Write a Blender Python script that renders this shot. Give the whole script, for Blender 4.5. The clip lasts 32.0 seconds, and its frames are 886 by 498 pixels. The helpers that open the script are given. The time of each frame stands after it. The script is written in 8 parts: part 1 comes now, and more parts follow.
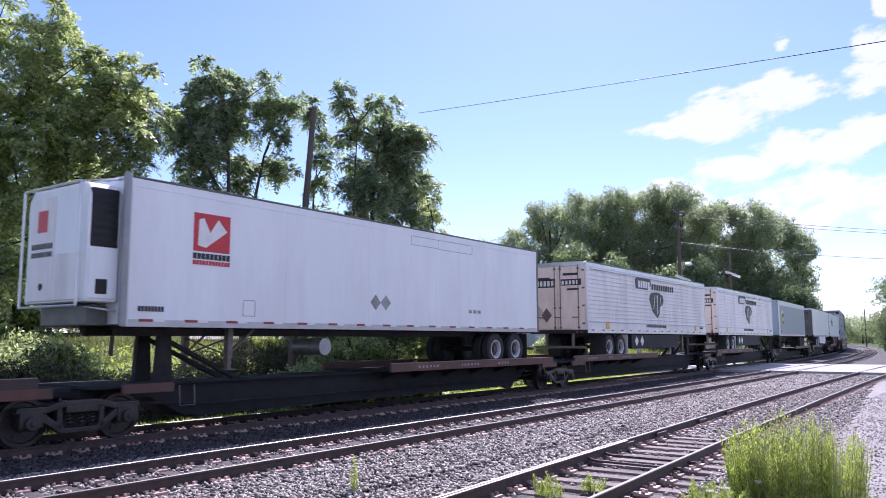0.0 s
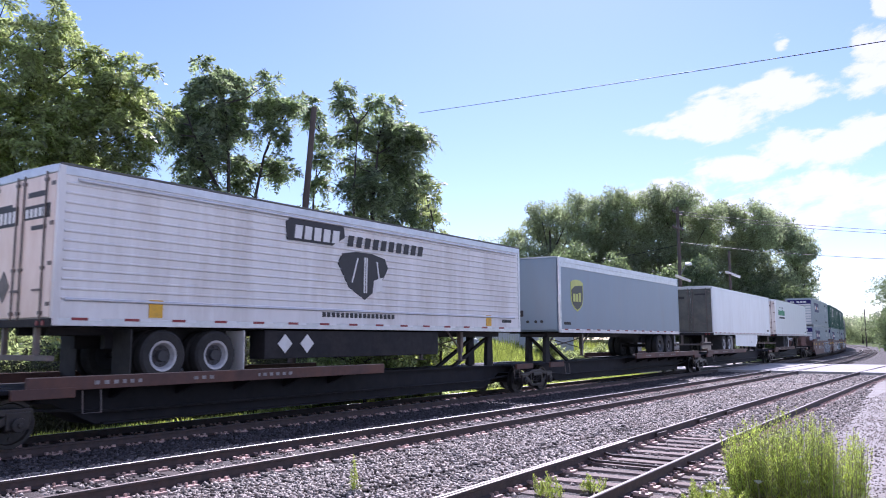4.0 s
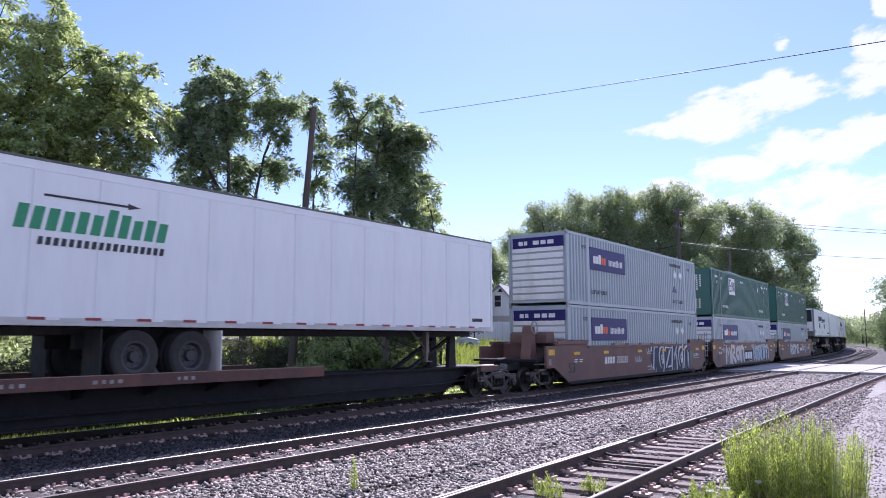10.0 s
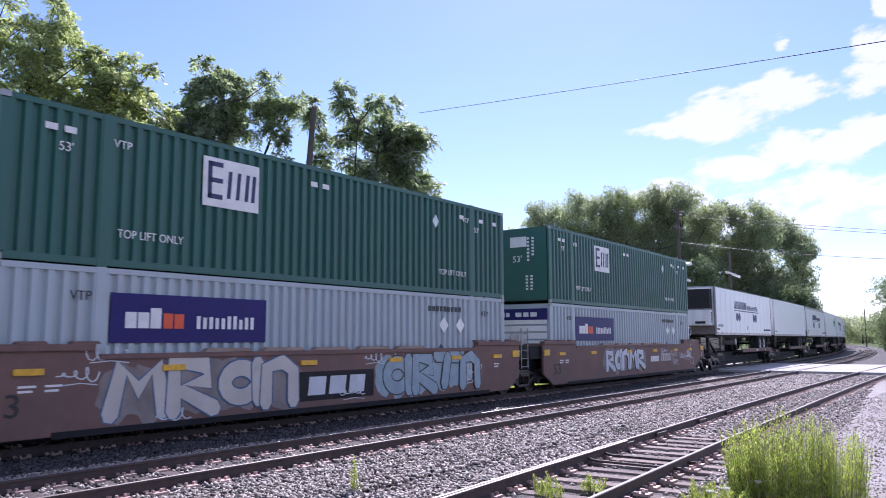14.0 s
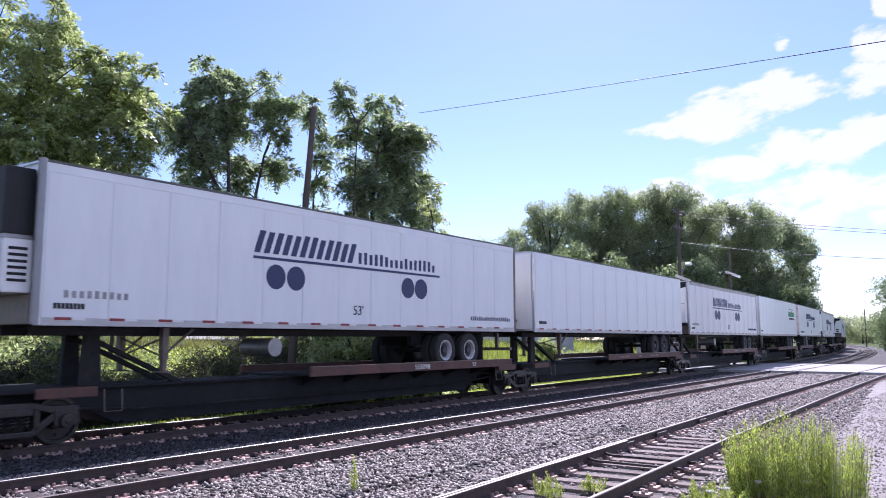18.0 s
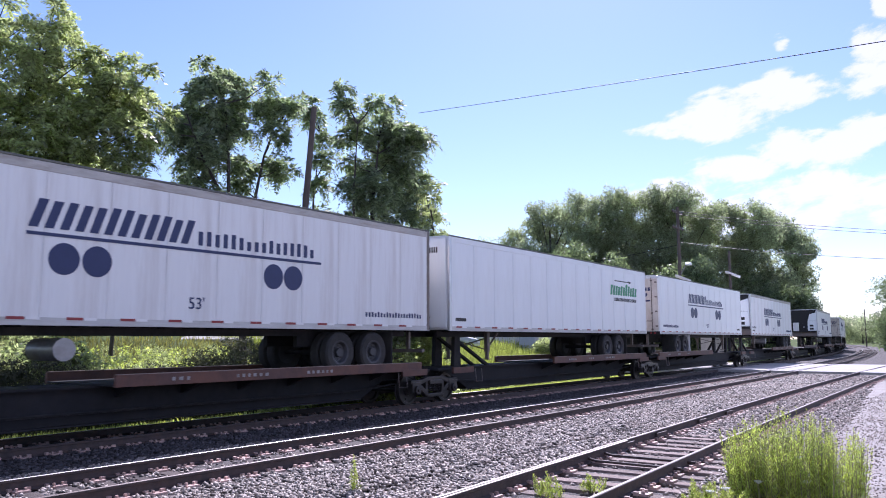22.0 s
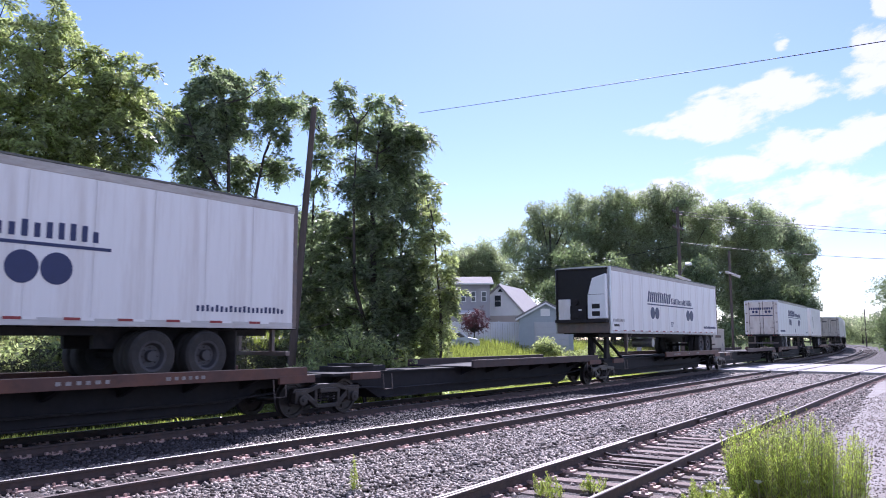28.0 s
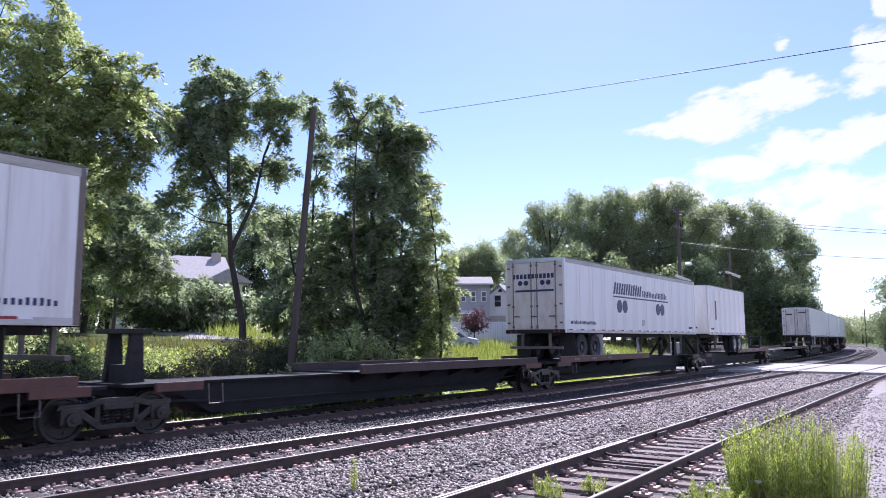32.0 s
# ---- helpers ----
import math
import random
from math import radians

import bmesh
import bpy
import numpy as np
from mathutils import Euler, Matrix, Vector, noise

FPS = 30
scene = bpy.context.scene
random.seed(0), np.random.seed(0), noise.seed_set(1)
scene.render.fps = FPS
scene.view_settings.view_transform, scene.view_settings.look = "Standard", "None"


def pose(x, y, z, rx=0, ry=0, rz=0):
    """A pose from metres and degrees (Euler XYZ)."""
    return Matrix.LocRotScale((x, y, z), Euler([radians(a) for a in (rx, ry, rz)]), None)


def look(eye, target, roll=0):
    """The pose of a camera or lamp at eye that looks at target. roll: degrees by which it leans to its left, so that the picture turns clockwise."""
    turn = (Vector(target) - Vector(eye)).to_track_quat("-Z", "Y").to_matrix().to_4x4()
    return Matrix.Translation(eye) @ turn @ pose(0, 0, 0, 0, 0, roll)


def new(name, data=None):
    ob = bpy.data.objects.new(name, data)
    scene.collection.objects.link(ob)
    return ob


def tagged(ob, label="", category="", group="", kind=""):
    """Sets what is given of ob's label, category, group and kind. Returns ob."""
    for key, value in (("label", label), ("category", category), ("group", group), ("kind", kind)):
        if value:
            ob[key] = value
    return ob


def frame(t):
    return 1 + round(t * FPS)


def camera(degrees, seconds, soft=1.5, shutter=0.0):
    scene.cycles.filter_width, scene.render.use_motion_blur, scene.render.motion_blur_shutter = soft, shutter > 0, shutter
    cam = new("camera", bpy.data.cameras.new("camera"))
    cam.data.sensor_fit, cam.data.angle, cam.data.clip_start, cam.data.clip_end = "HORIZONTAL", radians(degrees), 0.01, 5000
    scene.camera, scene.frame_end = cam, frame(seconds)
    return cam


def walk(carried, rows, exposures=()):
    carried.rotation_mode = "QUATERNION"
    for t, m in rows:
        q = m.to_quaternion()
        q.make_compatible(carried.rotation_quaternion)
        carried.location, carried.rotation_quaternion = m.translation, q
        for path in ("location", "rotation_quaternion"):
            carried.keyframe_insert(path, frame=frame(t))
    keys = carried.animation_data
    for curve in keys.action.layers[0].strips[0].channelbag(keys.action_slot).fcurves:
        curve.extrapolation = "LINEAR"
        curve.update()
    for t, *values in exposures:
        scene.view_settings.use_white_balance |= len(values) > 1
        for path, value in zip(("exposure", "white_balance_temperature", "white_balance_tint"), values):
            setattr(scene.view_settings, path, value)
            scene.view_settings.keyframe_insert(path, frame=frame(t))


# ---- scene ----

# ---------------------------------------------------------------- camera
EYE = Vector((0.0, 0.0, 1.826))
YAW, PITCH, ROLL = 0.93533, 0.11845, -0.182
AIM = Vector((math.sin(YAW) * math.cos(PITCH), math.cos(YAW) * math.cos(PITCH), math.sin(PITCH)))
cam = camera(60.02, 32.0, soft=0.95, shutter=0.12)
VIEW = look(EYE, EYE + AIM, ROLL)
walk(cam, [(0.0, VIEW), (32.0, VIEW)], exposures=[(0.0, 0.60, 5330, 31), (32.0, 0.60, 5330, 31)])

# ---------------------------------------------------------------- light
SUN_ELEV, SUN_AZ = radians(45), radians(64)   # azimuth clockwise from +Y
sun_dir = Vector((math.sin(SUN_AZ) * math.cos(SUN_ELEV), math.cos(SUN_AZ) * math.cos(SUN_ELEV), math.sin(SUN_ELEV)))
sun = new("sun", bpy.data.lights.new("sun", "SUN"))
sun.data.energy, sun.data.angle, sun.data.color = 5.0, radians(0.55), (1.0, 0.91, 0.77)
sun.matrix_world = look(sun_dir * 300, (0, 0, 0))

world = bpy.data.worlds.new("world")
scene.world = world
world.use_nodes = True
wn, wl = world.node_tree.nodes, world.node_tree.links
wn.clear()


def wnode(kind, **kw):
    n = wn.new(kind)
    for k, v in kw.items():
        if k.startswith("i_"):
            n.inputs[int(k[2:])].default_value = v
    return n


sky = wnode("ShaderNodeTexSky")
sky.sky_type, sky.sun_disc = "NISHITA", False
sky.sun_elevation, sky.sun_rotation = SUN_ELEV, SUN_AZ
sky.air_density, sky.dust_density, sky.ozone_density = 1.0, 0.25, 0.42
coord = wnode("ShaderNodeTexCoord")


def cloud_blob(az, el, spread_az, spread_el):
    """A soft oval on the sky dome: 1 at its middle, 0 outside."""
    sep = wnode("ShaderNodeSeparateXYZ")
    wl.new(coord.outputs["Generated"], sep.inputs[0])
    ang = wnode("ShaderNodeMath"); ang.operation = "ARCTAN2"
    wl.new(sep.outputs[0], ang.inputs[0]); wl.new(sep.outputs[1], ang.inputs[1])
    ele = wnode("ShaderNodeMath"); ele.operation = "ARCSINE"
    wl.new(sep.outputs[2], ele.inputs[0])
    outs = []
    for src, mid, wid in ((ang, az, spread_az), (ele, el, spread_el)):
        sub = wnode("ShaderNodeMath"); sub.operation = "SUBTRACT"; sub.inputs[1].default_value = radians(mid)
        wl.new(src.outputs[0], sub.inputs[0])
        div = wnode("ShaderNodeMath"); div.operation = "DIVIDE"; div.inputs[1].default_value = radians(wid)
        wl.new(sub.outputs[0], div.inputs[0])
        sq = wnode("ShaderNodeMath"); sq.operation = "MULTIPLY"
        wl.new(div.outputs[0], sq.inputs[0]); wl.new(div.outputs[0], sq.inputs[1])
        outs.append(sq)
    add = wnode("ShaderNodeMath"); add.operation = "ADD"
    wl.new(outs[0].outputs[0], add.inputs[0]); wl.new(outs[1].outputs[0], add.inputs[1])
    fall = wnode("ShaderNodeMapRange"); fall.interpolation_type = "SMOOTHSTEP"
    fall.inputs[1].default_value, fall.inputs[2].default_value = 0.0, 1.0
    fall.inputs[3].default_value, fall.inputs[4].default_value = 1.0, 0.0
    wl.new(add.outputs[0], fall.inputs[0])
    return fall.outputs[0]


def wmath(op, a, b):
    n = wnode("ShaderNodeMath"); n.operation = op
    for i, s in enumerate((a, b)):
        if isinstance(s, (int, float)):
            n.inputs[i].default_value = s
        else:
            wl.new(s, n.inputs[i])
    return n.outputs[0]


sep = wnode("ShaderNodeSeparateXYZ")
wl.new(coord.outputs["Generated"], sep.inputs[0])
bearing = wmath("ARCTAN2", sep.outputs[0], sep.outputs[1])
rise = wmath("ARCSINE", sep.outputs[2], 0.0)
flow = wnode("ShaderNodeCombineXYZ")
wl.new(wmath("MULTIPLY", bearing, 1.0), flow.inputs[0])
wl.new(wmath("SUBTRACT", wmath("MULTIPLY", rise, 2.0), wmath("MULTIPLY", bearing, 0.30)), flow.inputs[1])
puffs = wnode("ShaderNodeTexNoise")
puffs.inputs["Scale"].default_value, puffs.inputs["Detail"].default_value = 13.0, 12.0
puffs.inputs["Roughness"].default_value, puffs.inputs["Distortion"].default_value = 0.62, 0.15
wl.new(flow.outputs[0], puffs.inputs["Vector"])
CLOUDS = ((70.2, 14.9, 2.6, 0.5), (73.8, 15.6, 3.3, 1.5), (78.6, 16.7, 4.0, 1.0), (83.2, 16.6, 3.2, 0.9), (84.2, 19.0, 1.5, 1.0), (84.9, 21.4, 0.9, 1.0), (78.2, 20.1, 0.6, 0.45),
          (75.0, 11.7, 3.4, 0.9), (79.8, 12.7, 4.0, 1.2), (84.3, 13.4, 3.4, 1.0), (70.0, 10.4, 4.0, 0.9), (78.0, 9.0, 10.0, 1.9), (104, 20, 16, 9), (140, 30, 26, 14), (-160, 26, 30, 14), (-100, 32, 26, 16), (-40, 24, 16, 10))
mask = 0.0
for az, el, wa, we in CLOUDS:
    mask = wmath("MAXIMUM", mask, cloud_blob(az, el, wa * 1.5, we * 1.8))
dense = wmath("ADD", wmath("MULTIPLY", mask, 0.37), wmath("SUBTRACT", wmath("MULTIPLY", puffs.outputs[0], 1.5), 0.25))
cover = wnode("ShaderNodeMapRange"); cover.interpolation_type = "SMOOTHSTEP"
cover.inputs[1].default_value, cover.inputs[2].default_value = 0.63, 0.86
wl.new(dense, cover.inputs[0])
cover_out = wmath("MULTIPLY", wmath("MULTIPLY", cover.outputs[0], wmath("MINIMUM", wmath("MULTIPLY", mask, 4.0), 1.0)), 0.85)
sky_bg, cloud_bg = wnode("ShaderNodeBackground"), wnode("ShaderNodeBackground")
SKY_STRENGTH = 0.096
sky_bg.inputs[1].default_value = SKY_STRENGTH
cloud_bg.inputs[0].default_value, cloud_bg.inputs[1].default_value = (1.0, 0.965, 0.945, 1), 0.73
wl.new(sky.outputs[0], sky_bg.inputs[0])
blend = wnode("ShaderNodeMixShader")
wl.new(cover_out, blend.inputs[0]); wl.new(sky_bg.outputs[0], blend.inputs[1]); wl.new(cloud_bg.outputs[0], blend.inputs[2])
wout = wn.new("ShaderNodeOutputWorld")
wl.new(blend.outputs[0], wout.inputs[0])

# ---------------------------------------------------------------- materials


def mat(name, color, rough=0.6, metal=0.0, scale=6.0, vary=0.25, dirt=None, dirt_amt=0.0, dirt_scale=1.5, bump=0.0,
        bump_scale=60.0, island=0.0, obj_random=0.0, spec=0.5, stretch=(1, 1, 1), trans=None):
    """A procedural surface: base colour varied by noise, optional dirt in stains and streaks, fine relief."""
    m = bpy.data.materials.new(name)
    m.use_nodes = True
    nt = m.node_tree
    n, l = nt.nodes, nt.links
    n.clear()
    out, b = n.new("ShaderNodeOutputMaterial"), n.new("ShaderNodeBsdfPrincipled")
    b.inputs["Roughness"].default_value, b.inputs["Metallic"].default_value = rough, metal
    b.inputs["Specular IOR Level"].default_value = spec
    tc, mp = n.new("ShaderNodeTexCoord"), n.new("ShaderNodeMapping")
    mp.inputs["Scale"].default_value = stretch
    l.new(tc.outputs["Object"], mp.inputs[0])
    nz = n.new("ShaderNodeTexNoise")
    nz.inputs["Scale"].default_value, nz.inputs["Detail"].default_value, nz.inputs["Roughness"].default_value = scale, 6, 0.62
    l.new(mp.outputs[0], nz.inputs["Vector"])
    ramp = n.new("ShaderNodeMapRange")
    ramp.inputs[1].default_value, ramp.inputs[2].default_value = 0.25, 0.75
    ramp.inputs[3].default_value, ramp.inputs[4].default_value = 1 - vary, 1 + vary
    l.new(nz.outputs[0], ramp.inputs[0])
    value = ramp.outputs[0]

    def times(a, bsock):
        k = n.new("ShaderNodeMath"); k.operation = "MULTIPLY"
        l.new(a, k.inputs[0]); l.new(bsock, k.inputs[1])
        return k.outputs[0]

    def spread(sock, amount):
        k = n.new("ShaderNodeMapRange")
        k.inputs[3].default_value, k.inputs[4].default_value = 1 - amount, 1 + amount
        l.new(sock, k.inputs[0])
        return k.outputs[0]

    if island:
        geo = n.new("ShaderNodeNewGeometry")
        value = times(value, spread(geo.outputs["Random Per Island"], island))
    if obj_random:
        info = n.new("ShaderNodeObjectInfo")
        value = times(value, spread(info.outputs["Random"], obj_random))
    mul = n.new("ShaderNodeVectorMath"); mul.operation = "SCALE"
    mul.inputs[0].default_value = color[:3]
    l.new(value, mul.inputs["Scale"])
    col = mul.outputs[0]
    if dirt:
        d = n.new("ShaderNodeTexNoise")
        d.inputs["Scale"].default_value, d.inputs["Detail"].default_value, d.inputs["Roughness"].default_value = dirt_scale, 8, 0.7
        l.new(mp.outputs[0], d.inputs["Vector"])
        dr = n.new("ShaderNodeMapRange")
        dr.inputs[1].default_value, dr.inputs[2].default_value, dr.inputs[4].default_value = 0.45, 0.75, dirt_amt
        l.new(d.outputs[0], dr.inputs[0])
        mx = n.new("ShaderNodeMix"); mx.data_type = "RGBA"
        l.new(dr.outputs[0], mx.inputs[0]); l.new(col, mx.inputs[6])
        mx.inputs[7].default_value = (*dirt[:3], 1)
        col = mx.outputs[2]
    l.new(col, b.inputs["Base Color"])
    if bump:
        bz, bp = n.new("ShaderNodeTexNoise"), n.new("ShaderNodeBump")
        bz.inputs["Scale"].default_value, bz.inputs["Detail"].default_value = bump_scale, 5
        l.new(mp.outputs[0], bz.inputs["Vector"]); l.new(bz.outputs[0], bp.inputs["Height"])
        bp.inputs["Strength"].default_value, bp.inputs["Distance"].default_value = min(1.0, bump), 0.02
        l.new(bp.outputs[0], b.inputs["Normal"])
    shader = b.outputs[0]
    if trans:
        tr, mixs = n.new("ShaderNodeBsdfTranslucent"), n.new("ShaderNodeMixShader")
        mulc = n.new("ShaderNodeVectorMath"); mulc.operation = "MULTIPLY"
        mulc.inputs[1].default_value = trans[:3]
        l.new(col, mulc.inputs[0]); l.new(mulc.outputs[0], tr.inputs[0])
        mixs.inputs[0].default_value = trans[3]
        l.new(shader, mixs.inputs[1]); l.new(tr.outputs[0], mixs.inputs[2])
        shader = mixs.outputs[0]
    l.new(shader, out.inputs[0])
    return m


M = {}
GRIME = (0.12, 0.10, 0.085)
M["white"] = mat("white_paint", (0.81, 0.84, 0.85), 0.38, scale=0.7, vary=0.05, dirt=(0.46, 0.43, 0.40), dirt_amt=0.24, dirt_scale=1.1, stretch=(1, 1, 0.22), bump=0.05, bump_scale=3)
M["white_old"] = mat("weathered_white_paint", (0.80, 0.79, 0.77), 0.5, scale=0.9, vary=0.08, dirt=(0.36, 0.30, 0.24), dirt_amt=0.5, dirt_scale=1.0, stretch=(1, 1, 0.2), bump=0.05, bump_scale=3)
M["white_used"] = mat("road_worn_white_paint", (0.78, 0.79, 0.79), 0.45, scale=0.8, vary=0.06, dirt=(0.40, 0.35, 0.31), dirt_amt=0.55, dirt_scale=1.5, stretch=(1.6, 1, 0.13), bump=0.05, bump_scale=3)
M["rail_grey"] = mat("road_grimed_bottom_rail", (0.52, 0.52, 0.52), 0.45, 0.2, scale=2, vary=0.1, dirt=(0.30, 0.26, 0.23), dirt_amt=0.6, dirt_scale=3, stretch=(0.4, 1, 2))
M["rail_stained"] = mat("stained_top_rail", (0.44, 0.42, 0.39), 0.5, 0.3, scale=3, vary=0.15, dirt=(0.20, 0.15, 0.11), dirt_amt=0.7, dirt_scale=2.5, stretch=(0.5, 1, 2))
M["door_white"] = mat("stained_door_paint", (0.66, 0.62, 0.57), 0.5, scale=1.6, vary=0.12, dirt=(0.33, 0.22, 0.14), dirt_amt=0.7, dirt_scale=1.4, stretch=(1, 1, 0.4))
# peach base holds the warm light on these doors; the stains are rust
M["door_rust_warm"] = mat("warm_lit_rust_stained_door_paint", (0.84, 0.72, 0.63), 0.5, scale=1.2, vary=0.06, dirt=(0.50, 0.33, 0.22), dirt_amt=0.45, dirt_scale=1.3, stretch=(1, 1, 0.4))
M["door_dark"] = mat("dark_grimy_door", (0.09, 0.095, 0.085), 0.45, scale=1.5, vary=0.3, dirt=(0.2, 0.18, 0.14), dirt_amt=0.6, dirt_scale=2)
M["grey_blue"] = mat("blue_grey_paint", (0.235, 0.305, 0.370), 0.4, scale=0.8, vary=0.05, dirt=(0.26, 0.27, 0.28), dirt_amt=0.35, stretch=(1, 1, 0.25))
M["box_grey"] = mat("pale_grey_container_paint", (0.385, 0.445, 0.475), 0.42, scale=0.8, vary=0.06, dirt=(0.3, 0.28, 0.26), dirt_amt=0.35, stretch=(1, 1, 0.2))
M["box_green"] = mat("dark_green_container_paint", (0.026, 0.108, 0.085), 0.42, scale=0.8, vary=0.1, dirt=(0.06, 0.10, 0.08), dirt_amt=0.4, stretch=(1, 1, 0.2))
M["alu"] = mat("brushed_aluminium", (0.62, 0.63, 0.65), 0.38, 0.75, scale=5, vary=0.12, dirt=(0.3, 0.28, 0.26), dirt_amt=0.3)
M["steel"] = mat("dull_steel", (0.32, 0.32, 0.33), 0.45, 0.7, scale=8, vary=0.2, dirt=(0.15, 0.11, 0.08), dirt_amt=0.5)
M["rod"] = mat("rusty_door_rod", (0.16, 0.14, 0.13), 0.5, 0.3, scale=6, vary=0.3, dirt=(0.18, 0.09, 0.05), dirt_amt=0.6, dirt_scale=3)
M["frame_dark"] = mat("black_frame_steel", (0.019, 0.019, 0.022), 0.65, scale=6, vary=0.3, dirt=(0.045, 0.038, 0.035), dirt_amt=0.6, spec=0.25)
M["car_black"] = mat("grimy_black_railcar_paint", (0.016, 0.016, 0.020), 0.7, scale=3, vary=0.3, dirt=(0.030, 0.026, 0.025), dirt_amt=0.6, dirt_scale=2.2, spec=0.25)
M["car_orange"] = mat("faded_orange_brown_paint", (0.085, 0.042, 0.034), 0.6, scale=3, vary=0.3, dirt=(0.19, 0.075, 0.04), dirt_amt=0.8, dirt_scale=0.9)
M["car_dull"] = mat("dull_maroon_railcar_paint", (0.045, 0.030, 0.030), 0.65, scale=3, vary=0.3, dirt=(0.08, 0.045, 0.035), dirt_amt=0.7, dirt_scale=0.9)
M["rail_cap"] = mat("scuffed_tan_edge", (0.30, 0.22, 0.18), 0.5, scale=3, vary=0.3, dirt=(0.10, 0.07, 0.06), dirt_amt=0.6, dirt_scale=1.5)
M["well_brown"] = mat("weathered_brown_well_paint", (0.168, 0.092, 0.076), 0.62, scale=1.4, vary=0.2, dirt=(0.12, 0.080, 0.070), dirt_amt=0.8, dirt_scale=1.2)
M["rubber"] = mat("tyre_rubber", (0.022, 0.022, 0.022), 0.8, scale=10, vary=0.3, dirt=(0.08, 0.07, 0.06), dirt_amt=0.5)
M["rim"] = mat("wheel_rim_white", (0.48, 0.48, 0.49), 0.45, 0.3, scale=8, vary=0.2, dirt=GRIME, dirt_amt=0.6, dirt_scale=5)
M["rim_dark"] = mat("wheel_rim_dark", (0.05, 0.05, 0.055), 0.5, 0.3, scale=8, vary=0.2)
M["red"] = mat("red_reflector", (0.24, 0.025, 0.03), 0.35, vary=0.1)
M["tape"] = mat("white_reflector", (0.78, 0.78, 0.78), 0.35, vary=0.05)
M["yellow"] = mat("yellow_reflector", (0.75, 0.42, 0.02), 0.4, vary=0.15, dirt=(0.3, 0.2, 0.05), dirt_amt=0.5, dirt_scale=8)
M["navy"] = mat("navy_lettering", (0.020, 0.030, 0.105), 0.45, vary=0.1)
M["purple"] = mat("purple_panel", (0.024, 0.018, 0.125), 0.45, scale=2, vary=0.15, spec=0.25)
M["orange_mark"] = mat("orange_red_mark", (0.70, 0.10, 0.03), 0.45, vary=0.1)
M["green_mark"] = mat("green_lettering", (0.03, 0.26, 0.12), 0.45, vary=0.1)
M["black_mark"] = mat("black_lettering", (0.025, 0.025, 0.028), 0.5, vary=0.2)
M["white_mark"] = mat("white_lettering", (0.74, 0.74, 0.72), 0.5, vary=0.12, scale=5)
M["red_mark"] = mat("red_panel", (0.52, 0.03, 0.04), 0.4, vary=0.1)
M["gold_mark"] = mat("yellow_green_shield", (0.52, 0.55, 0.12), 0.4, vary=0.1)
M["brown_mark"] = mat("dark_brown_shield", (0.035, 0.035, 0.026), 0.4, vary=0.1)
M["stencil_grey"] = mat("worn_grey_lettering", (0.30, 0.29, 0.28), 0.6, vary=0.3, scale=9, dirt=(0.08, 0.06, 0.05), dirt_amt=0.7, dirt_scale=6)
M["graf_dark"] = mat("dark_blue_spray", (0.022, 0.030, 0.055), 0.6, vary=0.3, scale=2)
M["graf_cream"] = mat("cream_spray", (0.56, 0.52, 0.47), 0.6, vary=0.2, scale=3, dirt=(0.3, 0.25, 0.22), dirt_amt=0.5)
M["graf_wash"] = mat("grey_wash_spray", (0.25, 0.22, 0.21), 0.65, vary=0.3, scale=1.5, dirt=(0.16, 0.10, 0.08), dirt_amt=0.6, dirt_scale=1.2)
M["graf_umber"] = mat("dark_brown_spray", (0.055, 0.045, 0.045), 0.6, vary=0.3, scale=3)
M["graf_white"] = mat("white_spray", (0.62, 0.64, 0.68), 0.6, vary=0.2, scale=3, dirt=(0.3, 0.3, 0.32), dirt_amt=0.4)
M["graf_blue"] = mat("blue_spray", (0.07, 0.13, 0.24), 0.6, vary=0.3, scale=3)
M["graf_pale"] = mat("pale_blue_spray", (0.30, 0.38, 0.43), 0.6, vary=0.2, scale=3)
M["graf_green"] = mat("green_spray", (0.10, 0.17, 0.10), 0.6, vary=0.3, scale=3)
M["bogie"] = mat("oily_black_bogie_steel", (0.045, 0.042, 0.042), 0.38, 0.5, scale=8, vary=0.35, dirt=(0.09, 0.07, 0.06), dirt_amt=0.5, dirt_scale=6)
M["rail_side"] = mat("rusty_rail_side", (0.055, 0.040, 0.038), 0.7, scale=9, vary=0.35, dirt=(0.13, 0.07, 0.045), dirt_amt=0.5, dirt_scale=7, bump=0.2, bump_scale=40)
M["rail_top"] = mat("polished_rail_head", (0.38, 0.37, 0.36), 0.45, 1.0, scale=5, vary=0.15, stretch=(0.2, 6, 1))
M["rail_worn"] = mat("brown_worn_rail_head", (0.13, 0.095, 0.085), 0.5, 0.3, scale=6, vary=0.3, dirt=(0.07, 0.05, 0.045), dirt_amt=0.5)
M["rail_dull"] = mat("dulled_rail_head", (0.42, 0.36, 0.335), 0.42, 0.8, scale=5, vary=0.15, dirt=(0.16, 0.09, 0.06), dirt_amt=0.4)
M["plate"] = mat("rusty_tie_plate", (0.50, 0.32, 0.26), 0.6, scale=12, vary=0.3, dirt=(0.45, 0.40, 0.38), dirt_amt=0.5, obj_random=0.35)
M["tie"] = mat("weathered_wooden_tie", (0.080, 0.062, 0.056), 0.85, scale=4, vary=0.35, stretch=(6, 0.6, 1), dirt=(0.055, 0.045, 0.04), dirt_amt=0.7, dirt_scale=3, bump=0.5, bump_scale=25, obj_random=0.3)
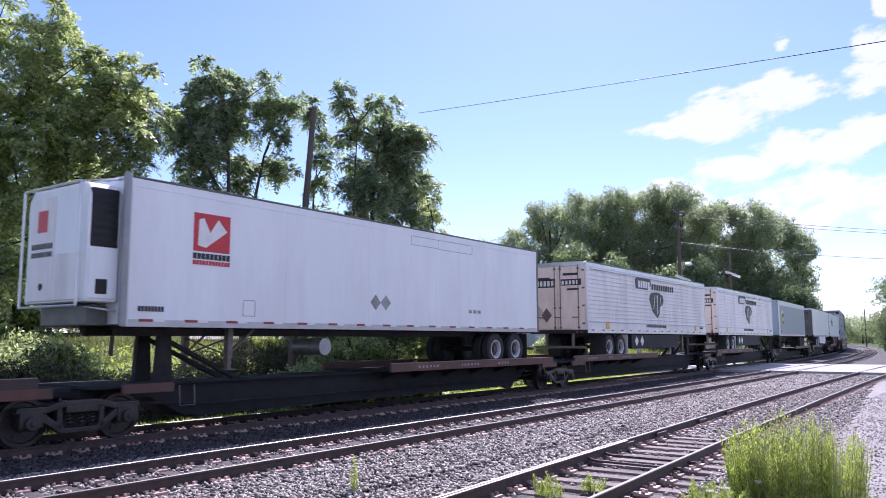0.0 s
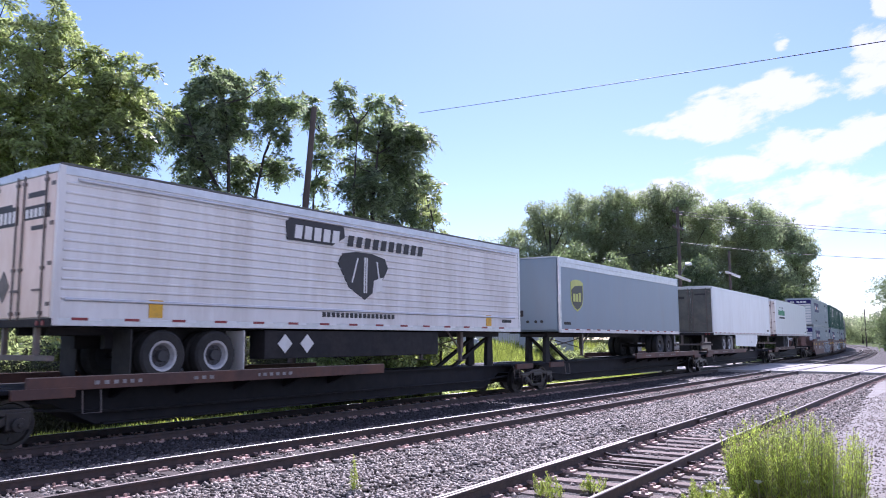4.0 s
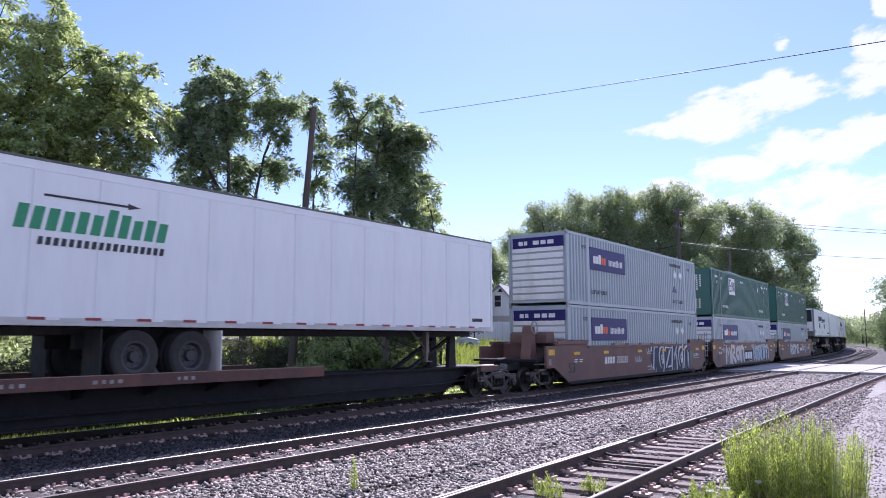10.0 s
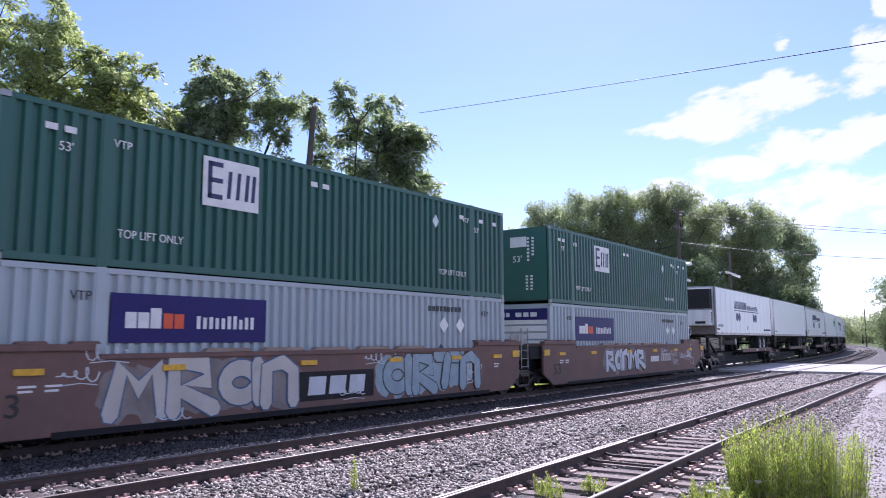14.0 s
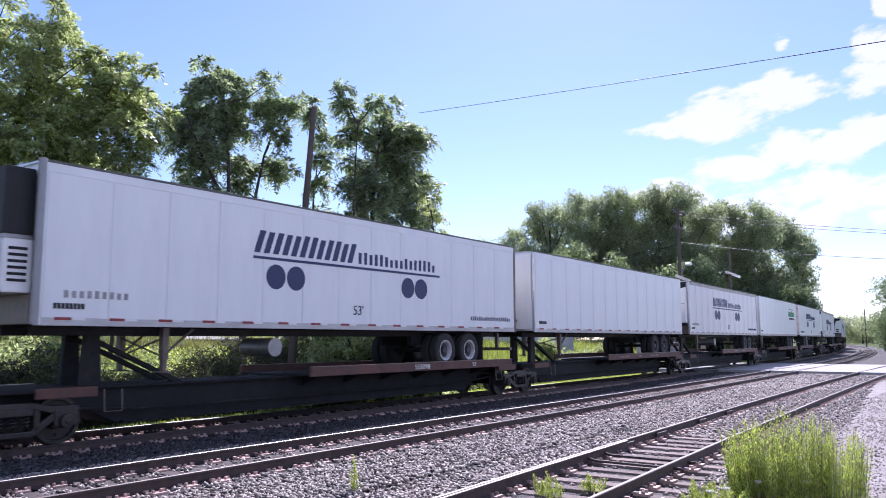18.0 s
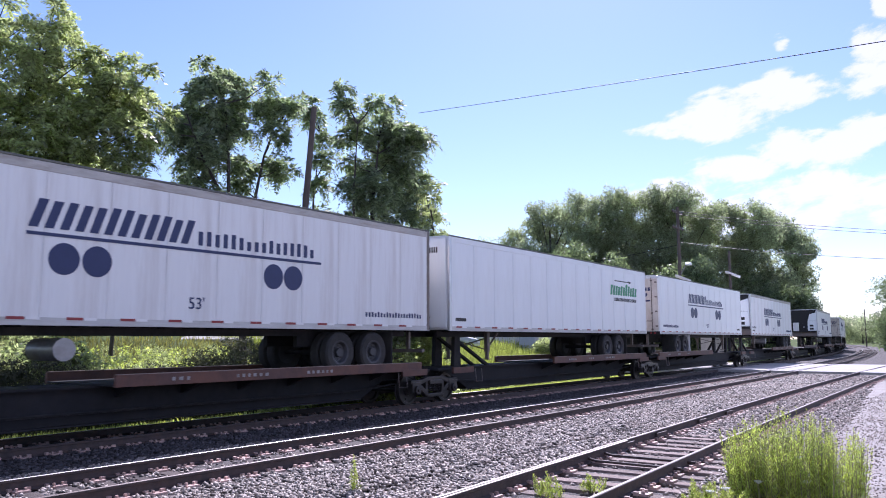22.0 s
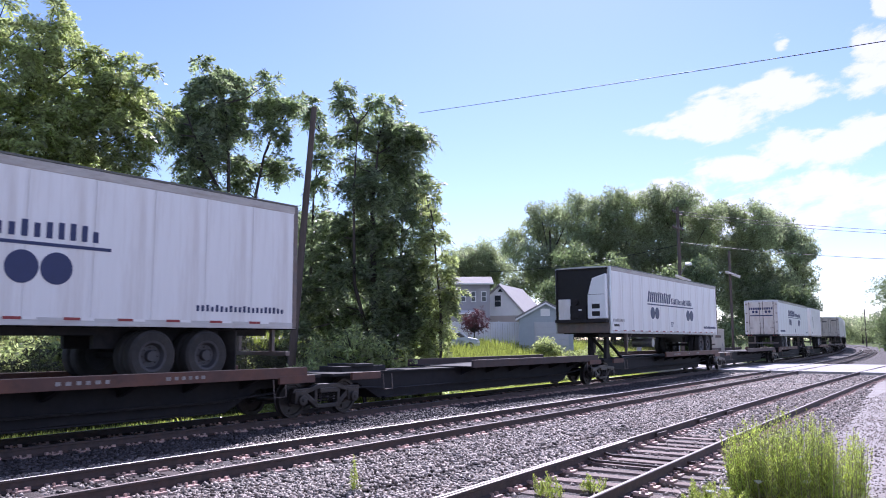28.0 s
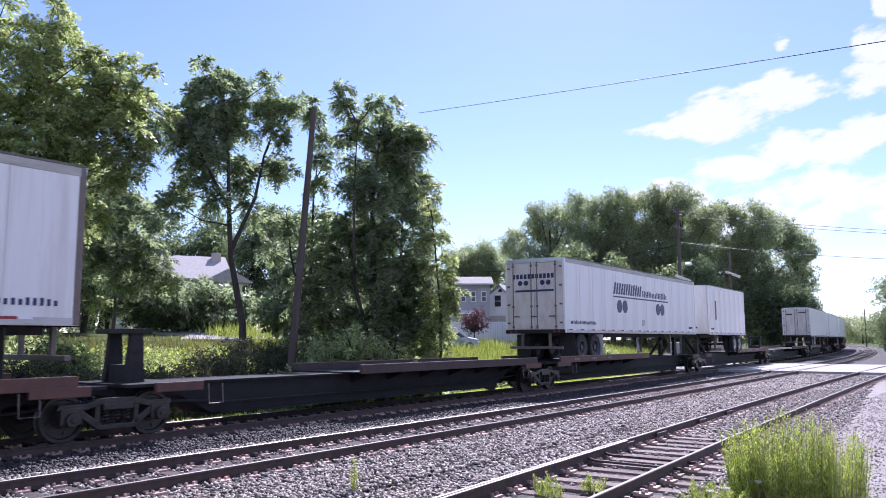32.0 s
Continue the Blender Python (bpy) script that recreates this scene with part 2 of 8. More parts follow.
M["tie_old"] = mat("old_grey_wooden_tie", (0.250, 0.190, 0.162), 0.85, scale=4, vary=0.35, stretch=(6, 0.6, 1), dirt=(0.09, 0.075, 0.07), dirt_amt=0.7, dirt_scale=3, bump=0.5, bump_scale=25, obj_random=0.35)
M["stone"] = mat("grey_ballast_stone", (0.252, 0.214, 0.182), 0.62, scale=14, vary=0.45, island=0.95, dirt=(0.175, 0.122, 0.09), dirt_amt=0.6, dirt_scale=0.55)


def ballast_material(name="ballast_bed", tint=(0.098, 0.084, 0.080)):
    """Packed crushed stone: cells of differing grey with dark gaps and relief."""
    m = bpy.data.materials.new(name)
    m.use_nodes = True
    n, l = m.node_tree.nodes, m.node_tree.links
    b = n["Principled BSDF"]
    b.inputs["Roughness"].default_value = 0.85
    tc = n.new("ShaderNodeTexCoord")
    cells, gaps, stain = n.new("ShaderNodeTexVoronoi"), n.new("ShaderNodeTexVoronoi"), n.new("ShaderNodeTexNoise")
    cells.inputs["Scale"].default_value = gaps.inputs["Scale"].default_value = 17.0
    gaps.feature = "DISTANCE_TO_EDGE"
    stain.inputs["Scale"].default_value, stain.inputs["Detail"].default_value = 0.7, 6
    for k in (cells, gaps, stain):
        l.new(tc.outputs["Object"], k.inputs["Vector"])
    sep = n.new("ShaderNodeSeparateColor")
    l.new(cells.outputs["Color"], sep.inputs[0])
    tone = n.new("ShaderNodeMapRange")
    tone.inputs[3].default_value, tone.inputs[4].default_value = 0.35, 1.75
    l.new(sep.outputs[0], tone.inputs[0])
    gap = n.new("ShaderNodeMapRange")
    gap.inputs[1].default_value, gap.inputs[2].default_value, gap.inputs[3].default_value = 0.0, 0.12, 0.25
    l.new(gaps.outputs["Distance"], gap.inputs[0])
    wash = n.new("ShaderNodeMapRange")
    wash.inputs[3].default_value, wash.inputs[4].default_value = 0.7, 1.3
    l.new(stain.outputs[0], wash.inputs[0])
    m1, m2, col = n.new("ShaderNodeMath"), n.new("ShaderNodeMath"), n.new("ShaderNodeVectorMath")
    m1.operation = m2.operation = "MULTIPLY"
    l.new(tone.outputs[0], m1.inputs[0]); l.new(gap.outputs[0], m1.inputs[1])
    l.new(m1.outputs[0], m2.inputs[0]); l.new(wash.outputs[0], m2.inputs[1])
    col.operation = "SCALE"
    col.inputs[0].default_value = tint
    l.new(m2.outputs[0], col.inputs["Scale"]); l.new(col.outputs[0], b.inputs["Base Color"])
    hgt, bump = n.new("ShaderNodeMath"), n.new("ShaderNodeBump")
    hgt.operation = "ADD"
    l.new(gaps.outputs["Distance"], hgt.inputs[0]); l.new(sep.outputs[1], hgt.inputs[1])
    l.new(hgt.outputs[0], bump.inputs["Height"])
    bump.inputs["Strength"].default_value, bump.inputs["Distance"].default_value = 0.9, 0.035
    l.new(bump.outputs[0], b.inputs["Normal"])
    return m


M["ballast"] = ballast_material()
# oil stain plus the train's shadow, both put into these dark colours
M["ballast_oily_shade"] = ballast_material("oily_shaded_ballast_bed", (0.027, 0.025, 0.028))
M["stone_oily_shade"] = mat("oily_shaded_ballast_stone", (0.050, 0.044, 0.046), 0.7, scale=14, vary=0.35, island=0.8)
M["grass_ground"] = mat("grassy_earth", (0.085, 0.115, 0.035), 0.95, scale=1.2, vary=0.4, dirt=(0.13, 0.13, 0.05), dirt_amt=0.6, dirt_scale=0.35, bump=0.8, bump_scale=9, spec=0.08)
M["lot"] = mat("pale_gravel_lot", (0.360, 0.330, 0.300), 0.9, scale=22, vary=0.4, dirt=(0.20, 0.165, 0.15), dirt_amt=0.8, dirt_scale=0.6, bump=0.8, bump_scale=45)
M["road"] = mat("sun_bleached_asphalt_road", (0.40, 0.38, 0.37), 0.8, scale=10, vary=0.12, dirt=(0.28, 0.27, 0.265), dirt_amt=0.5, dirt_scale=0.6, bump=0.2, bump_scale=50)
M["leaf"] = mat("green_leaf", (0.170, 0.186, 0.112), 0.36, scale=0.35, vary=0.35, island=0.5, spec=0.65, trans=(3.1, 3.3, 2.0, 0.63))
M["leaf_dark"] = mat("dark_green_leaf", (0.132, 0.152, 0.112), 0.40, scale=0.3, vary=0.35, island=0.5, spec=0.6, trans=(3.0, 3.2, 2.1, 0.62))
# far leaves are paler and greyer: haze put into the colour
M["leaf_hazed"] = mat("haze_paled_leaf", (0.205, 0.225, 0.172), 0.45, scale=0.12, vary=0.4, island=0.5, spec=0.6, trans=(2.6, 2.75, 1.8, 0.60))
M["leaf_foot"] = mat("shrub_leaf", (0.120, 0.145, 0.092), 0.42, scale=0.2, vary=0.4, island=0.5, spec=0.5, trans=(2.4, 2.6, 1.6, 0.52))
M["leaf_red"] = mat("dark_red_leaf", (0.080, 0.036, 0.044), 0.5, scale=0.6, vary=0.3, island=0.4, trans=(1.8, 1.0, 1.0, 0.3))
M["weed"] = mat("bright_weed_leaf", (0.33, 0.37, 0.145), 0.5, scale=1.0, vary=0.3, island=0.45, trans=(2.0, 2.1, 0.85, 0.60))
M["weed_stem"] = mat("reddish_weed_stem", (0.22, 0.20, 0.09), 0.6, vary=0.3)
M["blossom"] = mat("white_blossom", (0.74, 0.74, 0.68), 0.7, vary=0.1, trans=(1.0, 1.0, 0.9, 0.3))
M["field"] = mat("tall_field_grass", (0.185, 0.190, 0.078), 0.6, scale=0.25, vary=0.45, island=0.55, trans=(1.6, 1.55, 0.75, 0.40))
M["meadow"] = mat("sunlit_meadow_grass", (0.215, 0.25, 0.095), 0.6, scale=0.25, vary=0.4, island=0.5, trans=(1.9, 1.95, 0.8, 0.5))
M["brush"] = mat("dull_green_brush", (0.076, 0.080, 0.054), 0.6, scale=0.5, vary=0.5, island=0.5, spec=0.3, trans=(1.5, 1.6, 0.9, 0.3))
M["bark"] = mat("brown_bark", (0.052, 0.044, 0.039), 0.9, scale=5, vary=0.4, stretch=(1, 1, 0.25), bump=0.7, bump_scale=18)
M["pole"] = mat("brown_creosoted_pole", (0.085, 0.068, 0.058), 0.85, scale=6, vary=0.35, stretch=(1, 1, 0.1), bump=0.4, bump_scale=20)
M["wire"] = mat("black_cable", (0.03, 0.03, 0.032), 0.6, vary=0.1)
M["siding_grey"] = mat("grey_house_siding", (0.30, 0.30, 0.31), 0.7, scale=2, vary=0.08)
M["siding_white"] = mat("white_house_siding", (0.84, 0.83, 0.83), 0.6, scale=2, vary=0.04)
M["door_grey"] = mat("pale_grey_garage_door", (0.46, 0.48, 0.50), 0.6, scale=2, vary=0.05)
M["siding_tan"] = mat("tan_house_siding", (0.50, 0.44, 0.40), 0.7, scale=2, vary=0.08)
M["siding_blue"] = mat("blue_grey_garage_siding", (0.36, 0.41, 0.44), 0.7, scale=2, vary=0.07)
M["shingle"] = mat("grey_roof_shingle", (0.24, 0.225, 0.22), 0.85, scale=5, vary=0.2, bump=0.3, bump_scale=14)
M["shingle_pale"] = mat("pale_roof_shingle", (0.42, 0.40, 0.39), 0.85, scale=4, vary=0.15, bump=0.3, bump_scale=12)
M["glass"] = mat("dark_window_glass", (0.03, 0.035, 0.045), 0.08, vary=0.1)
M["trim_white"] = mat("white_trim_paint", (0.75, 0.75, 0.75), 0.5, vary=0.05)
M["vinyl"] = mat("white_vinyl_fence", (0.78, 0.79, 0.82), 0.45, vary=0.04)
M["car_paint"] = mat("silver_blue_car_paint", (0.42, 0.47, 0.52), 0.25, 0.4, vary=0.04)
M["beige"] = mat("beige_cabinet_paint", (0.52, 0.49, 0.42), 0.5, scale=2, vary=0.08, dirt=(0.3, 0.27, 0.22), dirt_amt=0.5)
M["galvanised"] = mat("dull_galvanised_steel", (0.30, 0.31, 0.32), 0.55, 0.4, scale=4, vary=0.15)
# near black: the shade inside bays, grilles and vents as a colour
M["dark_void"] = mat("unlit_opening_black", (0.008, 0.008, 0.010), 0.6, vary=0.3)

# ---------------------------------------------------------------- mesh helpers


class MB:
    """Collects simple solids into one mesh."""

    def __init__(self):
        self.v, self.f = [], []

    def box(self, x0, x1, y0, y1, z0, z1):
        k = len(self.v)
        self.v += [(x, y, z) for z in (z0, z1) for x, y in ((x0, y0), (x1, y0), (x1, y1), (x0, y1))]
        self.f += [tuple(k + i for i in q) for q in ((3, 2, 1, 0), (4, 5, 6, 7), (0, 1, 5, 4), (1, 2, 6, 5), (2, 3, 7, 6), (3, 0, 4, 7))]
        return self

    def prism(self, poly, axis, a, b):
        """A polygon in the two other axes (in order), pushed from a to b along the axis."""
        k, n = len(self.v), len(poly)
        for w in (a, b):
            for p, q in poly:
                self.v.append({"x": (w, p, q), "y": (p, w, q), "z": (p, q, w)}[axis])
        self.f += [tuple(range(k + n - 1, k - 1, -1)), tuple(range(k + n, k + 2 * n))]
        self.f += [(k + i, k + (i + 1) % n, k + n + (i + 1) % n, k + n + i) for i in range(n)]
        return self

    def cyl(self, axis, c, r, a, b, n=14, r2=None):
        """A cylinder or cone along an axis; c is its centre in the two other axes."""
        k = len(self.v)
        for w, rr in ((a, r), (b, r if r2 is None else r2)):
            for i in range(n):
                p, q = c[0] + rr * math.cos(2 * math.pi * i / n), c[1] + rr * math.sin(2 * math.pi * i / n)
                self.v.append({"x": (w, p, q), "y": (p, w, q), "z": (p, q, w)}[axis])
        self.f += [tuple(range(k + n - 1, k - 1, -1)), tuple(range(k + n, k + 2 * n))]
        self.f += [(k + i, k + (i + 1) % n, k + n + (i + 1) % n, k + n + i) for i in range(n)]
        return self

    def tube(self, pts, r, n=6, r2=None):
        """A round bar through points, tapering to r2."""
        pts = [Vector(p) for p in pts]
        k0 = len(self.v)
        for i, p in enumerate(pts):
            d = (pts[min(i + 1, len(pts) - 1)] - pts[max(i - 1, 0)]).normalized()
            a = d.orthogonal().normalized()
            b = d.cross(a)
            rr = r if r2 is None else r + (r2 - r) * i / (len(pts) - 1)
            self.v += [tuple(p + rr * (math.cos(2 * math.pi * j / n) * a + math.sin(2 * math.pi * j / n) * b)) for j in range(n)]
        for i in range(len(pts) - 1):
            k = k0 + i * n
            self.f += [(k + j, k + (j + 1) % n, k + n + (j + 1) % n, k + n + j) for j in range(n)]
        self.f += [tuple(range(k0 + n - 1, k0 - 1, -1)), tuple(range(len(self.v) - n, len(self.v)))]
        return self

    def lathe(self, axis_y, profile, n=22, cx=0.0, cz=0.0, caps=True):
        """Turns a profile of (radius, y) round the y axis."""
        k = len(self.v)
        for r, y in profile:
            for i in range(n):
                a = 2 * math.pi * i / n
                self.v.append((cx + r * math.cos(a), axis_y + y, cz + r * math.sin(a)))
        for j in range(len(profile) - 1):
            for i in range(n):
                self.f.append((k + j * n + i, k + j * n + (i + 1) % n, k + (j + 1) * n + (i + 1) % n, k + (j + 1) * n + i))
        if caps:
            self.f += [tuple(range(k, k + n)), tuple(range(k + len(profile) * n - 1, k + (len(profile) - 1) * n - 1, -1))]
        return self

    def mesh(self, name, material, smooth=False, bevel=0.0):
        me = bpy.data.meshes.new(name)
        me.from_pydata(self.v, [], self.f)
        bm = bmesh.new()
        bm.from_mesh(me)
        bmesh.ops.recalc_face_normals(bm, faces=bm.faces)
        if bevel:
            edges = [e for e in bm.edges if len(e.link_faces) == 2 and e.calc_face_angle(0) > 0.6]
            bmesh.ops.bevel(bm, geom=edges, offset=bevel, segments=2, affect="EDGES", profile=0.6)
        bm.to_mesh(me)
        bm.free()
        if smooth:
            for p in me.polygons:
                p.use_smooth = True
            me.set_sharp_from_angle(angle=radians(38))
        me.materials.append(material)
        return me


JOINED = {"logo_bar", "sign_bar", "lettering", "side_lettering", "small_lettering", "web_lettering", "end_lettering", "number_mark", "stencil", "shield_bar", "air_coupling", "tail_lamp", "sill_flange",
          "lift_post_mark", "end_rib", "number", "length_mark", "end_mark", "tie_plate_row"}


def part(name, mb, material, parent, label="", smooth=False, bevel=0.0, at=None, kind=""):
    """Links a mesh (or a builder) as one mesh object under a thing or a part."""
    me = mb.mesh(name, material, smooth, bevel) if isinstance(mb, MB) else mb
    ob = new(name, me)
    ob.parent = parent
    if at is not None:
        ob.matrix_basis = at
    if not kind and name in JOINED:
        kind = "stuff"
    return tagged(ob, label=label, kind=kind)


def thing(name, label, category, group="", at=None, kind=""):
    ob = new(name)
    ob.empty_display_size = 0.3
    if at is not None:
        ob.matrix_basis = at
    return tagged(ob, label, category, group, kind)


def raw_mesh(name, verts, faces, material):
    """A mesh from numpy arrays, quick for many small faces of one size."""
    verts, faces = np.asarray(verts, np.float32), np.asarray(faces, np.int32)
    me = bpy.data.meshes.new(name)
    me.vertices.add(len(verts)); me.vertices.foreach_set("co", verts.ravel())
    n = faces.shape[1]
    me.loops.add(faces.size); me.loops.foreach_set("vertex_index", faces.ravel())
    me.polygons.add(len(faces))
    me.polygons.foreach_set("loop_start", np.arange(0, faces.size, n, dtype=np.int32))
    me.update(calc_edges=True)
    me.validate()
    me.materials.append(material)
    return me


def text_mesh(name, words, size, material, shear=0.0, width=1.0, depth=0.004):
    """Words as a thin solid, standing in the x-z plane, facing -y, from the origin to the right."""
    cu = bpy.data.curves.new(name, "FONT")
    cu.body, cu.size, cu.shear, cu.extrude = words, size, shear, depth
    ob = bpy.data.objects.new(name, cu)
    scene.collection.objects.link(ob)
    dg = bpy.context.evaluated_depsgraph_get()
    me = bpy.data.meshes.new_from_object(ob.evaluated_get(dg))
    bpy.data.objects.remove(ob)
    me.transform(Matrix.Rotation(radians(90), 4, "X") @ Matrix.Diagonal((width, 1, 1, 1)))
    me.name = name
    me.materials.clear()
    me.materials.append(material)
    return me


# ---------------------------------------------------------------- tracks' plan
TRAIN_Y, MAIN_Y = 14.71, 10.12


def bend(x):
    """How far the main tracks have swung away from the straight at x."""
    def quad(u):
        e = max(u - 34.36, 0.0)
        return 0.5 * 0.00067 * u * u + 0.5 * 0.00038 * e * e
    if x <= 190:
        return quad(x)
    slope = 0.00067 * 190 + 0.00038 * (190 - 34.36)
    return quad(190) + slope * (x - 190)


def siding_y(x):
    return 4.40 + 0.0585 * x - 0.00042 * x * x


def ground_z(x, y):
    """The land behind the tracks rises to the houses; the ballast shoulder falls off a little."""
    d = y - TRAIN_Y - bend(x)
    high = 2.35 if d < 5 else 1.65 + 0.75 * min(1.0, max(0.0, (52 - math.degrees(math.atan2(x, y))) / 7))
    if d < 2.6:
        return -0.20
    if d < 5:
        return -0.20 - 0.35 * (d - 2.6) / 2.4
    if d < 30:
        u = (d - 5) / 25
        return -0.55 + (high + 0.55) * u * u * (3 - 2 * u)
    return high


# ---------------------------------------------------------------- ground and tracks


def spaced(a, b, fine, far):
    """Grid lines: fine within a..b, growing steps out to the far distance on both sides."""
    out = list(np.arange(a, b + 1e-6, fine))
    step, u = fine, b
    while u < far:
        step *= 1.6
        u += step
        out.append(u)
    step, u = fine, a
    while u > -far:
        step *= 1.6
        u -= step
        out.insert(0, u)
    return out


def grid_object(name, xs, ys, height, material, label, category):
    verts = [(x, y, height(x, y)) for x in xs for y in ys]
    n = len(ys)
    faces = [(i * n + j, (i + 1) * n + j, (i + 1) * n + j + 1, i * n + j + 1) for i in range(len(xs) - 1) for j in range(n - 1)]
    me = raw_mesh(name, verts, faces, material)
    for p in me.polygons:
        p.use_smooth = True
    return tagged(new(name, me), label, category, kind="structure")


def rough(x, y, a, f):
    return a * (noise.noise((x * f, y * f, 3.1)))


grid_object("ground", spaced(-30, 240, 3.0, 2600), spaced(-30, 110, 2.0, 2600),
            lambda x, y: ground_z(x, y) - 0.08 + (rough(x, y, 0.12, 0.35) if y - TRAIN_Y - bend(x) > 5 else 0),
            M["grass_ground"], "uneven grassy earth rising towards the houses", "ground")

def bed_object(name, x0, x1, step, off, label, material="ballast"):
    xs = list(np.arange(x0, x1 + 0.01, step))
    verts = [(x, TRAIN_Y + bend(x) + o, -0.186 - (0.03 * min(1.0, max(0.0, (22 - x) / 9)) if o < -7.6 else 0.0) + rough(x, o, 0.03, 1.3) - (0.25 if o < -12.5 else 0.0) - (0.3 * max(0, o - 2.0) / 1.0 if o > 2.0 else 0)) for x in xs for o in off]
    n = len(off)
    faces = [(i * n + j, (i + 1) * n + j, (i + 1) * n + j + 1, i * n + j + 1) for i in range(len(xs) - 1) for j in range(n - 1)]
    me = raw_mesh(name, verts, faces, M[material])
    return tagged(new(name, me), label, "ballast", kind="structure")


bed_object("ballast", -24, 48.4, 0.6, [-12.9] + list(np.arange(-12.2, -2.2, 0.4)) + [-2.2], "grey crushed stone ballast round the tracks")
# bed under the train, its colour darkened for the train's shadow
bed_object("ballast", -24, 48.4, 0.6, list(np.arange(-2.2, 3.01, 0.4)), "oil-stained ballast with the passing train's shade in its colour", "ballast_oily_shade")
bed_object("ballast", 64.0, 300, 3.0, list(np.arange(-9.0, 3.01, 1.0)), "grey crushed stone ballast beyond the road crossing")



def lot_edge(x):
    return min(2.0 + 0.10 * (x - 8), siding_y(x) - 1.0)


# pale foreground gravel lot, extended unseen behind the camera as bounce light
lot_x, lot_y = list(np.arange(-45, 4, 2.0)) + list(np.arange(4, 48.3, 0.6)), list(np.arange(-48, -3, 1.5)) + list(np.arange(-3, 6.2, 0.35))
grid_object("pavement", lot_x, lot_y, lambda x, y: -0.165 + rough(x, y, 0.012, 0.8) + rough(x, y, 0.006, 3.0) - 0.16 * min(1.0, max(0.0, (y - lot_edge(x) + rough(x, y, 0.3, 0.35)) / 0.9)),
            M["lot"], "pale pinkish gravel lot beside the siding, extended unseen behind the viewer to bounce light", "gravel lot")

road = MB()
ROAD0, ROAD1 = 48.5, 63.5
for y0, y1 in ((-70, siding_y(54) - 0.80), (siding_y(54) - 0.66, siding_y(54) + 0.66), (siding_y(54) + 0.80, MAIN_Y + 1.2 - 0.82), (MAIN_Y + 1.2 - 0.66, MAIN_Y + 1.2 + 0.66),
               (MAIN_Y + 1.2 + 0.82, TRAIN_Y + 1.2 - 0.82), (TRAIN_Y + 1.2 - 0.66, TRAIN_Y + 1.2 + 0.66), (TRAIN_Y + 1.2 + 0.82, 27)):
    road.box(ROAD0, ROAD1, y0, y1, -0.35, -0.015)
tagged(new("road", road.mesh("road", M["road"], bevel=0.0)), "sun-bleached pale road crossing the tracks", "road", kind="structure")

RAIL = [(-0.07, -0.168), (0.07, -0.168), (0.07, -0.155), (0.012, -0.135), (0.010, -0.045), (0.036, -0.035), (0.036, -0.004), (0.030, 0.0), (-0.030, 0.0), (-0.036, -0.004),
        (-0.036, -0.035), (-0.010, -0.045), (-0.012, -0.135), (-0.07, -0.155)]


def sweep(profile, line, mb):
    """Pushes a closed profile (across, up) along a list of plan points."""
    k, n = len(mb.v), len(profile)
    for i, (x, y) in enumerate(line):
        x0, y0 = line[max(i - 1, 0)]
        x1, y1 = line[min(i + 1, len(line) - 1)]
        d = math.hypot(x1 - x0, y1 - y0)
        nx, ny = -(y1 - y0) / d, (x1 - x0) / d
        mb.v += [(x + a * nx, y + a * ny, z) for a, z in profile]
    for i in range(len(line) - 1):
        for j in range(n):
            mb.f.append((k + i * n + j, k + i * n + (j + 1) % n, k + (i + 1) * n + (j + 1) % n, k + (i + 1) * n + j))
    mb.f += [tuple(range(k, k + n)), tuple(range(len(mb.v) - 1, len(mb.v) - n - 1, -1))]
    return mb


def tie_mesh(name, material, length=2.6):
    return MB().box(-0.115, 0.115, -length / 2, length / 2, -0.34, -0.170).mesh(name, material, bevel=0.012)


def plate_mesh():
    mb = MB().box(-0.10, 0.10, -0.22, 0.22, -0.170, -0.142)
    for sx in (-0.06, 0.06):
        for sy in (-0.14, 0.14):
            mb.box(sx - 0.014, sx + 0.014, sy - 0.022, sy + 0.022, -0.142, -0.108)
    for sx in (-0.125, 0.125):
        mb.box(sx - 0.025, sx + 0.025, -0.10, -0.04, -0.165, -0.115)
        mb.box(sx - 0.025, sx + 0.025, 0.04, 0.10, -0.165, -0.115)
    return mb.mesh("tie_plate", M["plate"])


def railway(name, label, line_y, xs, gauge, head, tie_material, ties, far_ties, plates=True, fine=True):
    root = thing(name, label, "railway track", kind="structure")
    line = [(x, line_y(x)) for x in xs]
    for side in (-1, 1):
        off = side * gauge / 2
        rail = part("rail", sweep([(a + off, z) for a, z in RAIL], line, MB()), M["rail_side"], root, "rusty steel rail")
        part("rail_head", sweep([(off + 0.025 * math.cos(a), -0.012 + 0.017 * math.sin(a)) for a in np.linspace(0, math.pi, 9)], line, MB()), head[(side + 1) // 2], rail, "bright worn running surface", smooth=True)
    tie, plate = tie_mesh("tie", tie_material), plate_mesh()
    for x in ties:
        y = line_y(x)
        a = math.atan2(line_y(x + 0.5) - line_y(x - 0.5), 1.0)
        m = Matrix.Translation((x, y + random.uniform(-0.05, 0.05), random.uniform(-0.012, 0.0))) @ Matrix.Rotation(a + random.gauss(0, 0.012), 4, "Z")
        t = part("tie", tie, tie_material, root, at=m)
        if plates:
            for side in (-1, 1):
                part("tie_plate", plate, M["plate"], t, at=Matrix.Translation((0, side * gauge / 2, 0)))
    rest = MB()
    for x in far_ties:
        y = line_y(x)
        rest.box(x - 0.115, x + 0.115, y - 1.3, y + 1.3, -0.34, -0.172)
    part("far_ties", rest, tie_material, root, kind="stuff")
    return root


def main_line(x):
    return MAIN_Y + bend(x)


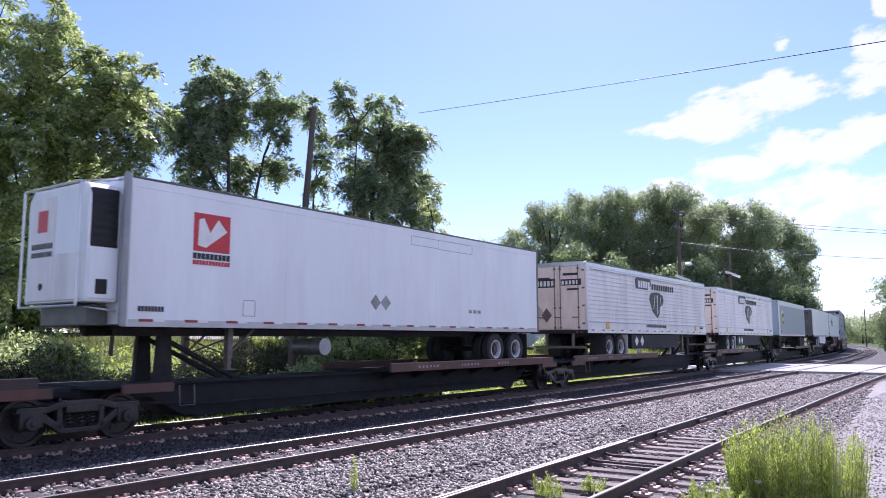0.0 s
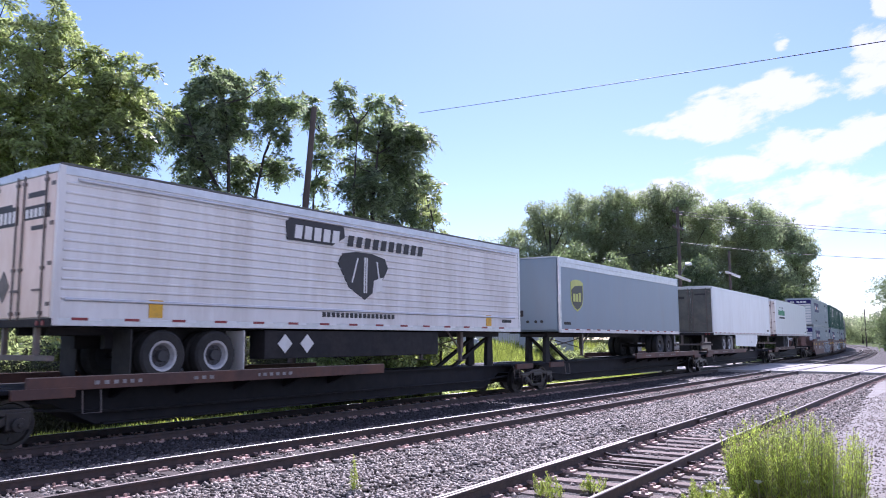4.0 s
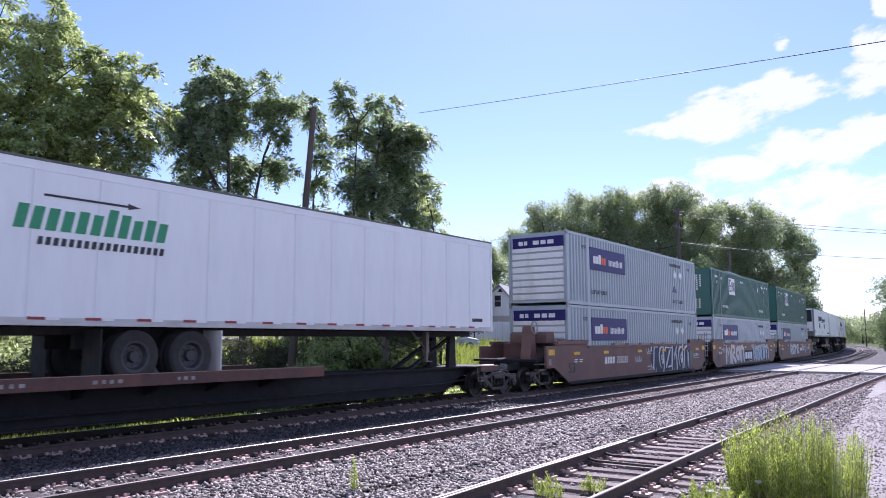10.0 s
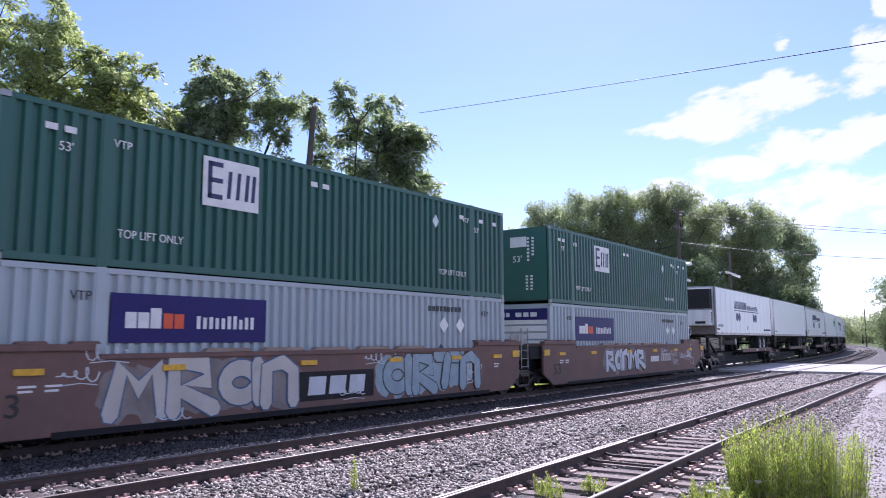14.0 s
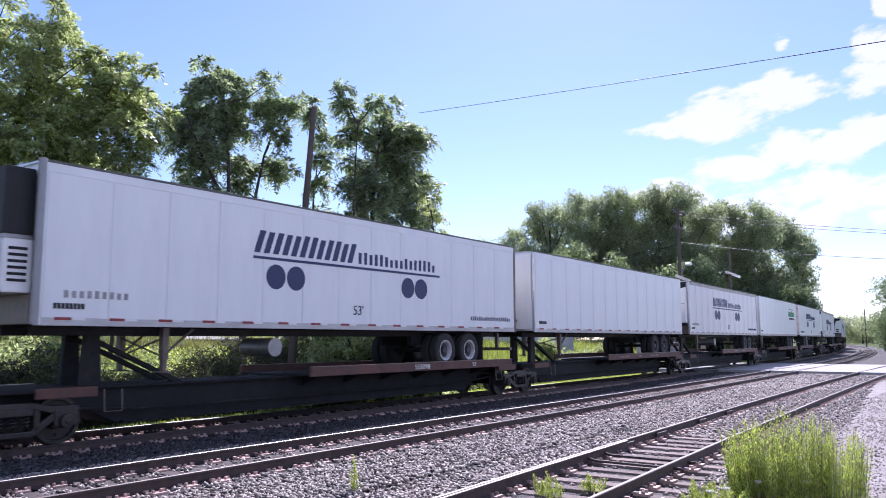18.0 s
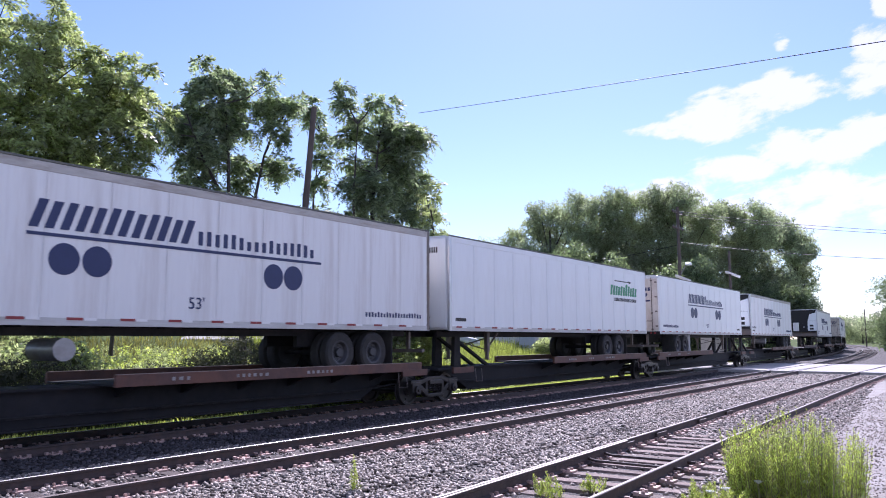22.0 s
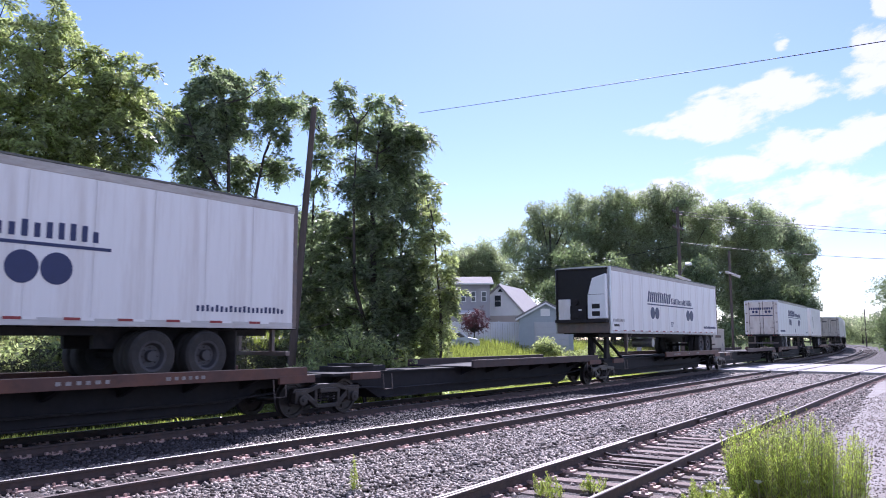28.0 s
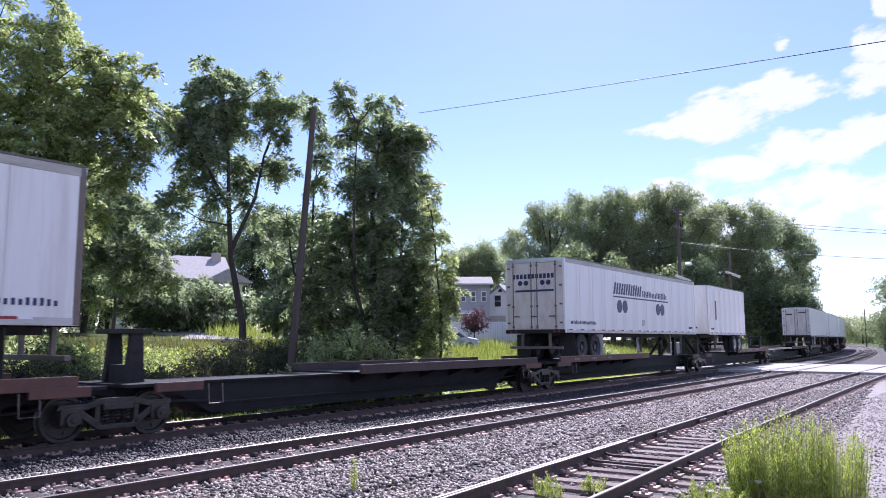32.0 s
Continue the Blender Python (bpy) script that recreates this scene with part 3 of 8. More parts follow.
def train_line(x):
    return TRAIN_Y + bend(x)


xs_main = list(np.arange(-22, 60, 1.0)) + list(np.arange(60, 330, 2.5))
railway("railway_track", "double-railed main track on ballast with bright worn rails", main_line, xs_main, 1.505, (M["rail_worn"], M["rail_top"]), M["tie"],
        np.arange(2.0, 46, 0.52), list(np.arange(64.5, 160, 0.55)))
railway("railway_track", "main track under the passing train in its shadow", train_line, xs_main, 1.505, (M["rail_top"], M["rail_top"]), M["tie"],
        np.arange(4.0, 40, 0.52), list(np.arange(64.5, 160, 0.55)))
xs_side = list(np.arange(-8, 70, 1.0))
railway("siding_track", "old siding track with weathered grey wooden ties", siding_y, xs_side, 1.53, (M["rail_dull"], M["rail_dull"]), M["tie_old"],
                 np.arange(3.0, 46, 0.56), [], plates=True)
# ---------------------------------------------------------------- train: shared pieces
Y0 = 1.295   # half the width of boxes and trailers


def wheelset_mesh():
    mb = MB()
    for s in (-1, 1):
        mb.lathe(s * 0.735, [(0.10, -0.09), (0.16, -0.085), (0.17, -0.03), (0.34, -0.03), (0.36, -0.07), (0.425, -0.07), (0.42, 0.05), (0.455, 0.06), (0.45, 0.085), (0.36, 0.085), (0.34, 0.02), (0.17, 0.02), (0.12, 0.06)]
                 if s < 0 else [(0.12, -0.06), (0.17, -0.02), (0.34, -0.02), (0.36, -0.085), (0.45, -0.085), (0.455, -0.06), (0.42, -0.05), (0.425, 0.07), (0.36, 0.07), (0.34, 0.03), (0.17, 0.03), (0.16, 0.085), (0.10, 0.09)], 26)
    mb.cyl("y", (0, 0), 0.085, -1.02, 1.02, 12)
    # lightening marks that show the turning
    for i in range(4):
        a = i * math.pi / 2
        mb.cyl("y", (0.26 * math.cos(a), 0.26 * math.sin(a)), 0.035, -0.79, -0.70, 8)
    return mb.mesh("wheelset", M["bogie"], smooth=True)


def sideframe_mesh():
    """A cast side frame: arched top bar, slanting bottom bars, two columns and journal boxes, open between."""
    mb = MB()
    mb.prism([(-1.16, 0.60), (-1.12, 0.70), (-0.62, 0.70), (-0.34, 0.78), (0.34, 0.78), (0.62, 0.70), (1.12, 0.70), (1.16, 0.60), (0.62, 0.58), (0.34, 0.66), (-0.34, 0.66), (-0.62, 0.58)], "y", -0.08, 0.08)
    mb.prism([(-0.36, 0.20), (0.36, 0.20), (0.36, 0.30), (-0.36, 0.30)], "y", -0.08, 0.08)
    for s in (-1, 1):
        mb.prism([(s * 0.36, 0.20), (s * 0.80, 0.52), (s * 0.72, 0.62), (s * 0.30, 0.31)], "y", -0.07, 0.07)
        mb.prism([(s * 0.34, 0.28), (s * 0.44, 0.28), (s * 0.44, 0.70), (s * 0.34, 0.70)], "y", -0.07, 0.07)
        mb.box(s * 0.89 - 0.20, s * 0.89 + 0.20, -0.10, 0.08, 0.34, 0.64)
        mb.cyl("y", (s * 0.89, 0.425), 0.125, -0.17, 0.05, 16)
        mb.cyl("y", (s * 0.89, 0.425), 0.05, -0.20, -0.16, 8)
    mb.box(-0.30, 0.30, -0.12, 0.02, 0.56, 0.68)
    return mb.mesh("side_frame", M["bogie"], bevel=0.016)


def spring_mesh():
    mb = MB()
    for sx in (-0.22, 0.0, 0.22):
        pts = [(sx + 0.075 * math.cos(a), 0.075 * math.sin(a), 0.34 + 0.26 * a / (8 * math.pi)) for a in np.linspace(0, 8 * math.pi, 40)]
        mb.tube(pts, 0.017, 5)
    return mb.mesh("spring", M["bogie"])


SHARED = dict(wheelset=wheelset_mesh(), side_frame=sideframe_mesh(), spring=spring_mesh(),
              bolster=MB().box(-0.2, 0.2, -0.98, 0.98, 0.40, 0.64).mesh("bolster", M["car_black"], bevel=0.02))
WHEELSETS = []   # (wheelset, train coordinate, x in its bogie)


def bogie(parent, x, coord):
    b = new("bogie")
    b.parent = parent
    b.matrix_basis = Matrix.Translation((x, 0, 0))
    part("bolster", SHARED["bolster"], None, b)
    for s in (-1, 1):
        part("side_frame", SHARED["side_frame"], None, b, at=Matrix.Translation((0, s * 1.02, 0)) @ (Matrix.Rotation(math.pi, 4, "Z") if s > 0 else Matrix()))
        part("spring", SHARED["spring"], None, b, at=Matrix.Translation((0, s * 1.0, 0)))
    for wx in (-0.89, 0.89):
        w = part("wheelset", SHARED["wheelset"], None, b, at=pose(wx, 0, 0.425))
        WHEELSETS.append((w, coord + wx, wx))
    return b


MOVERS = []   # (thing, front pivot, rear pivot) in train coordinates


def spine_unit(a, b, wheels, first=False, last=False, mark=True, loaded=True):
    """One platform of an articulated spine car between the pivots a and b. wheels: the end (-1 front, 1 rear) with the wheel deck."""
    L, c = b - a, (a + b) / 2
    h = L / 2
    root = thing("spine_car", "grimy black spine flat car with faded orange side rails" if loaded else "empty grimy black spine flat car with orange side rails", "rail car", "units of the freight train")
    sill = MB()
    sill.prism([(-h + 0.25, 0.98), (h - 0.25, 0.98), (h - 0.25, 0.74), (h - 1.7, 0.70), (h - 2.6, 0.25), (-h + 2.6, 0.25), (-h + 1.7, 0.70), (-h + 0.25, 0.74)], "y", -0.52, 0.52)
    part("centre_sill", sill, M["car_black"], root, "deep black centre beam", bevel=0.015)
    fl = MB()
    for s in (-1, 1):
        fl.box(-h + 1.0, h - 1.0, s * 0.52 - (0.12 if s < 0 else 0), s * 0.52 + (0.12 if s > 0 else 0), 0.94, 0.985)
        fl.box(-h + 2.7, h - 2.7, s * 0.52 - (0.12 if s < 0 else 0), s * 0.52 + (0.12 if s > 0 else 0), 0.25, 0.285)
    part("sill_flange", fl, M["car_black"], root)
    # wheel deck with raised side rails
    x0, x1 = (-h + 0.9, -h + 10.2) if wheels < 0 else (h - 10.2, h - 0.9)
    part("wheel_deck", MB().box(x0, x1, -1.22, 1.22, 0.985, 1.02), M["car_black"], root, "flat wheel deck", bevel=0.006)
    under = MB()
    for x in np.arange(x0 + 0.5, x1, 1.5):
        under.prism([(-1.2, 0.985), (1.2, 0.985), (0.5, 0.72), (-0.5, 0.72)], "x", x - 0.05, x + 0.05)
    part("cross_bearer", under, M["car_black"], root, kind="stuff")
    for s in (-1, 1):
        r = part("side_rail", MB().prism([(s * 1.22, 0.97), (s * 1.30, 0.97), (s * 1.30, 1.20), (s * 1.22, 1.20)], "x", x0, x1), M["car_orange" if loaded else "car_dull"], root, "faded orange-brown side rail", bevel=0.008)
        part("rail_cap", MB().box(x0 + 0.02, x1 - 0.02, s * 1.26 - 0.035, s * 1.26 + 0.035, 1.2, 1.212), M["rail_cap"], r, "scuffed bright top edge")
    if abs(a - 56.0) < 0.1:
        part("number", text_mesh("number", "555098", 0.19, M["white_mark"], width=1.25), None, root, "white stencilled number", at=Matrix.Translation((x0 + 4.0, -1.306, 1.02)))
        part("length_mark", text_mesh("length_mark", "53", 0.17, M["white_mark"], width=1.25), None, root, at=Matrix.Translation((x0 + 6.9, -1.306, 1.03)))
    elif mark and loaded:
        bars = MB()
        x = x0 + 1.2
        rng = random.Random(int(a * 10) + 7)
        for k in range(3):
            for j in range(rng.choice((3, 4, 6))):
                w = rng.uniform(0.09, 0.15)
                bars.box(x, x + w * 0.7, -1.304, -1.300, 1.05, 1.12)
                x += w + 0.05
            x += 1.1
        part("lettering", bars, M["stencil_grey"], root, "worn pale stencilled marks")
    # hitch stand that holds the trailer's king pin
    hx, back = (h - 2.1, -1) if wheels < 0 else (-h + 2.1, 1)
    if not loaded and abs(a - 163.2) < 0.1:
        stand = MB().box(hx - 0.9, hx + 0.9, -0.42, 0.42, 0.98, 1.14).box(hx - 0.5, hx + 0.3, -0.5, 0.5, 1.12, 1.2)
    elif not loaded:
        hx -= back * 1.35
        stand = MB().box(hx - 0.16, hx + 0.12, -0.34, 0.34, 0.98, 1.35)
        for s in (-1, 1):
            stand.prism([(hx - 0.22, 0.98), (hx + 0.20, 0.98), (hx + 0.13, 2.0), (hx - 0.13, 2.0)], "y", s * 0.38 - 0.06, s * 0.38 + 0.06)
        stand.box(hx - 0.36, hx + 0.30, -0.5, 0.5, 1.98, 2.08)
    else:
        stand = MB()
        for s in (-1, 1):
            stand.prism([(hx - 0.2, 0.98), (hx + 0.2, 0.98), (hx + 0.14, 1.98), (hx - 0.14, 1.98)], "y", s * 0.38 - 0.07, s * 0.38 + 0.07)
            stand.prism([(hx + back * 2.0 - 0.12, 0.98), (hx + back * 2.0 + 0.12, 0.98), (hx + 0.1, 1.9), (hx - 0.1, 1.9)], "y", s * 0.30 - 0.06, s * 0.30 + 0.06)
        stand.box(hx - 0.45, hx + 0.45, -0.5, 0.5, 1.96, 2.06)
    part("hitch_stand", stand, M["frame_dark"], root, "black steel trailer hitch", bevel=0.01)
    # end platforms, grab irons, brake gear
    for e in (-1, 1):
        part("end_plate", MB().box(min(e * (h - 0.2), e * (h - 1.7)), max(e * (h - 0.2), e * (h - 1.7)), -1.05, 1.05, 0.93, 1.0), M["car_black"], root, bevel=0.01)
        part("end_sill", MB().box(min(e * (h - 0.65), e * (h - 1.75)), max(e * (h - 0.65), e * (h - 1.75)), -1.31, -1.23, 0.84, 1.02), M["car_orange"], root, "orange-brown end sill", bevel=0.01)
        g = MB()
        xg = e * (h - 1.9)
        g.tube([(xg, -1.26, 0.95), (xg, -1.30, 0.55), (xg + 0.35, -1.30, 0.55), (xg + 0.35, -1.26, 0.95)], 0.014)
        part("grab_iron", g, M["rod"], root)
    pipe = MB().tube([(-h + 1.2, -0.66, 0.62), (-h + 3.0, -0.68, 0.50), (h - 3.0, -0.68, 0.50), (h - 1.2, -0.66, 0.62)], 0.03)
    part("brake_pipe", pipe, M["frame_dark"], root)
    if first:
        bogie(root, -h + 0.4, a + 0.4)
    bogie(root, h - (0.4 if last else 0.0), b - (0.4 if last else 0.0))
    for e, on in ((-1, first), (1, last)):
        if on:
            part("coupler", MB().box(min(e * h - e * 0.2, e * h + e * 0.9), max(e * h - e * 0.2, e * h + e * 0.9), -0.14, 0.14, 0.72, 0.98), M["steel"], root, "steel coupler", bevel=0.03)
    MOVERS.append((root, a, b))
    return root


# ---------------------------------------------------------------- lettering in plain shapes


def bars_row(x0, x1, z0, z1, count, slant=0.0, gap=0.25, seed=0, uneven=0.0, y=-Y0 - 0.014):
    """A row of plain upright blocks, as wide as the words they stand for."""
    mb, rng = MB(), random.Random(seed)
    pitch = (x1 - x0) / count
    for i in range(count):
        a, b = x0 + i * pitch, x0 + (i + 1 - gap) * pitch
        top = z1 - (z1 - z0) * uneven * rng.random()
        sh = slant * (top - z0)
        mb.prism([(a, z0), (b, z0), (b + sh, top), (a + sh, top)], "y", y, y + 0.012)
    return mb


def disc(cx, cz, r, y=-Y0 - 0.014, n=26):
    return MB().cyl("y", (cx, cz), r, y, y + 0.012, n)


def mark_alliance(root, L, web_left, dx=0.0, dz=0.06, spread=0.0):
    """Navy slanted strokes over an underline with round spots; dx, dz shift it, spread moves the second pair of spots."""
    x = -L / 2 + dx
    part("logo_bar", bars_row(x + 4.74, x + 8.05, 3.74 + dz, 4.26 + dz, 12, 0.34, 0.40, 3, 0.10), M["navy"], root, "navy slanted logo strokes")
    part("logo_bar", bars_row(x + 8.2, x + 11.6, 3.74 + dz, 4.06 + dz, 16, 0.0, 0.52, 4, 0.4), M["navy"], root, "navy lower-case lettering strokes")
    part("logo_line", MB().box(x + 4.72, x + 11.75, -Y0 - 0.014, -Y0 - 0.002, 3.60 + dz, 3.66 + dz), M["navy"], root, "navy underline")
    for cx in (5.40, 6.02, 10.25 + spread, 10.85 + spread):
        part("logo_disc", disc(x + cx, 3.22 + dz, 0.285), M["navy"], root, "navy round logo spot")
    if not web_left:
        part("small_lettering", bars_row(x + 0.5, x + 1.8, 2.60, 2.74, 9, 0.0, 0.5, 12, 0.2), M["steel"], root, "small grey lettering strokes")
    w0 = 0.5 - dx if web_left else L - 2.75 - dx
    part("web_lettering", bars_row(x + w0, x + w0 + 2.4, 2.44, 2.58, 20, 0.0, 0.52, 9, 0.35), M["navy"], root, "small navy lettering strokes")
    part("length_mark", text_mesh("length_mark", "53'", 0.34, M["navy"]), None, root, at=Matrix.Translation((x + 8.0, -Y0 - 0.012, 2.48)))


def mark_premier(root, L, x):
    part("logo_bar", bars_row(x, x + 3.0, 3.76, 4.28, 11, 0.20, 0.32, 5, 0.3), M["green_mark"], root, "green italic logo blocks")
    part("logo_bar", bars_row(x + 0.42, x + 2.95, 3.50, 3.64, 18, 0.15, 0.42, 6), M["black_mark"], root, "small black lettering blocks")
    arrow = MB().box(x + 0.5, x + 2.1, -Y0 - 0.014, -Y0 - 0.002, 4.36, 4.40)
    arrow.prism([(x + 2.1, 4.32), (x + 2.35, 4.38), (x + 2.1, 4.44)], "y", -Y0 - 0.014, -Y0 - 0.002)
    part("logo_line", arrow, M["black_mark"], root)


def mark_prime(root, L):
    x = -L / 2 + 5.4
    part("logo_block", MB().prism([(x, 4.18), (x + 1.5, 4.18), (x + 1.95, 4.42), (x + 1.9, 4.74), (x + 0.15, 4.74), (x - 0.05, 4.60)], "y", -Y0 - 0.020, -Y0), M["black_mark"], root, "black raised logo block")
    part("logo_bar", bars_row(x + 0.22, x + 1.80, 4.24, 4.56, 5, 0.12, 0.28, 7, y=-Y0 - 0.030), M["white_mark"], root, "white blocks on the logo")
    part("logo_bar", bars_row(x + 2.05, x + 5.3, 4.22, 4.50, 10, 0.2, 0.38, 8, y=-Y0 - 0.022), M["black_mark"], root, "black italic lettering blocks")
    cx = -L / 2 + 8.08
    part("logo_shield", MB().prism([(cx - 0.80, 4.02), (cx - 0.3, 4.10), (cx + 0.3, 4.10), (cx + 0.85, 4.00), (cx + 0.98, 3.76), (cx + 0.62, 3.22), (cx + 0.05, 2.88), (cx - 0.55, 3.18), (cx - 0.96, 3.76)], "y", -Y0 - 0.020, -Y0 + 0.01), M["black_mark"], root, "black shield-shaped logo")
    inner = MB()
    for dx, z0, z1, lean in ((-0.45, 3.30, 3.95, 0.22), (0.02, 3.05, 3.98, 0.02), (0.10, 3.05, 3.98, 0.02), (0.62, 3.40, 3.90, -0.10)):
        inner.prism([(cx + dx - 0.025, z0), (cx + dx + 0.025, z0), (cx + dx + 0.025 + lean, z1), (cx + dx - 0.025 + lean, z1)], "y", -Y0 - 0.026, -Y0 - 0.014)
    inner.prism([(cx + 0.35, 3.05), (cx + 0.75, 3.15), (cx + 0.75, 3.50), (cx + 0.40, 3.40)], "y", -Y0 - 0.026, -Y0 - 0.014)
    part("shield_bar", inner, M["white_mark"], root)
    part("web_lettering", bars_row(-L / 2 + 6.6, -L / 2 + 9.4, 2.40, 2.52, 17, 0, 0.35, 4, y=-Y0 - 0.016), M["black_mark"], root, "small black lettering blocks")


def mark_shield_brown(root, L):
    cx, z = -L / 2 + 1.5, 3.55
    out = [(-0.56, 0.50), (-0.35, 0.60), (0.0, 0.63), (0.35, 0.60), (0.56, 0.50), (0.56, -0.10), (0.46, -0.36), (0.25, -0.52), (0.0, -0.62), (-0.25, -0.52), (-0.46, -0.36), (-0.56, -0.10)]
    part("logo_shield", MB().prism([(cx + a, z + b) for a, b in out], "y", -Y0 - 0.012, -Y0), M["gold_mark"], root, "yellow-green shield logo")
    low = [(-0.50, 0.22), (-0.2, 0.36), (0.5, 0.42), (0.50, -0.09), (0.41, -0.33), (0.22, -0.47), (0.0, -0.56), (-0.22, -0.47), (-0.41, -0.33), (-0.50, -0.09)]
    part("logo_field", MB().prism([(cx + a, z + b) for a, b in low], "y", -Y0 - 0.018, -Y0 - 0.008), M["brown_mark"], root, "dark brown shield field")
    part("logo_bar", bars_row(cx - 0.38, cx + 0.38, z - 0.24, z + 0.12, 3, 0.0, 0.22, 2, 0.15, y=-Y0 - 0.024), M["gold_mark"], root)


def mark_arrow_red(root, L):
    x, z = -L / 2 + 1.52, 3.68
    part("logo_panel", MB().box(x, x + 0.92, -Y0 - 0.014, -Y0, z, z + 0.80), M["red_mark"], root, "red square logo panel")
    sw = MB().prism([(x + 0.10, z + 0.12), (x + 0.30, z + 0.08), (x + 0.84, z + 0.46), (x + 0.60, z + 0.70), (x + 0.40, z + 0.40), (x + 0.24, z + 0.70), (x + 0.12, z + 0.66)], "y", -Y0 - 0.020, -Y0 - 0.010)
    part("logo_swoosh", sw, M["white_mark"], root, "white swept shape")
    part("logo_bar", bars_row(x, x + 0.95, z - 0.16, z - 0.04, 9, 0, 0.2, 1), M["black_mark"], root)
    part("logo_bar", bars_row(x, x + 0.95, z - 0.28, z - 0.19, 12, 0, 0.25, 1), M["red_mark"], root)


# ---------------------------------------------------------------- trailers


def tyre_meshes():
    t = MB().lathe(0, [(0.30, -0.12), (0.46, -0.14), (0.505, -0.10), (0.515, 0.0), (0.505, 0.10), (0.46, 0.14), (0.30, 0.12), (0.30, -0.12)], 26, caps=False).mesh("tyre", M["rubber"], smooth=True)
    ring = [(0.215, -0.03), (0.26, -0.115), (0.305, -0.125), (0.305, 0.10), (0.215, 0.10), (0.215, -0.03)]
    rims = [MB().lathe(0, ring, 22, caps=False).mesh("rim", M[k], smooth=True) for k in ("rim", "rim_dark")]
    hub = MB().lathe(0, [(0.04, -0.10), (0.10, -0.10), (0.12, -0.02), (0.218, -0.03), (0.218, 0.09), (0.05, 0.10)], 22)
    for i in range(8):
        a = i * math.pi / 4
        hub.cyl("y", (0.165 * math.cos(a), 0.165 * math.sin(a)), 0.016, -0.055, -0.01, 6)
    return t, rims, hub.mesh("hub", M["rim_dark"], smooth=True)


TYRE, RIMS, HUB = tyre_meshes()
ZB, ZT = 2.10, 5.00


def tape_meshes(L):
    red, wht = MB(), MB()
    n = int(L / 1.02)
    for i in range(n):
        x = -L / 2 + 0.35 + i * (L - 0.7) / n
        red.box(x, x + 0.30, -Y0 - 0.012, -Y0 - 0.004, 2.20, 2.25)
        wht.box(x + 0.32, x + 0.56, -Y0 - 0.012, -Y0 - 0.004, 2.20, 2.25)
    return red, wht


def trailer(front, L, doors_front, style="smooth", reefer=None, paint="white", doors="door_white", label="", skirt=False, rims=0, flaps=True, door_logo=False, roof_lip=True, nose_logo=False, slide=0.0):
    """A highway trailer riding on the train. Its own x runs to the train's rear; front: train coordinate of its leading end."""
    h = L / 2
    root = thing("semi_trailer", label, "trailer", "trailers on the freight train")
    de = -1 if doors_front else 1          # the end with the doors and wheels
    shell = MB().prism([(-Y0 + 0.012, ZB + 0.05), (Y0 - 0.012, ZB + 0.05), (Y0 - 0.012, ZT - 0.03), (0, ZT), (-Y0 + 0.012, ZT - 0.03)], "x", -h + 0.03, h - 0.03)
    part("body", shell, M[paint], root)
    if style == "ribbed":
        side = MB()
        z = ZB + 0.46
        while z < ZT - 0.34:
            side.prism([(-Y0 + 0.013, z), (-Y0 - 0.014, z + 0.022), (-Y0 - 0.014, z + 0.040), (-Y0 + 0.013, z + 0.062)], "x", -h + 0.14, h - 0.14)
            z += 0.172
        part("side_rib", side, M[paint], root, "horizontal pressed ribs", kind="stuff")
        part("side_panel", MB().box(-h + 0.12, h - 0.12, -Y0 - 0.003, -Y0 + 0.014, ZB + 0.14, ZB + 0.44), M[paint], root, bevel=0.004)
        part("rub_rail", MB().cyl("x", (-Y0 - 0.012, ZB + 0.47), 0.030, -h + 0.2, h - 0.4, 10), M["alu"], root, "bright rub rail", smooth=True)
        part("rub_rail", MB().cyl("x", (-Y0 - 0.012, ZT - 0.27), 0.034, -h + 0.35, h - 0.3, 10), M["alu"], root, "bright rub rail", smooth=True)
    elif style == "plain":
        part("side_panel", MB().box(-h + 0.12, h - 0.12, -Y0 - 0.002, -Y0 + 0.014, ZB + 0.14, ZT - 0.20), M[paint], root, bevel=0.003)
    else:
        n = max(4, round((L - 0.24) / 1.22))
        w = (L - 0.24) / n
        pm = MB().box(-w / 2 + 0.005, w / 2 - 0.005, -Y0 - 0.002, -Y0 + 0.014, ZB + 0.14, ZT - 0.20).mesh("side_panel", M[paint], bevel=0.003)
        strip = MB().box(-0.045, -0.030, -Y0 - 0.006, -Y0, ZB + 0.16, ZT - 0.22).box(0.030, 0.045, -Y0 - 0.006, -Y0, ZB + 0.16, ZT - 0.22).mesh("seam_strip", M[paint])
        for i in range(1, n):
            part("seam_strip", strip, None, root, at=Matrix.Translation((-h + 0.12 + i * w, 0, 0)))
        for i in range(n):
            part("side_panel", pm, None, root, at=Matrix.Translation((-h + 0.12 + (i + 0.5) * w, 0, 0)))
    far = MB().box(-h + 0.12, h - 0.12, Y0 - 0.012, Y0, ZB + 0.14, ZT - 0.2)
    part("far_side", far, M[paint], root)
    for s in (-1, 1):
        y0, y1 = (-Y0 - 0.008, -Y0 + 0.05) if s < 0 else (Y0 - 0.05, Y0 + 0.008)
        part("top_rail", MB().box(-h, h, y0, y1, ZT - 0.20, ZT - 0.035), M["alu" if style == "ribbed" or paint == "grey_blue" else ("rail_stained" if paint == "white_used" else paint)], root, "top edge rail", bevel=0.012)
        part("bottom_rail", MB().box(-h, h, y0 + (0.004 if s < 0 else 0), y1, ZB, ZB + 0.14), M["alu" if style == "ribbed" else ("white_old" if paint == "grey_blue" else "rail_grey")], root, "bottom edge rail", bevel=0.01)
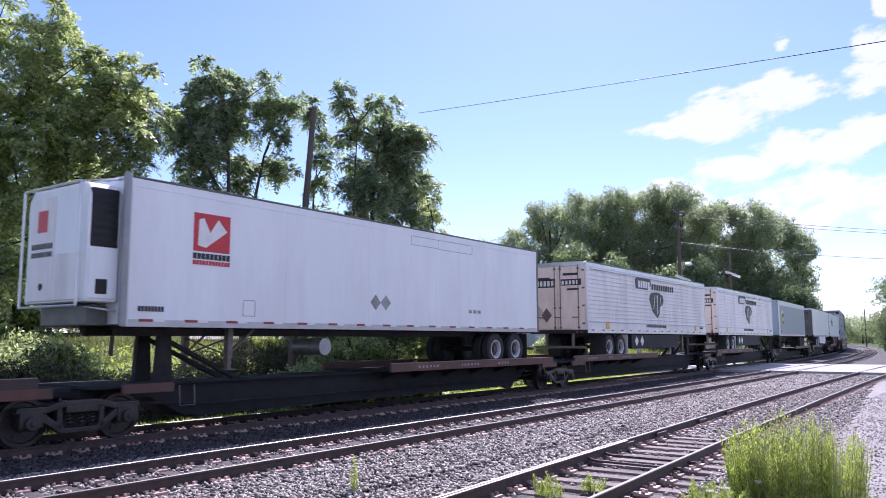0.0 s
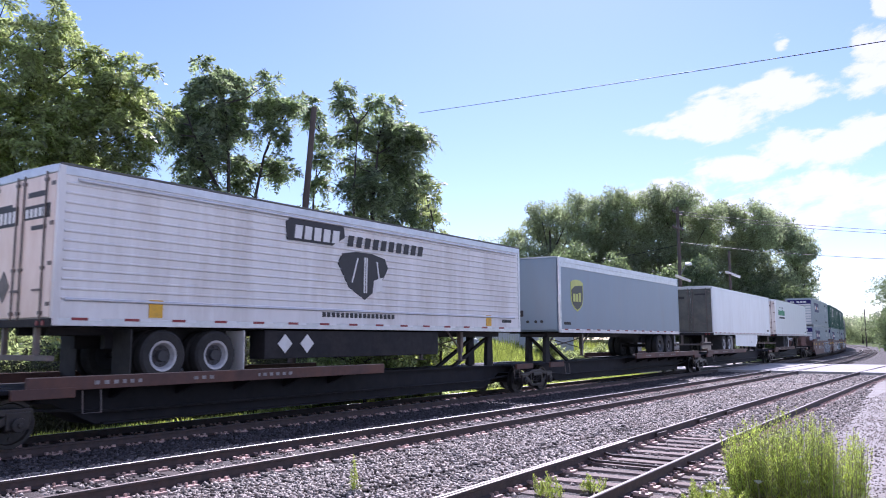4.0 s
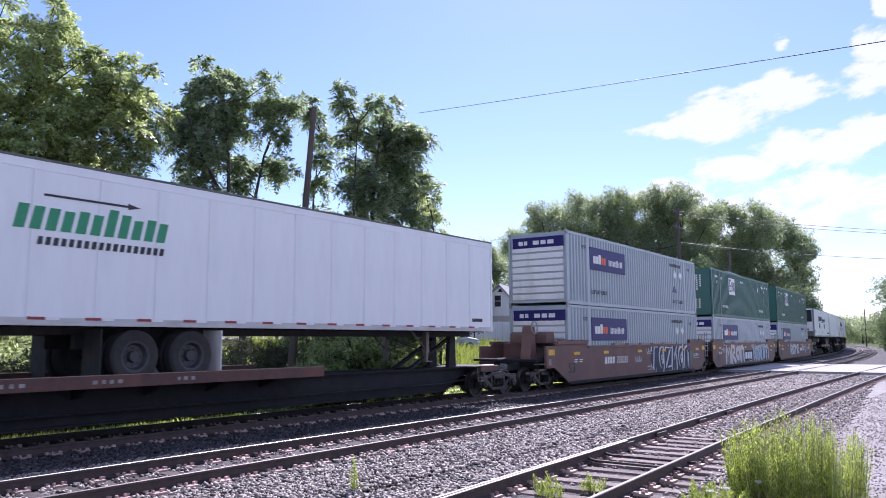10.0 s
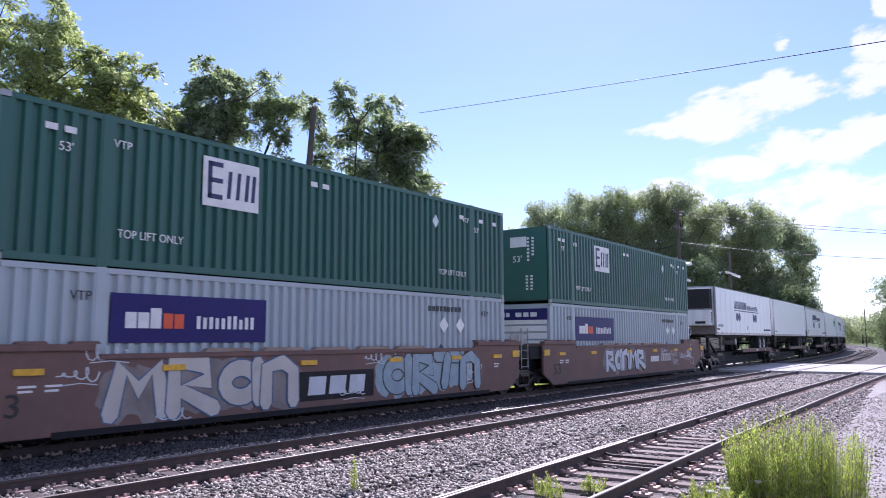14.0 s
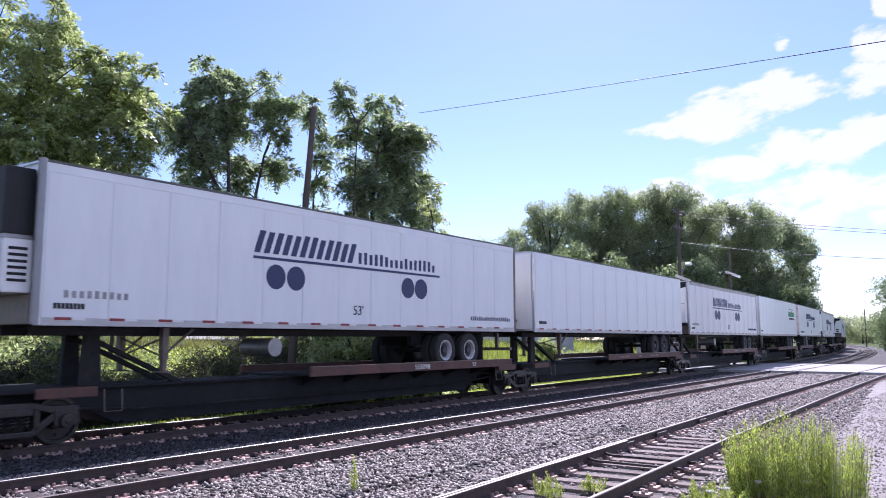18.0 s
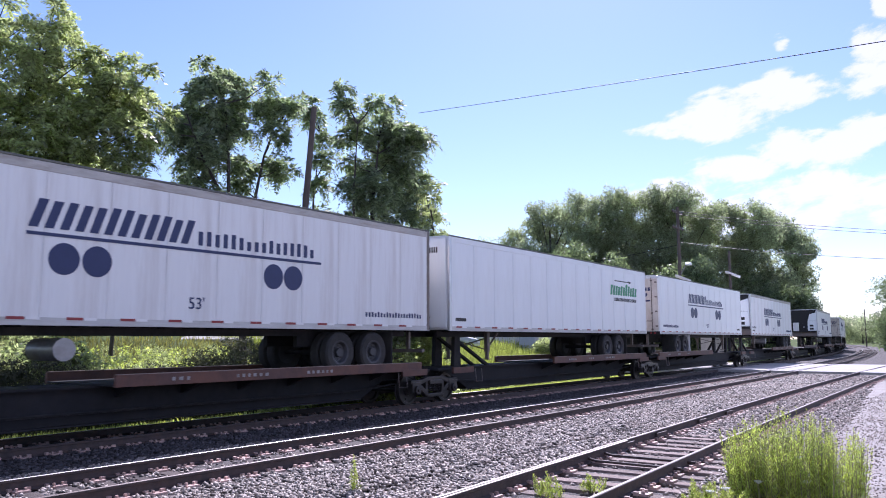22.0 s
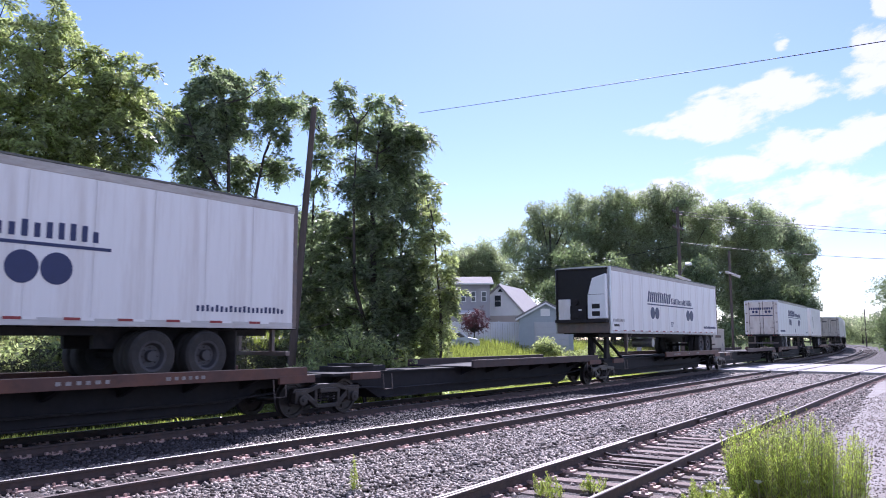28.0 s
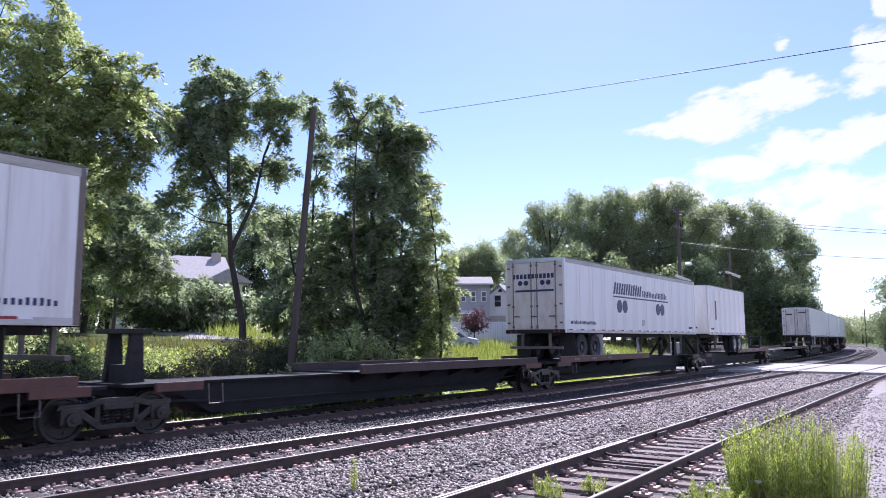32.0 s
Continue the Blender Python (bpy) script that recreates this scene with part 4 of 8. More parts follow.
    if paint == "grey_blue":
        # pressed aluminium band below the roof: a shallow web between two bright beads
        part("roof_band", MB().box(-h + 0.13, h - 0.13, -Y0 - 0.007, -Y0 + 0.02, ZT - 0.40, ZT - 0.205), M["alu"], root, "ribbed aluminium band below the roof", bevel=0.004)
        for zz, w in ((ZT - 0.405, 0.045), (ZT - 0.215, 0.03)):
            part("bead", MB().box(-h + 0.13, h - 0.13, -Y0 - 0.024, -Y0 - 0.004, zz, zz + w), M["alu"], root, bevel=0.008)
    part("roof", MB().prism([(-Y0, ZT - 0.036), (Y0, ZT - 0.036), (Y0 - 0.2, ZT + 0.0), (0, ZT + 0.022), (-Y0 + 0.2, ZT + 0.0)], "x", -h, h), M["alu"], root, "thin metal roof sheet")
    if roof_lip:
        part("roof_lip", MB().box(-h + 0.02, h - 0.02, -Y0 - 0.014, -Y0 + 0.05, ZT - 0.030, ZT + 0.012), M["door_dark"], root, "thin dark roof edge", bevel=0.006)
    for e in (-1, 1):
        for s in (-1, 1):
            x0, x1 = (-h - 0.004, -h + 0.12) if e < 0 else (h - 0.12, h + 0.004)
            y0, y1 = (-Y0 - 0.010, -Y0 + 0.08) if s < 0 else (Y0 - 0.08, Y0 + 0.010)
            part("corner_post", MB().box(x0, x1, y0, y1, ZB + 0.005, ZT - 0.03), M["rod" if reefer and e == de else ("alu" if e != de else paint)], root, bevel=0.02)
    red, wht = tape_meshes(L)
    part("red_reflector", red, M["red"], root, "row of red reflective strips", kind="stuff")
    part("white_reflector", wht, M["tape"], root, "row of white reflective strips", kind="stuff")
    small = bars_row(-h + 0.32 if de > 0 else h - 1.2, -h + 0.9 if de > 0 else h - 0.6, ZB + 0.30, ZB + 0.40, 8, 0, 0.25, 3)
    part("small_lettering", small, M["black_mark"], root)
    # door end
    xe = de * h
    def ex(a, b):
        return (min(xe + de * a, xe + de * b), max(xe + de * a, xe + de * b))
    part("door_frame", MB().box(*ex(-0.10, 0.015), -Y0, Y0, ZT - 0.16, ZT - 0.02), M["alu"], root, bevel=0.01)
    part("door_sill", MB().box(*ex(-0.12, 0.03), -Y0, Y0, ZB - 0.02, ZB + 0.13), M["frame_dark"], root, "dark door sill", bevel=0.01)
    for s in (-1, 1):
        ya, yb = (-Y0 + 0.085, -0.008) if s < 0 else (0.008, Y0 - 0.085)
        d = part("door", MB().box(*ex(-0.05, 0.012), ya, yb, ZB + 0.15, ZT - 0.17), M[doors], root, "stained swing door", bevel=0.008)
        for yy in (ya + 0.28, yb - 0.12) if s < 0 else (ya + 0.12, yb - 0.28):
            rod = MB().cyl("z", (xe + de * 0.04, yy), 0.018, ZB + 0.10, ZT - 0.12, 8)
            for zz in (ZB + 0.2, ZB + 1.0, ZT - 0.3):
                rod.box(*ex(0.01, 0.06), yy - 0.045, yy + 0.045, zz, zz + 0.06)
            rod.box(*ex(0.045, 0.07), min(yy, yy - s * 0.28), max(yy, yy - s * 0.28), ZB + 0.62, ZB + 0.66)
            part("lock_rod", rod, M["rod"], d)
        for k in range(4):
            zz = ZB + 0.35 + k * 0.72
            part("hinge", MB().box(*ex(-0.02, 0.03), s * (Y0 - 0.15) - 0.06, s * (Y0 - 0.15) + 0.06, zz, zz + 0.07), M["rod"], d)
    if door_logo:
        dl = MB()
        for k in range(11):
            yy = 0.9 - k * 0.17
            dl.box(*ex(0.016, 0.024), yy - 0.06, yy + 0.06, ZT - 0.78, ZT - 0.60)
        part("door_lettering", dl, M["navy"], root, "navy lettering blocks on the doors", kind="stuff")
        for yy in (0.62, 0.36, -0.36, -0.62):
            part("logo_disc", MB().cyl("x", (yy, ZT - 0.95), 0.10, *ex(0.016, 0.024), 18), M["navy"], root, "small navy round spot")
        part("door_lettering", MB().box(*ex(0.016, 0.024), -0.85, 0.85, ZT - 1.30, ZT - 1.22), M["navy"], root)
    elif doors_front:
        part("door_lettering", MB().box(*ex(0.014, 0.022), -0.9, -0.25, ZT - 0.55, ZT - 0.45).box(*ex(0.014, 0.022), 0.35, 0.95, ZT - 0.75, ZT - 0.60), M["black_mark"], root, "small dark door lettering blocks", kind="stuff")
    bump = MB().box(*ex(-0.16, -0.04), -1.15, 1.15, ZB - 0.62, ZB - 0.52)
    for yy in (-0.6, 0.6):
        bump.box(*ex(-0.15, -0.06), yy - 0.05, yy + 0.05, ZB - 0.53, ZB)
    part("rear_bumper", bump, M["rod"], root, "steel underride bar", bevel=0.008)
    lamps = MB()
    for yy in (-1.05, -0.85, 0.85, 1.05):
        lamps.cyl("x", (yy, ZB + 0.05), 0.045, *ex(0.03, 0.045), 10)
    part("tail_lamp", lamps, M["red"], root, "round red tail lamps")
    # nose end
    xn = -de * h
    def nx(a, b):
        return (min(xn - de * a, xn - de * b), max(xn - de * a, xn - de * b))
    if reefer:
        hx0, hx1 = nx(0.0, 0.66)
        if reefer == "closed":
            part("cooling_unit", MB().prism([(-1.12, ZB + 0.45), (1.12, ZB + 0.45), (1.12, ZT - 0.40), (0.95, ZT - 0.18), (-0.95, ZT - 0.18), (-1.12, ZT - 0.40)], "x", hx0, hx1), M["white"], root, "white cooling unit on the nose", bevel=0.07)
            part("cooling_grille", MB().box(*nx(0.05, 0.60), -1.135, -0.46, ZT - 1.42, ZT - 0.30), M["dark_void"], root, "black intake grille", bevel=0.03)
            for k in range(7):
                zz = ZT - 1.36 + k * 0.15
                part("louvre", MB().prism([(-1.145, zz), (-1.125, zz), (-1.125, zz + 0.05), (-1.135, zz + 0.06)], "x", *nx(0.08, 0.57)), M["frame_dark"], root)
            part("unit_door", MB().box(*nx(0.64, 0.68), -0.98, -0.03, ZB + 0.50, ZT - 1.5), M["white_old"], root, bevel=0.02)
            part("unit_door", MB().box(*nx(0.64, 0.68), 0.03, 0.98, ZB + 0.50, ZT - 0.36), M["white_old"], root, bevel=0.02)
            part("side_door", MB().box(*nx(0.05, 0.61), -1.14, -1.10, ZB + 0.52, ZT - 1.46), M["white"], root, "white lower side door", bevel=0.015)
            part("unit_vent", MB().box(*nx(0.24, 0.47), -1.15, -1.12, ZB + 0.60, ZB + 0.88), M["dark_void"], root, "small black vent", bevel=0.01)
            part("unit_vent", MB().cyl("x", (0.45, ZB + 0.78), 0.07, *nx(0.675, 0.692), 14), M["dark_void"], root, "round black port")
            part("logo_panel", MB().box(*nx(0.678, 0.688), 0.30, 0.66, ZT - 1.05, ZT - 0.62), M["red_mark"], root, "red logo panel")
            lt = MB()
            for k in range(9):
                lt.box(*nx(0.678, 0.688), 0.80 - k * 0.09, 0.86 - k * 0.09, ZT - 1.38, ZT - 1.27)
                lt.box(*nx(0.678, 0.688), 0.80 - k * 0.09, 0.86 - k * 0.09, ZT - 1.54, ZT - 1.44)
            part("lettering", lt, M["black_mark"], root)
            for yy in (-Y0 - 0.01, Y0 + 0.01):
                part("corner_tube", MB().cyl("z", (xn, yy), 0.075, ZB + 0.02, ZT + 0.05, 14), M["galvanised"], root, "dull grey corner tube", smooth=True)
            part("fuel_line_box", MB().box(*nx(0.05, 0.45), -0.85, 0.85, ZB + 0.02, ZB + 0.40), M["door_dark"], root, bevel=0.03)
        elif reefer == "split":
            cu = part("cooling_unit", MB().box(*nx(0.0, 0.50), -1.14, 1.14, ZB + 0.55, ZB + 1.50), M["white_used"], root, "white lower cooling unit", bevel=0.04)
            part("upper_grille", MB().box(*nx(0.0, 0.52), -1.14, 1.14, ZB + 1.53, ZT - 0.16), M["dark_void"], root, "black upper intake housing", bevel=0.05)
            for k in range(6):
                part("louvre", MB().box(*nx(0.10, 0.42), -1.152, -1.138, ZB + 0.74 + k * 0.11, ZB + 0.79 + k * 0.11), M["frame_dark"], cu)
            part("unit_door", MB().box(*nx(0.50, 0.53), -1.05, 1.05, ZB + 0.62, ZB + 1.44), M["white_used"], cu, bevel=0.02)
            part("unit_vent", MB().box(*nx(0.527, 0.54), -0.85, -0.25, ZB + 0.66, ZB + 0.80), M["dark_void"], cu, "low black vent", bevel=0.01)
            part("unit_band", MB().box(*nx(0.0, 0.515), -1.15, 1.15, ZB + 1.48, ZB + 1.55), M["steel"], root)
            part("nose_skirt", MB().box(*nx(0.0, 0.06), -1.22, 1.22, ZB + 0.02, ZB + 0.55), M["rod"], root, "grimy lower nose wall", bevel=0.02)
            for yy in (-Y0 - 0.004, Y0 + 0.004):
                part("corner_tube", MB().cyl("z", (xn, yy), 0.07, ZB + 0.02, ZT + 0.02, 12), M["galvanised"], root, "dull grey corner tube", smooth=True)
        else:
            # a black slab on the nose takes the place of the bay's shaded depth
            part("cooling_recess", MB().box(*nx(-0.02, 0.06), -1.16, 1.16, ZB + 0.50, ZT - 0.12), M["dark_void"], root, "flat black panel standing for the cooling bay's dark depth", bevel=0.02)
            part("unit_door", MB().box(*nx(0.06, 0.16), 0.52, 1.10, ZB + 0.56, ZB + 1.50), M["white_old"], root, "white unit panel", bevel=0.03)
            eng = MB().box(*nx(0.06, 0.22), -0.25, 0.50, ZB + 0.56, ZB + 1.20).cyl("x", (0.30, ZB + 1.36), 0.14, *nx(0.06, 0.20), 14).box(*nx(0.06, 0.26), 0.05, 0.40, ZB + 0.66, ZB + 0.80)
            part("engine", eng, M["frame_dark"], root, "small dark diesel engine", bevel=0.01)
            part("engine_label", MB().box(*nx(0.22, 0.23), -0.05, 0.10, ZB + 0.98, ZB + 1.05), M["white_mark"], root)
        bars = MB()
        for yy in (-1.05, 1.05) if reefer == "closed" else ():
            bars.tube([(xn, yy, ZB + 0.30), (xn - de * 0.78, yy, ZB + 0.38), (xn - de * 0.78, yy, ZT - 0.2), (xn, yy, ZT - 0.06)], 0.028)
        if reefer == "closed":
            bars.tube([(xn - de * 0.78, -1.05, ZT - 0.2), (xn - de * 0.78, 1.05, ZT - 0.2)], 0.026)
            bars.tube([(xn - de * 0.78, -1.05, ZB + 0.38), (xn - de * 0.78, 1.05, ZB + 0.38)], 0.026)
            part("guard_frame", bars, M["alu"], root, "bent tube guard frame", smooth=True)
        elif reefer == "open":
            ck = part("bay_cheek", MB().prism([(-1.20, ZB + 0.62), (-0.34, ZB + 0.62), (-0.36, ZB + 1.65), (-0.58, ZB + 2.38), (-1.20, ZB + 2.56)], "x", *nx(0.04, 0.30)), M["white"], root, "white swept cheek panel", bevel=0.05)
            for zz in (ZB + 0.74, ZB + 1.06):
                part("vent", MB().box(*nx(0.29, 0.312), -0.92, -0.56, zz, zz + 0.20), M["dark_void"], ck, "small dark vent", bevel=0.01)
            part("cheek_seam", MB().box(*nx(0.296, 0.303), -1.15, -0.40, ZB + 1.66, ZB + 1.675), M["frame_dark"], ck)
            part("bay_post", MB().box(*nx(0.0, 0.10), 1.16, 1.25, ZB + 0.46, ZT - 0.10), M["frame_dark"], root, bevel=0.02)
            part("bay_header", MB().box(*nx(0.0, 0.10), -1.2, 1.2, ZT - 0.14, ZT - 0.06), M["frame_dark"], root, bevel=0.02)
            part("bay_sill", MB().box(*nx(0.0, 0.30), -1.20, 1.20, ZB + 0.46, ZB + 0.60), M["frame_dark"], root, bevel=0.02)
            part("nose_skirt", MB().box(*nx(0.0, 0.06), -1.22, 1.22, ZB + 0.02, ZB + 0.46), M["rod"], root, "grimy lower nose wall", bevel=0.02)
        part("fuel_tank", MB().cyl("y", (-de * (h - 5.6), ZB - 0.42), 0.21, -1.10, -0.10, 18), M["steel"], root, "round fuel tank", smooth=True)
    else:
        box = MB().box(*nx(0.0, 0.05), -Y0 + 0.1, Y0 - 0.1, ZB + 0.10, ZT - 0.08)
        part("nose_wall", box, M[paint], root, bevel=0.02)
        gl = MB()
        for yy in (-0.55, -0.30, 0.05, 0.45):
            gl.cyl("x", (yy, ZB + 0.42), 0.055, *nx(0.05, 0.10), 10)
        gl.box(*nx(0.05, 0.09), 0.25, 0.62, ZB + 0.62, ZB + 0.86)
        part("air_coupling", gl, M["black_mark"], root, "dark air and power couplings")
        if nose_logo:
            lg, sm = MB(), MB()
            for k in range(9):
                lg.box(*nx(0.05, 0.058), 0.62 - k * 0.125, 0.69 - k * 0.125, ZT - 1.02, ZT - 0.78 - 0.06 * (k % 3))
            for k in range(12):
                sm.box(*nx(0.05, 0.058), 0.60 - k * 0.09, 0.65 - k * 0.09, ZT - 1.17, ZT - 1.09)
                sm.box(*nx(0.05, 0.058), 0.05 - k * 0.085, 0.10 - k * 0.085, ZT - 0.52, ZT - 0.34)
            part("nose_logo", lg, M["green_mark"], root, "green lettering strokes on the nose", kind="stuff")
            part("nose_lettering", sm, M["black_mark"], root, "small black strokes on the nose", kind="stuff")
    # running gear
    wx = de * (h - 2.2 - slide)
    frame = MB()
    for yy in (-0.55, 0.55):
        frame.box(-h + 0.3, h - 0.3, yy - 0.05, yy + 0.05, ZB - 0.16, ZB + 0.02)
        frame.box(wx - 1.5, wx + 1.5, yy - 0.07, yy + 0.07, ZB - 0.42, ZB - 0.16)
    for x in np.arange(-h + 0.6, h - 0.5, 0.6):
        frame.box(x - 0.03, x + 0.03, -1.22, 1.22, ZB - 0.02, ZB + 0.05)
    part("chassis", frame, M["frame_dark"], root, "black chassis beams and cross members")
    for ax in (-0.63, 0.63):
        part("axle", MB().cyl("y", (wx + ax, 1.535), 0.065, -1.1, 1.1, 10), M["frame_dark"], root, smooth=True)
        for s in (-1, 1):
            for k, yy in enumerate((1.13, 0.80)):
                t = part("wheel", TYRE, None, root, at=Matrix.Translation((wx + ax, s * yy, 1.535)) @ (Matrix.Rotation(math.pi, 4, "Z") if s > 0 else Matrix()))
                part("rim", RIMS[(rims + (1 if k else 0)) % 2 if not k else 1], None, t)
                part("hub", HUB, None, t)
    if flaps:
        for s in (-1, 1):
            y0, y1 = sorted((s * 0.66, s * 1.28))
            fx = wx + de * 1.35
            part("mud_flap", MB().box(fx - 0.012, fx + 0.012, y0, y1, 1.12, ZB - 0.05), M["rubber"], root, "black rubber mud flap", bevel=0.004)
            if doors_front:
                fx = wx - de * 1.35
                part("mud_flap", MB().box(fx - 0.012, fx + 0.012, y0, y1, 1.12, ZB - 0.05), M["white_old"], root, "dirty white splash guard", bevel=0.004)
    lx = -de * (h - 2.9)
    for s in (-1, 1):
        leg = MB().box(lx - 0.07, lx + 0.07, s * 0.78 - 0.07, s * 0.78 + 0.07, 1.45, ZB).box(lx - 0.05, lx + 0.05, s * 0.78 - 0.05, s * 0.78 + 0.05, 1.22, 1.45).box(lx - 0.14, lx + 0.14, s * 0.78 - 0.13, s * 0.78 + 0.13, 1.19, 1.22)
        leg.prism([(lx, 1.55), (lx + de * 0.05, 1.55), (lx + de * 0.75, ZB), (lx + de * 0.68, ZB)], "y", s * 0.78 - 0.03, s * 0.78 + 0.03)
        part("landing_leg", leg, M["rod"], root, "landing leg with sand shoe", bevel=0.008)
    part("leg_brace", MB().tube([(lx, -0.78, 1.5), (lx, 0.78, 1.9)], 0.02).tube([(lx, 0.78, 1.5), (lx, -0.78, 1.9)], 0.02), M["rod"], root)
    if skirt:
        x0, x1 = sorted((wx - de * 2.2, -de * (h - 4.6)))
        part("side_skirt", MB().prism([(x0, ZB), (x1, ZB), (x1, ZB - 0.35), (x1 - 0.55, ZB - 0.78), (x0, ZB - 0.70)], "y", -Y0 - 0.004, -Y0 + 0.02), M["white"], root, "white side skirt panel", bevel=0.006)
        part("skirt_mark", MB().box(x1 - 1.9, x1 - 1.78, -Y0 - 0.010, -Y0 - 0.003, ZB - 0.5, ZB - 0.42), M["black_mark"], root)
    MOVERS.append((root, front, front + L))
    return root


# ---------------------------------------------------------------- containers and well cars
CB, CH = 0.30, 2.893    # base of the lower container, height of one


def corrugated(x0, x1, y, z0, z1, pitch, depth, mb):
    """An upright corrugated sheet facing -y from x0 to x1."""
    pts = []
    n = max(1, round((x1 - x0) / pitch))
    p = (x1 - x0) / n
    for i in range(n):
        a = x0 + i * p
        pts += [(a, y), (a + 0.28 * p, y), (a + 0.40 * p, y + depth), (a + 0.76 * p, y + depth), (a + 0.88 * p, y)]
    pts.append((x1, y))
    k = len(mb.v)
    for x, yy in pts:
        mb.v += [(x, yy, z0), (x, yy, z1)]
    mb.f += [(k + 2 * i, k + 2 * i + 2, k + 2 * i + 3, k + 2 * i + 1) for i in range(len(pts) - 1)]
    return mb


def container(front, z, paint, label, marks):
    L = 16.154
    h = L / 2
    root = thing("shipping_container", label, "container", "stacked containers on the train")
    part("core", MB().box(-h + 0.06, h - 0.06, -Y0 + 0.095, Y0 - 0.05, 0.10, CH - 0.06), M[paint], root)
    posts = (-h + 1.93, h - 1.93)
    spans = ((-h + 0.16, posts[0] - 0.10), (posts[0] + 0.10, posts[1] - 0.10), (posts[1] + 0.10, h - 0.16))
    for a, b in spans:
        part("side_sheet", corrugated(a, b, -Y0 + 0.004, 0.16, CH - 0.12, 0.275, 0.075, MB()), M[paint], root, "upright corrugated steel sheet")
    part("far_side", MB().box(-h + 0.15, h - 0.15, Y0 - 0.04, Y0 - 0.01, 0.16, CH - 0.12), M[paint], root)
    for s in (-1, 1):
        y0, y1 = sorted((s * Y0, s * (Y0 - 0.07)))
        part("top_rail", MB().box(-h + 0.17, h - 0.17, y0, y1, CH - 0.12, CH - 0.01), M[paint], root, bevel=0.01)
        part("bottom_rail", MB().box(-h + 0.17, h - 0.17, y0, y1, 0.02, 0.16), M[paint], root, bevel=0.01)
        for x in posts:
            part("lift_post", MB().box(x - 0.10, x + 0.10, y0 - 0.008 if s < 0 else y0, y1 if s < 0 else y1 + 0.008, 0.0, CH), M[paint], root, bevel=0.01)
        for e in (-1, 1):
            x0, x1 = sorted((e * h, e * (h - 0.16)))
            part("corner_post", MB().box(x0, x1, y0 - 0.002 if s < 0 else y0, y1 if s < 0 else y1 + 0.002, 0.13, CH - 0.13), M[paint], root, bevel=0.012)
            for zz in (0.0, CH - 0.12):
                part("corner_casting", MB().box(x0 - 0.003, x1 + 0.003, y0 - 0.006, y1 + 0.006, zz, zz + 0.12), M["steel"], root, bevel=0.012)
    part("roof_sheet", MB().box(-h + 0.1, h - 0.1, -Y0 + 0.05, Y0 - 0.05, CH - 0.055, CH - 0.02), M[paint], root)
    # leading end: boards with level ribs
    end = MB()
    for k in range(9):
        zz = 0.22 + k * 0.27
        end.prism([(-Y0 + 0.17, zz), (Y0 - 0.17, zz), (Y0 - 0.17, zz + 0.2), (-Y0 + 0.17, zz + 0.2)], "x", -h + 0.0, -h + 0.07)
    if paint == "box_grey":
        part("end_rib", end, M["white_old"], root, "level pressed end ribs", bevel=0.015)
    else:
        part("end_wall", MB().box(-h + 0.0, -h + 0.07, -Y0 + 0.10, Y0 - 0.10, 0.14, CH - 0.13), M[paint], root, bevel=0.01)
    for s in (-1, 1):
        ya, yb = sorted((s * 0.01, s * (Y0 - 0.1)))
        part("door", MB().box(h - 0.07, h - 0.005, ya, yb, 0.14, CH - 0.13), M[paint], root, bevel=0.01)
    tp = -Y0 - 0.010
    if marks == "purple":
        x0, x1 = -h + 2.14, -h + 5.88
        pn = part("side_sign", MB().box(x0, x1, tp, -Y0 + 0.01, CH - 1.40, CH - 0.46), M["purple"], root, "dark purple side sign", bevel=0.004)
        part("sign_bar", bars_row(x0 + 0.30, x0 + 1.10, CH - 1.12, CH - 0.72, 3, 0, 0.12, 2, 0.25, y=tp - 0.012), M["white_mark"], pn, "white lettering blocks")
        part("sign_bar", bars_row(x0 + 1.12, x0 + 1.62, CH - 1.12, CH - 0.78, 2, 0, 0.14, 5, 0.2, y=tp - 0.012), M["orange_mark"], pn, "orange lettering blocks")
        part("sign_bar", bars_row(x0 + 1.90, x0 + 3.45, CH - 1.12, CH - 0.84, 10, 0, 0.45, 3, 0.3, y=tp - 0.012), M["white_mark"], pn, "thin white lettering blocks")
        en = part("end_sign", MB().box(-h - 0.012, -h, -Y0 + 0.12, Y0 - 0.2, CH - 0.62, CH - 0.20), M["purple"], root, "purple end sign", bevel=0.003)
        eb = MB()
        for k, (ya, yb) in enumerate(((0.85, 0.62), (0.60, 0.42), (0.20, -0.10), (-0.14, -0.40), (-0.44, -0.75))):
            eb.box(-h - 0.022, -h - 0.010, min(ya, yb), max(ya, yb) - 0.04, CH - 0.50, CH - 0.34)
        part("sign_bar", eb, M["white_mark"], en)
    else:
        x0 = -h + 4.08
        pn = part("side_sign", MB().box(x0, x0 + 1.50, tp, -Y0 + 0.01, CH - 1.42, CH - 0.36), M["white_mark"], root, "white square sign", bevel=0.004)
        sb = MB()
        sb.box(x0 + 0.12, x0 + 0.22, tp - 0.010, tp + 0.002, CH - 1.25, CH - 0.45)
        for zz in (CH - 1.25, CH - 0.90, CH - 0.55):
            sb.box(x0 + 0.12, x0 + 0.50, tp - 0.010, tp + 0.002, zz, zz + 0.10)
        for xx in (0.62, 0.86, 1.10, 1.28):
            sb.prism([(x0 + xx, CH - 1.2), (x0 + xx + 0.09, CH - 1.2), (x0 + xx + 0.13, CH - 0.6), (x0 + xx + 0.04, CH - 0.6)], "y", tp - 0.010, tp + 0.002)
        part("sign_bar", sb, M["navy"], pn, "navy lettering blocks")
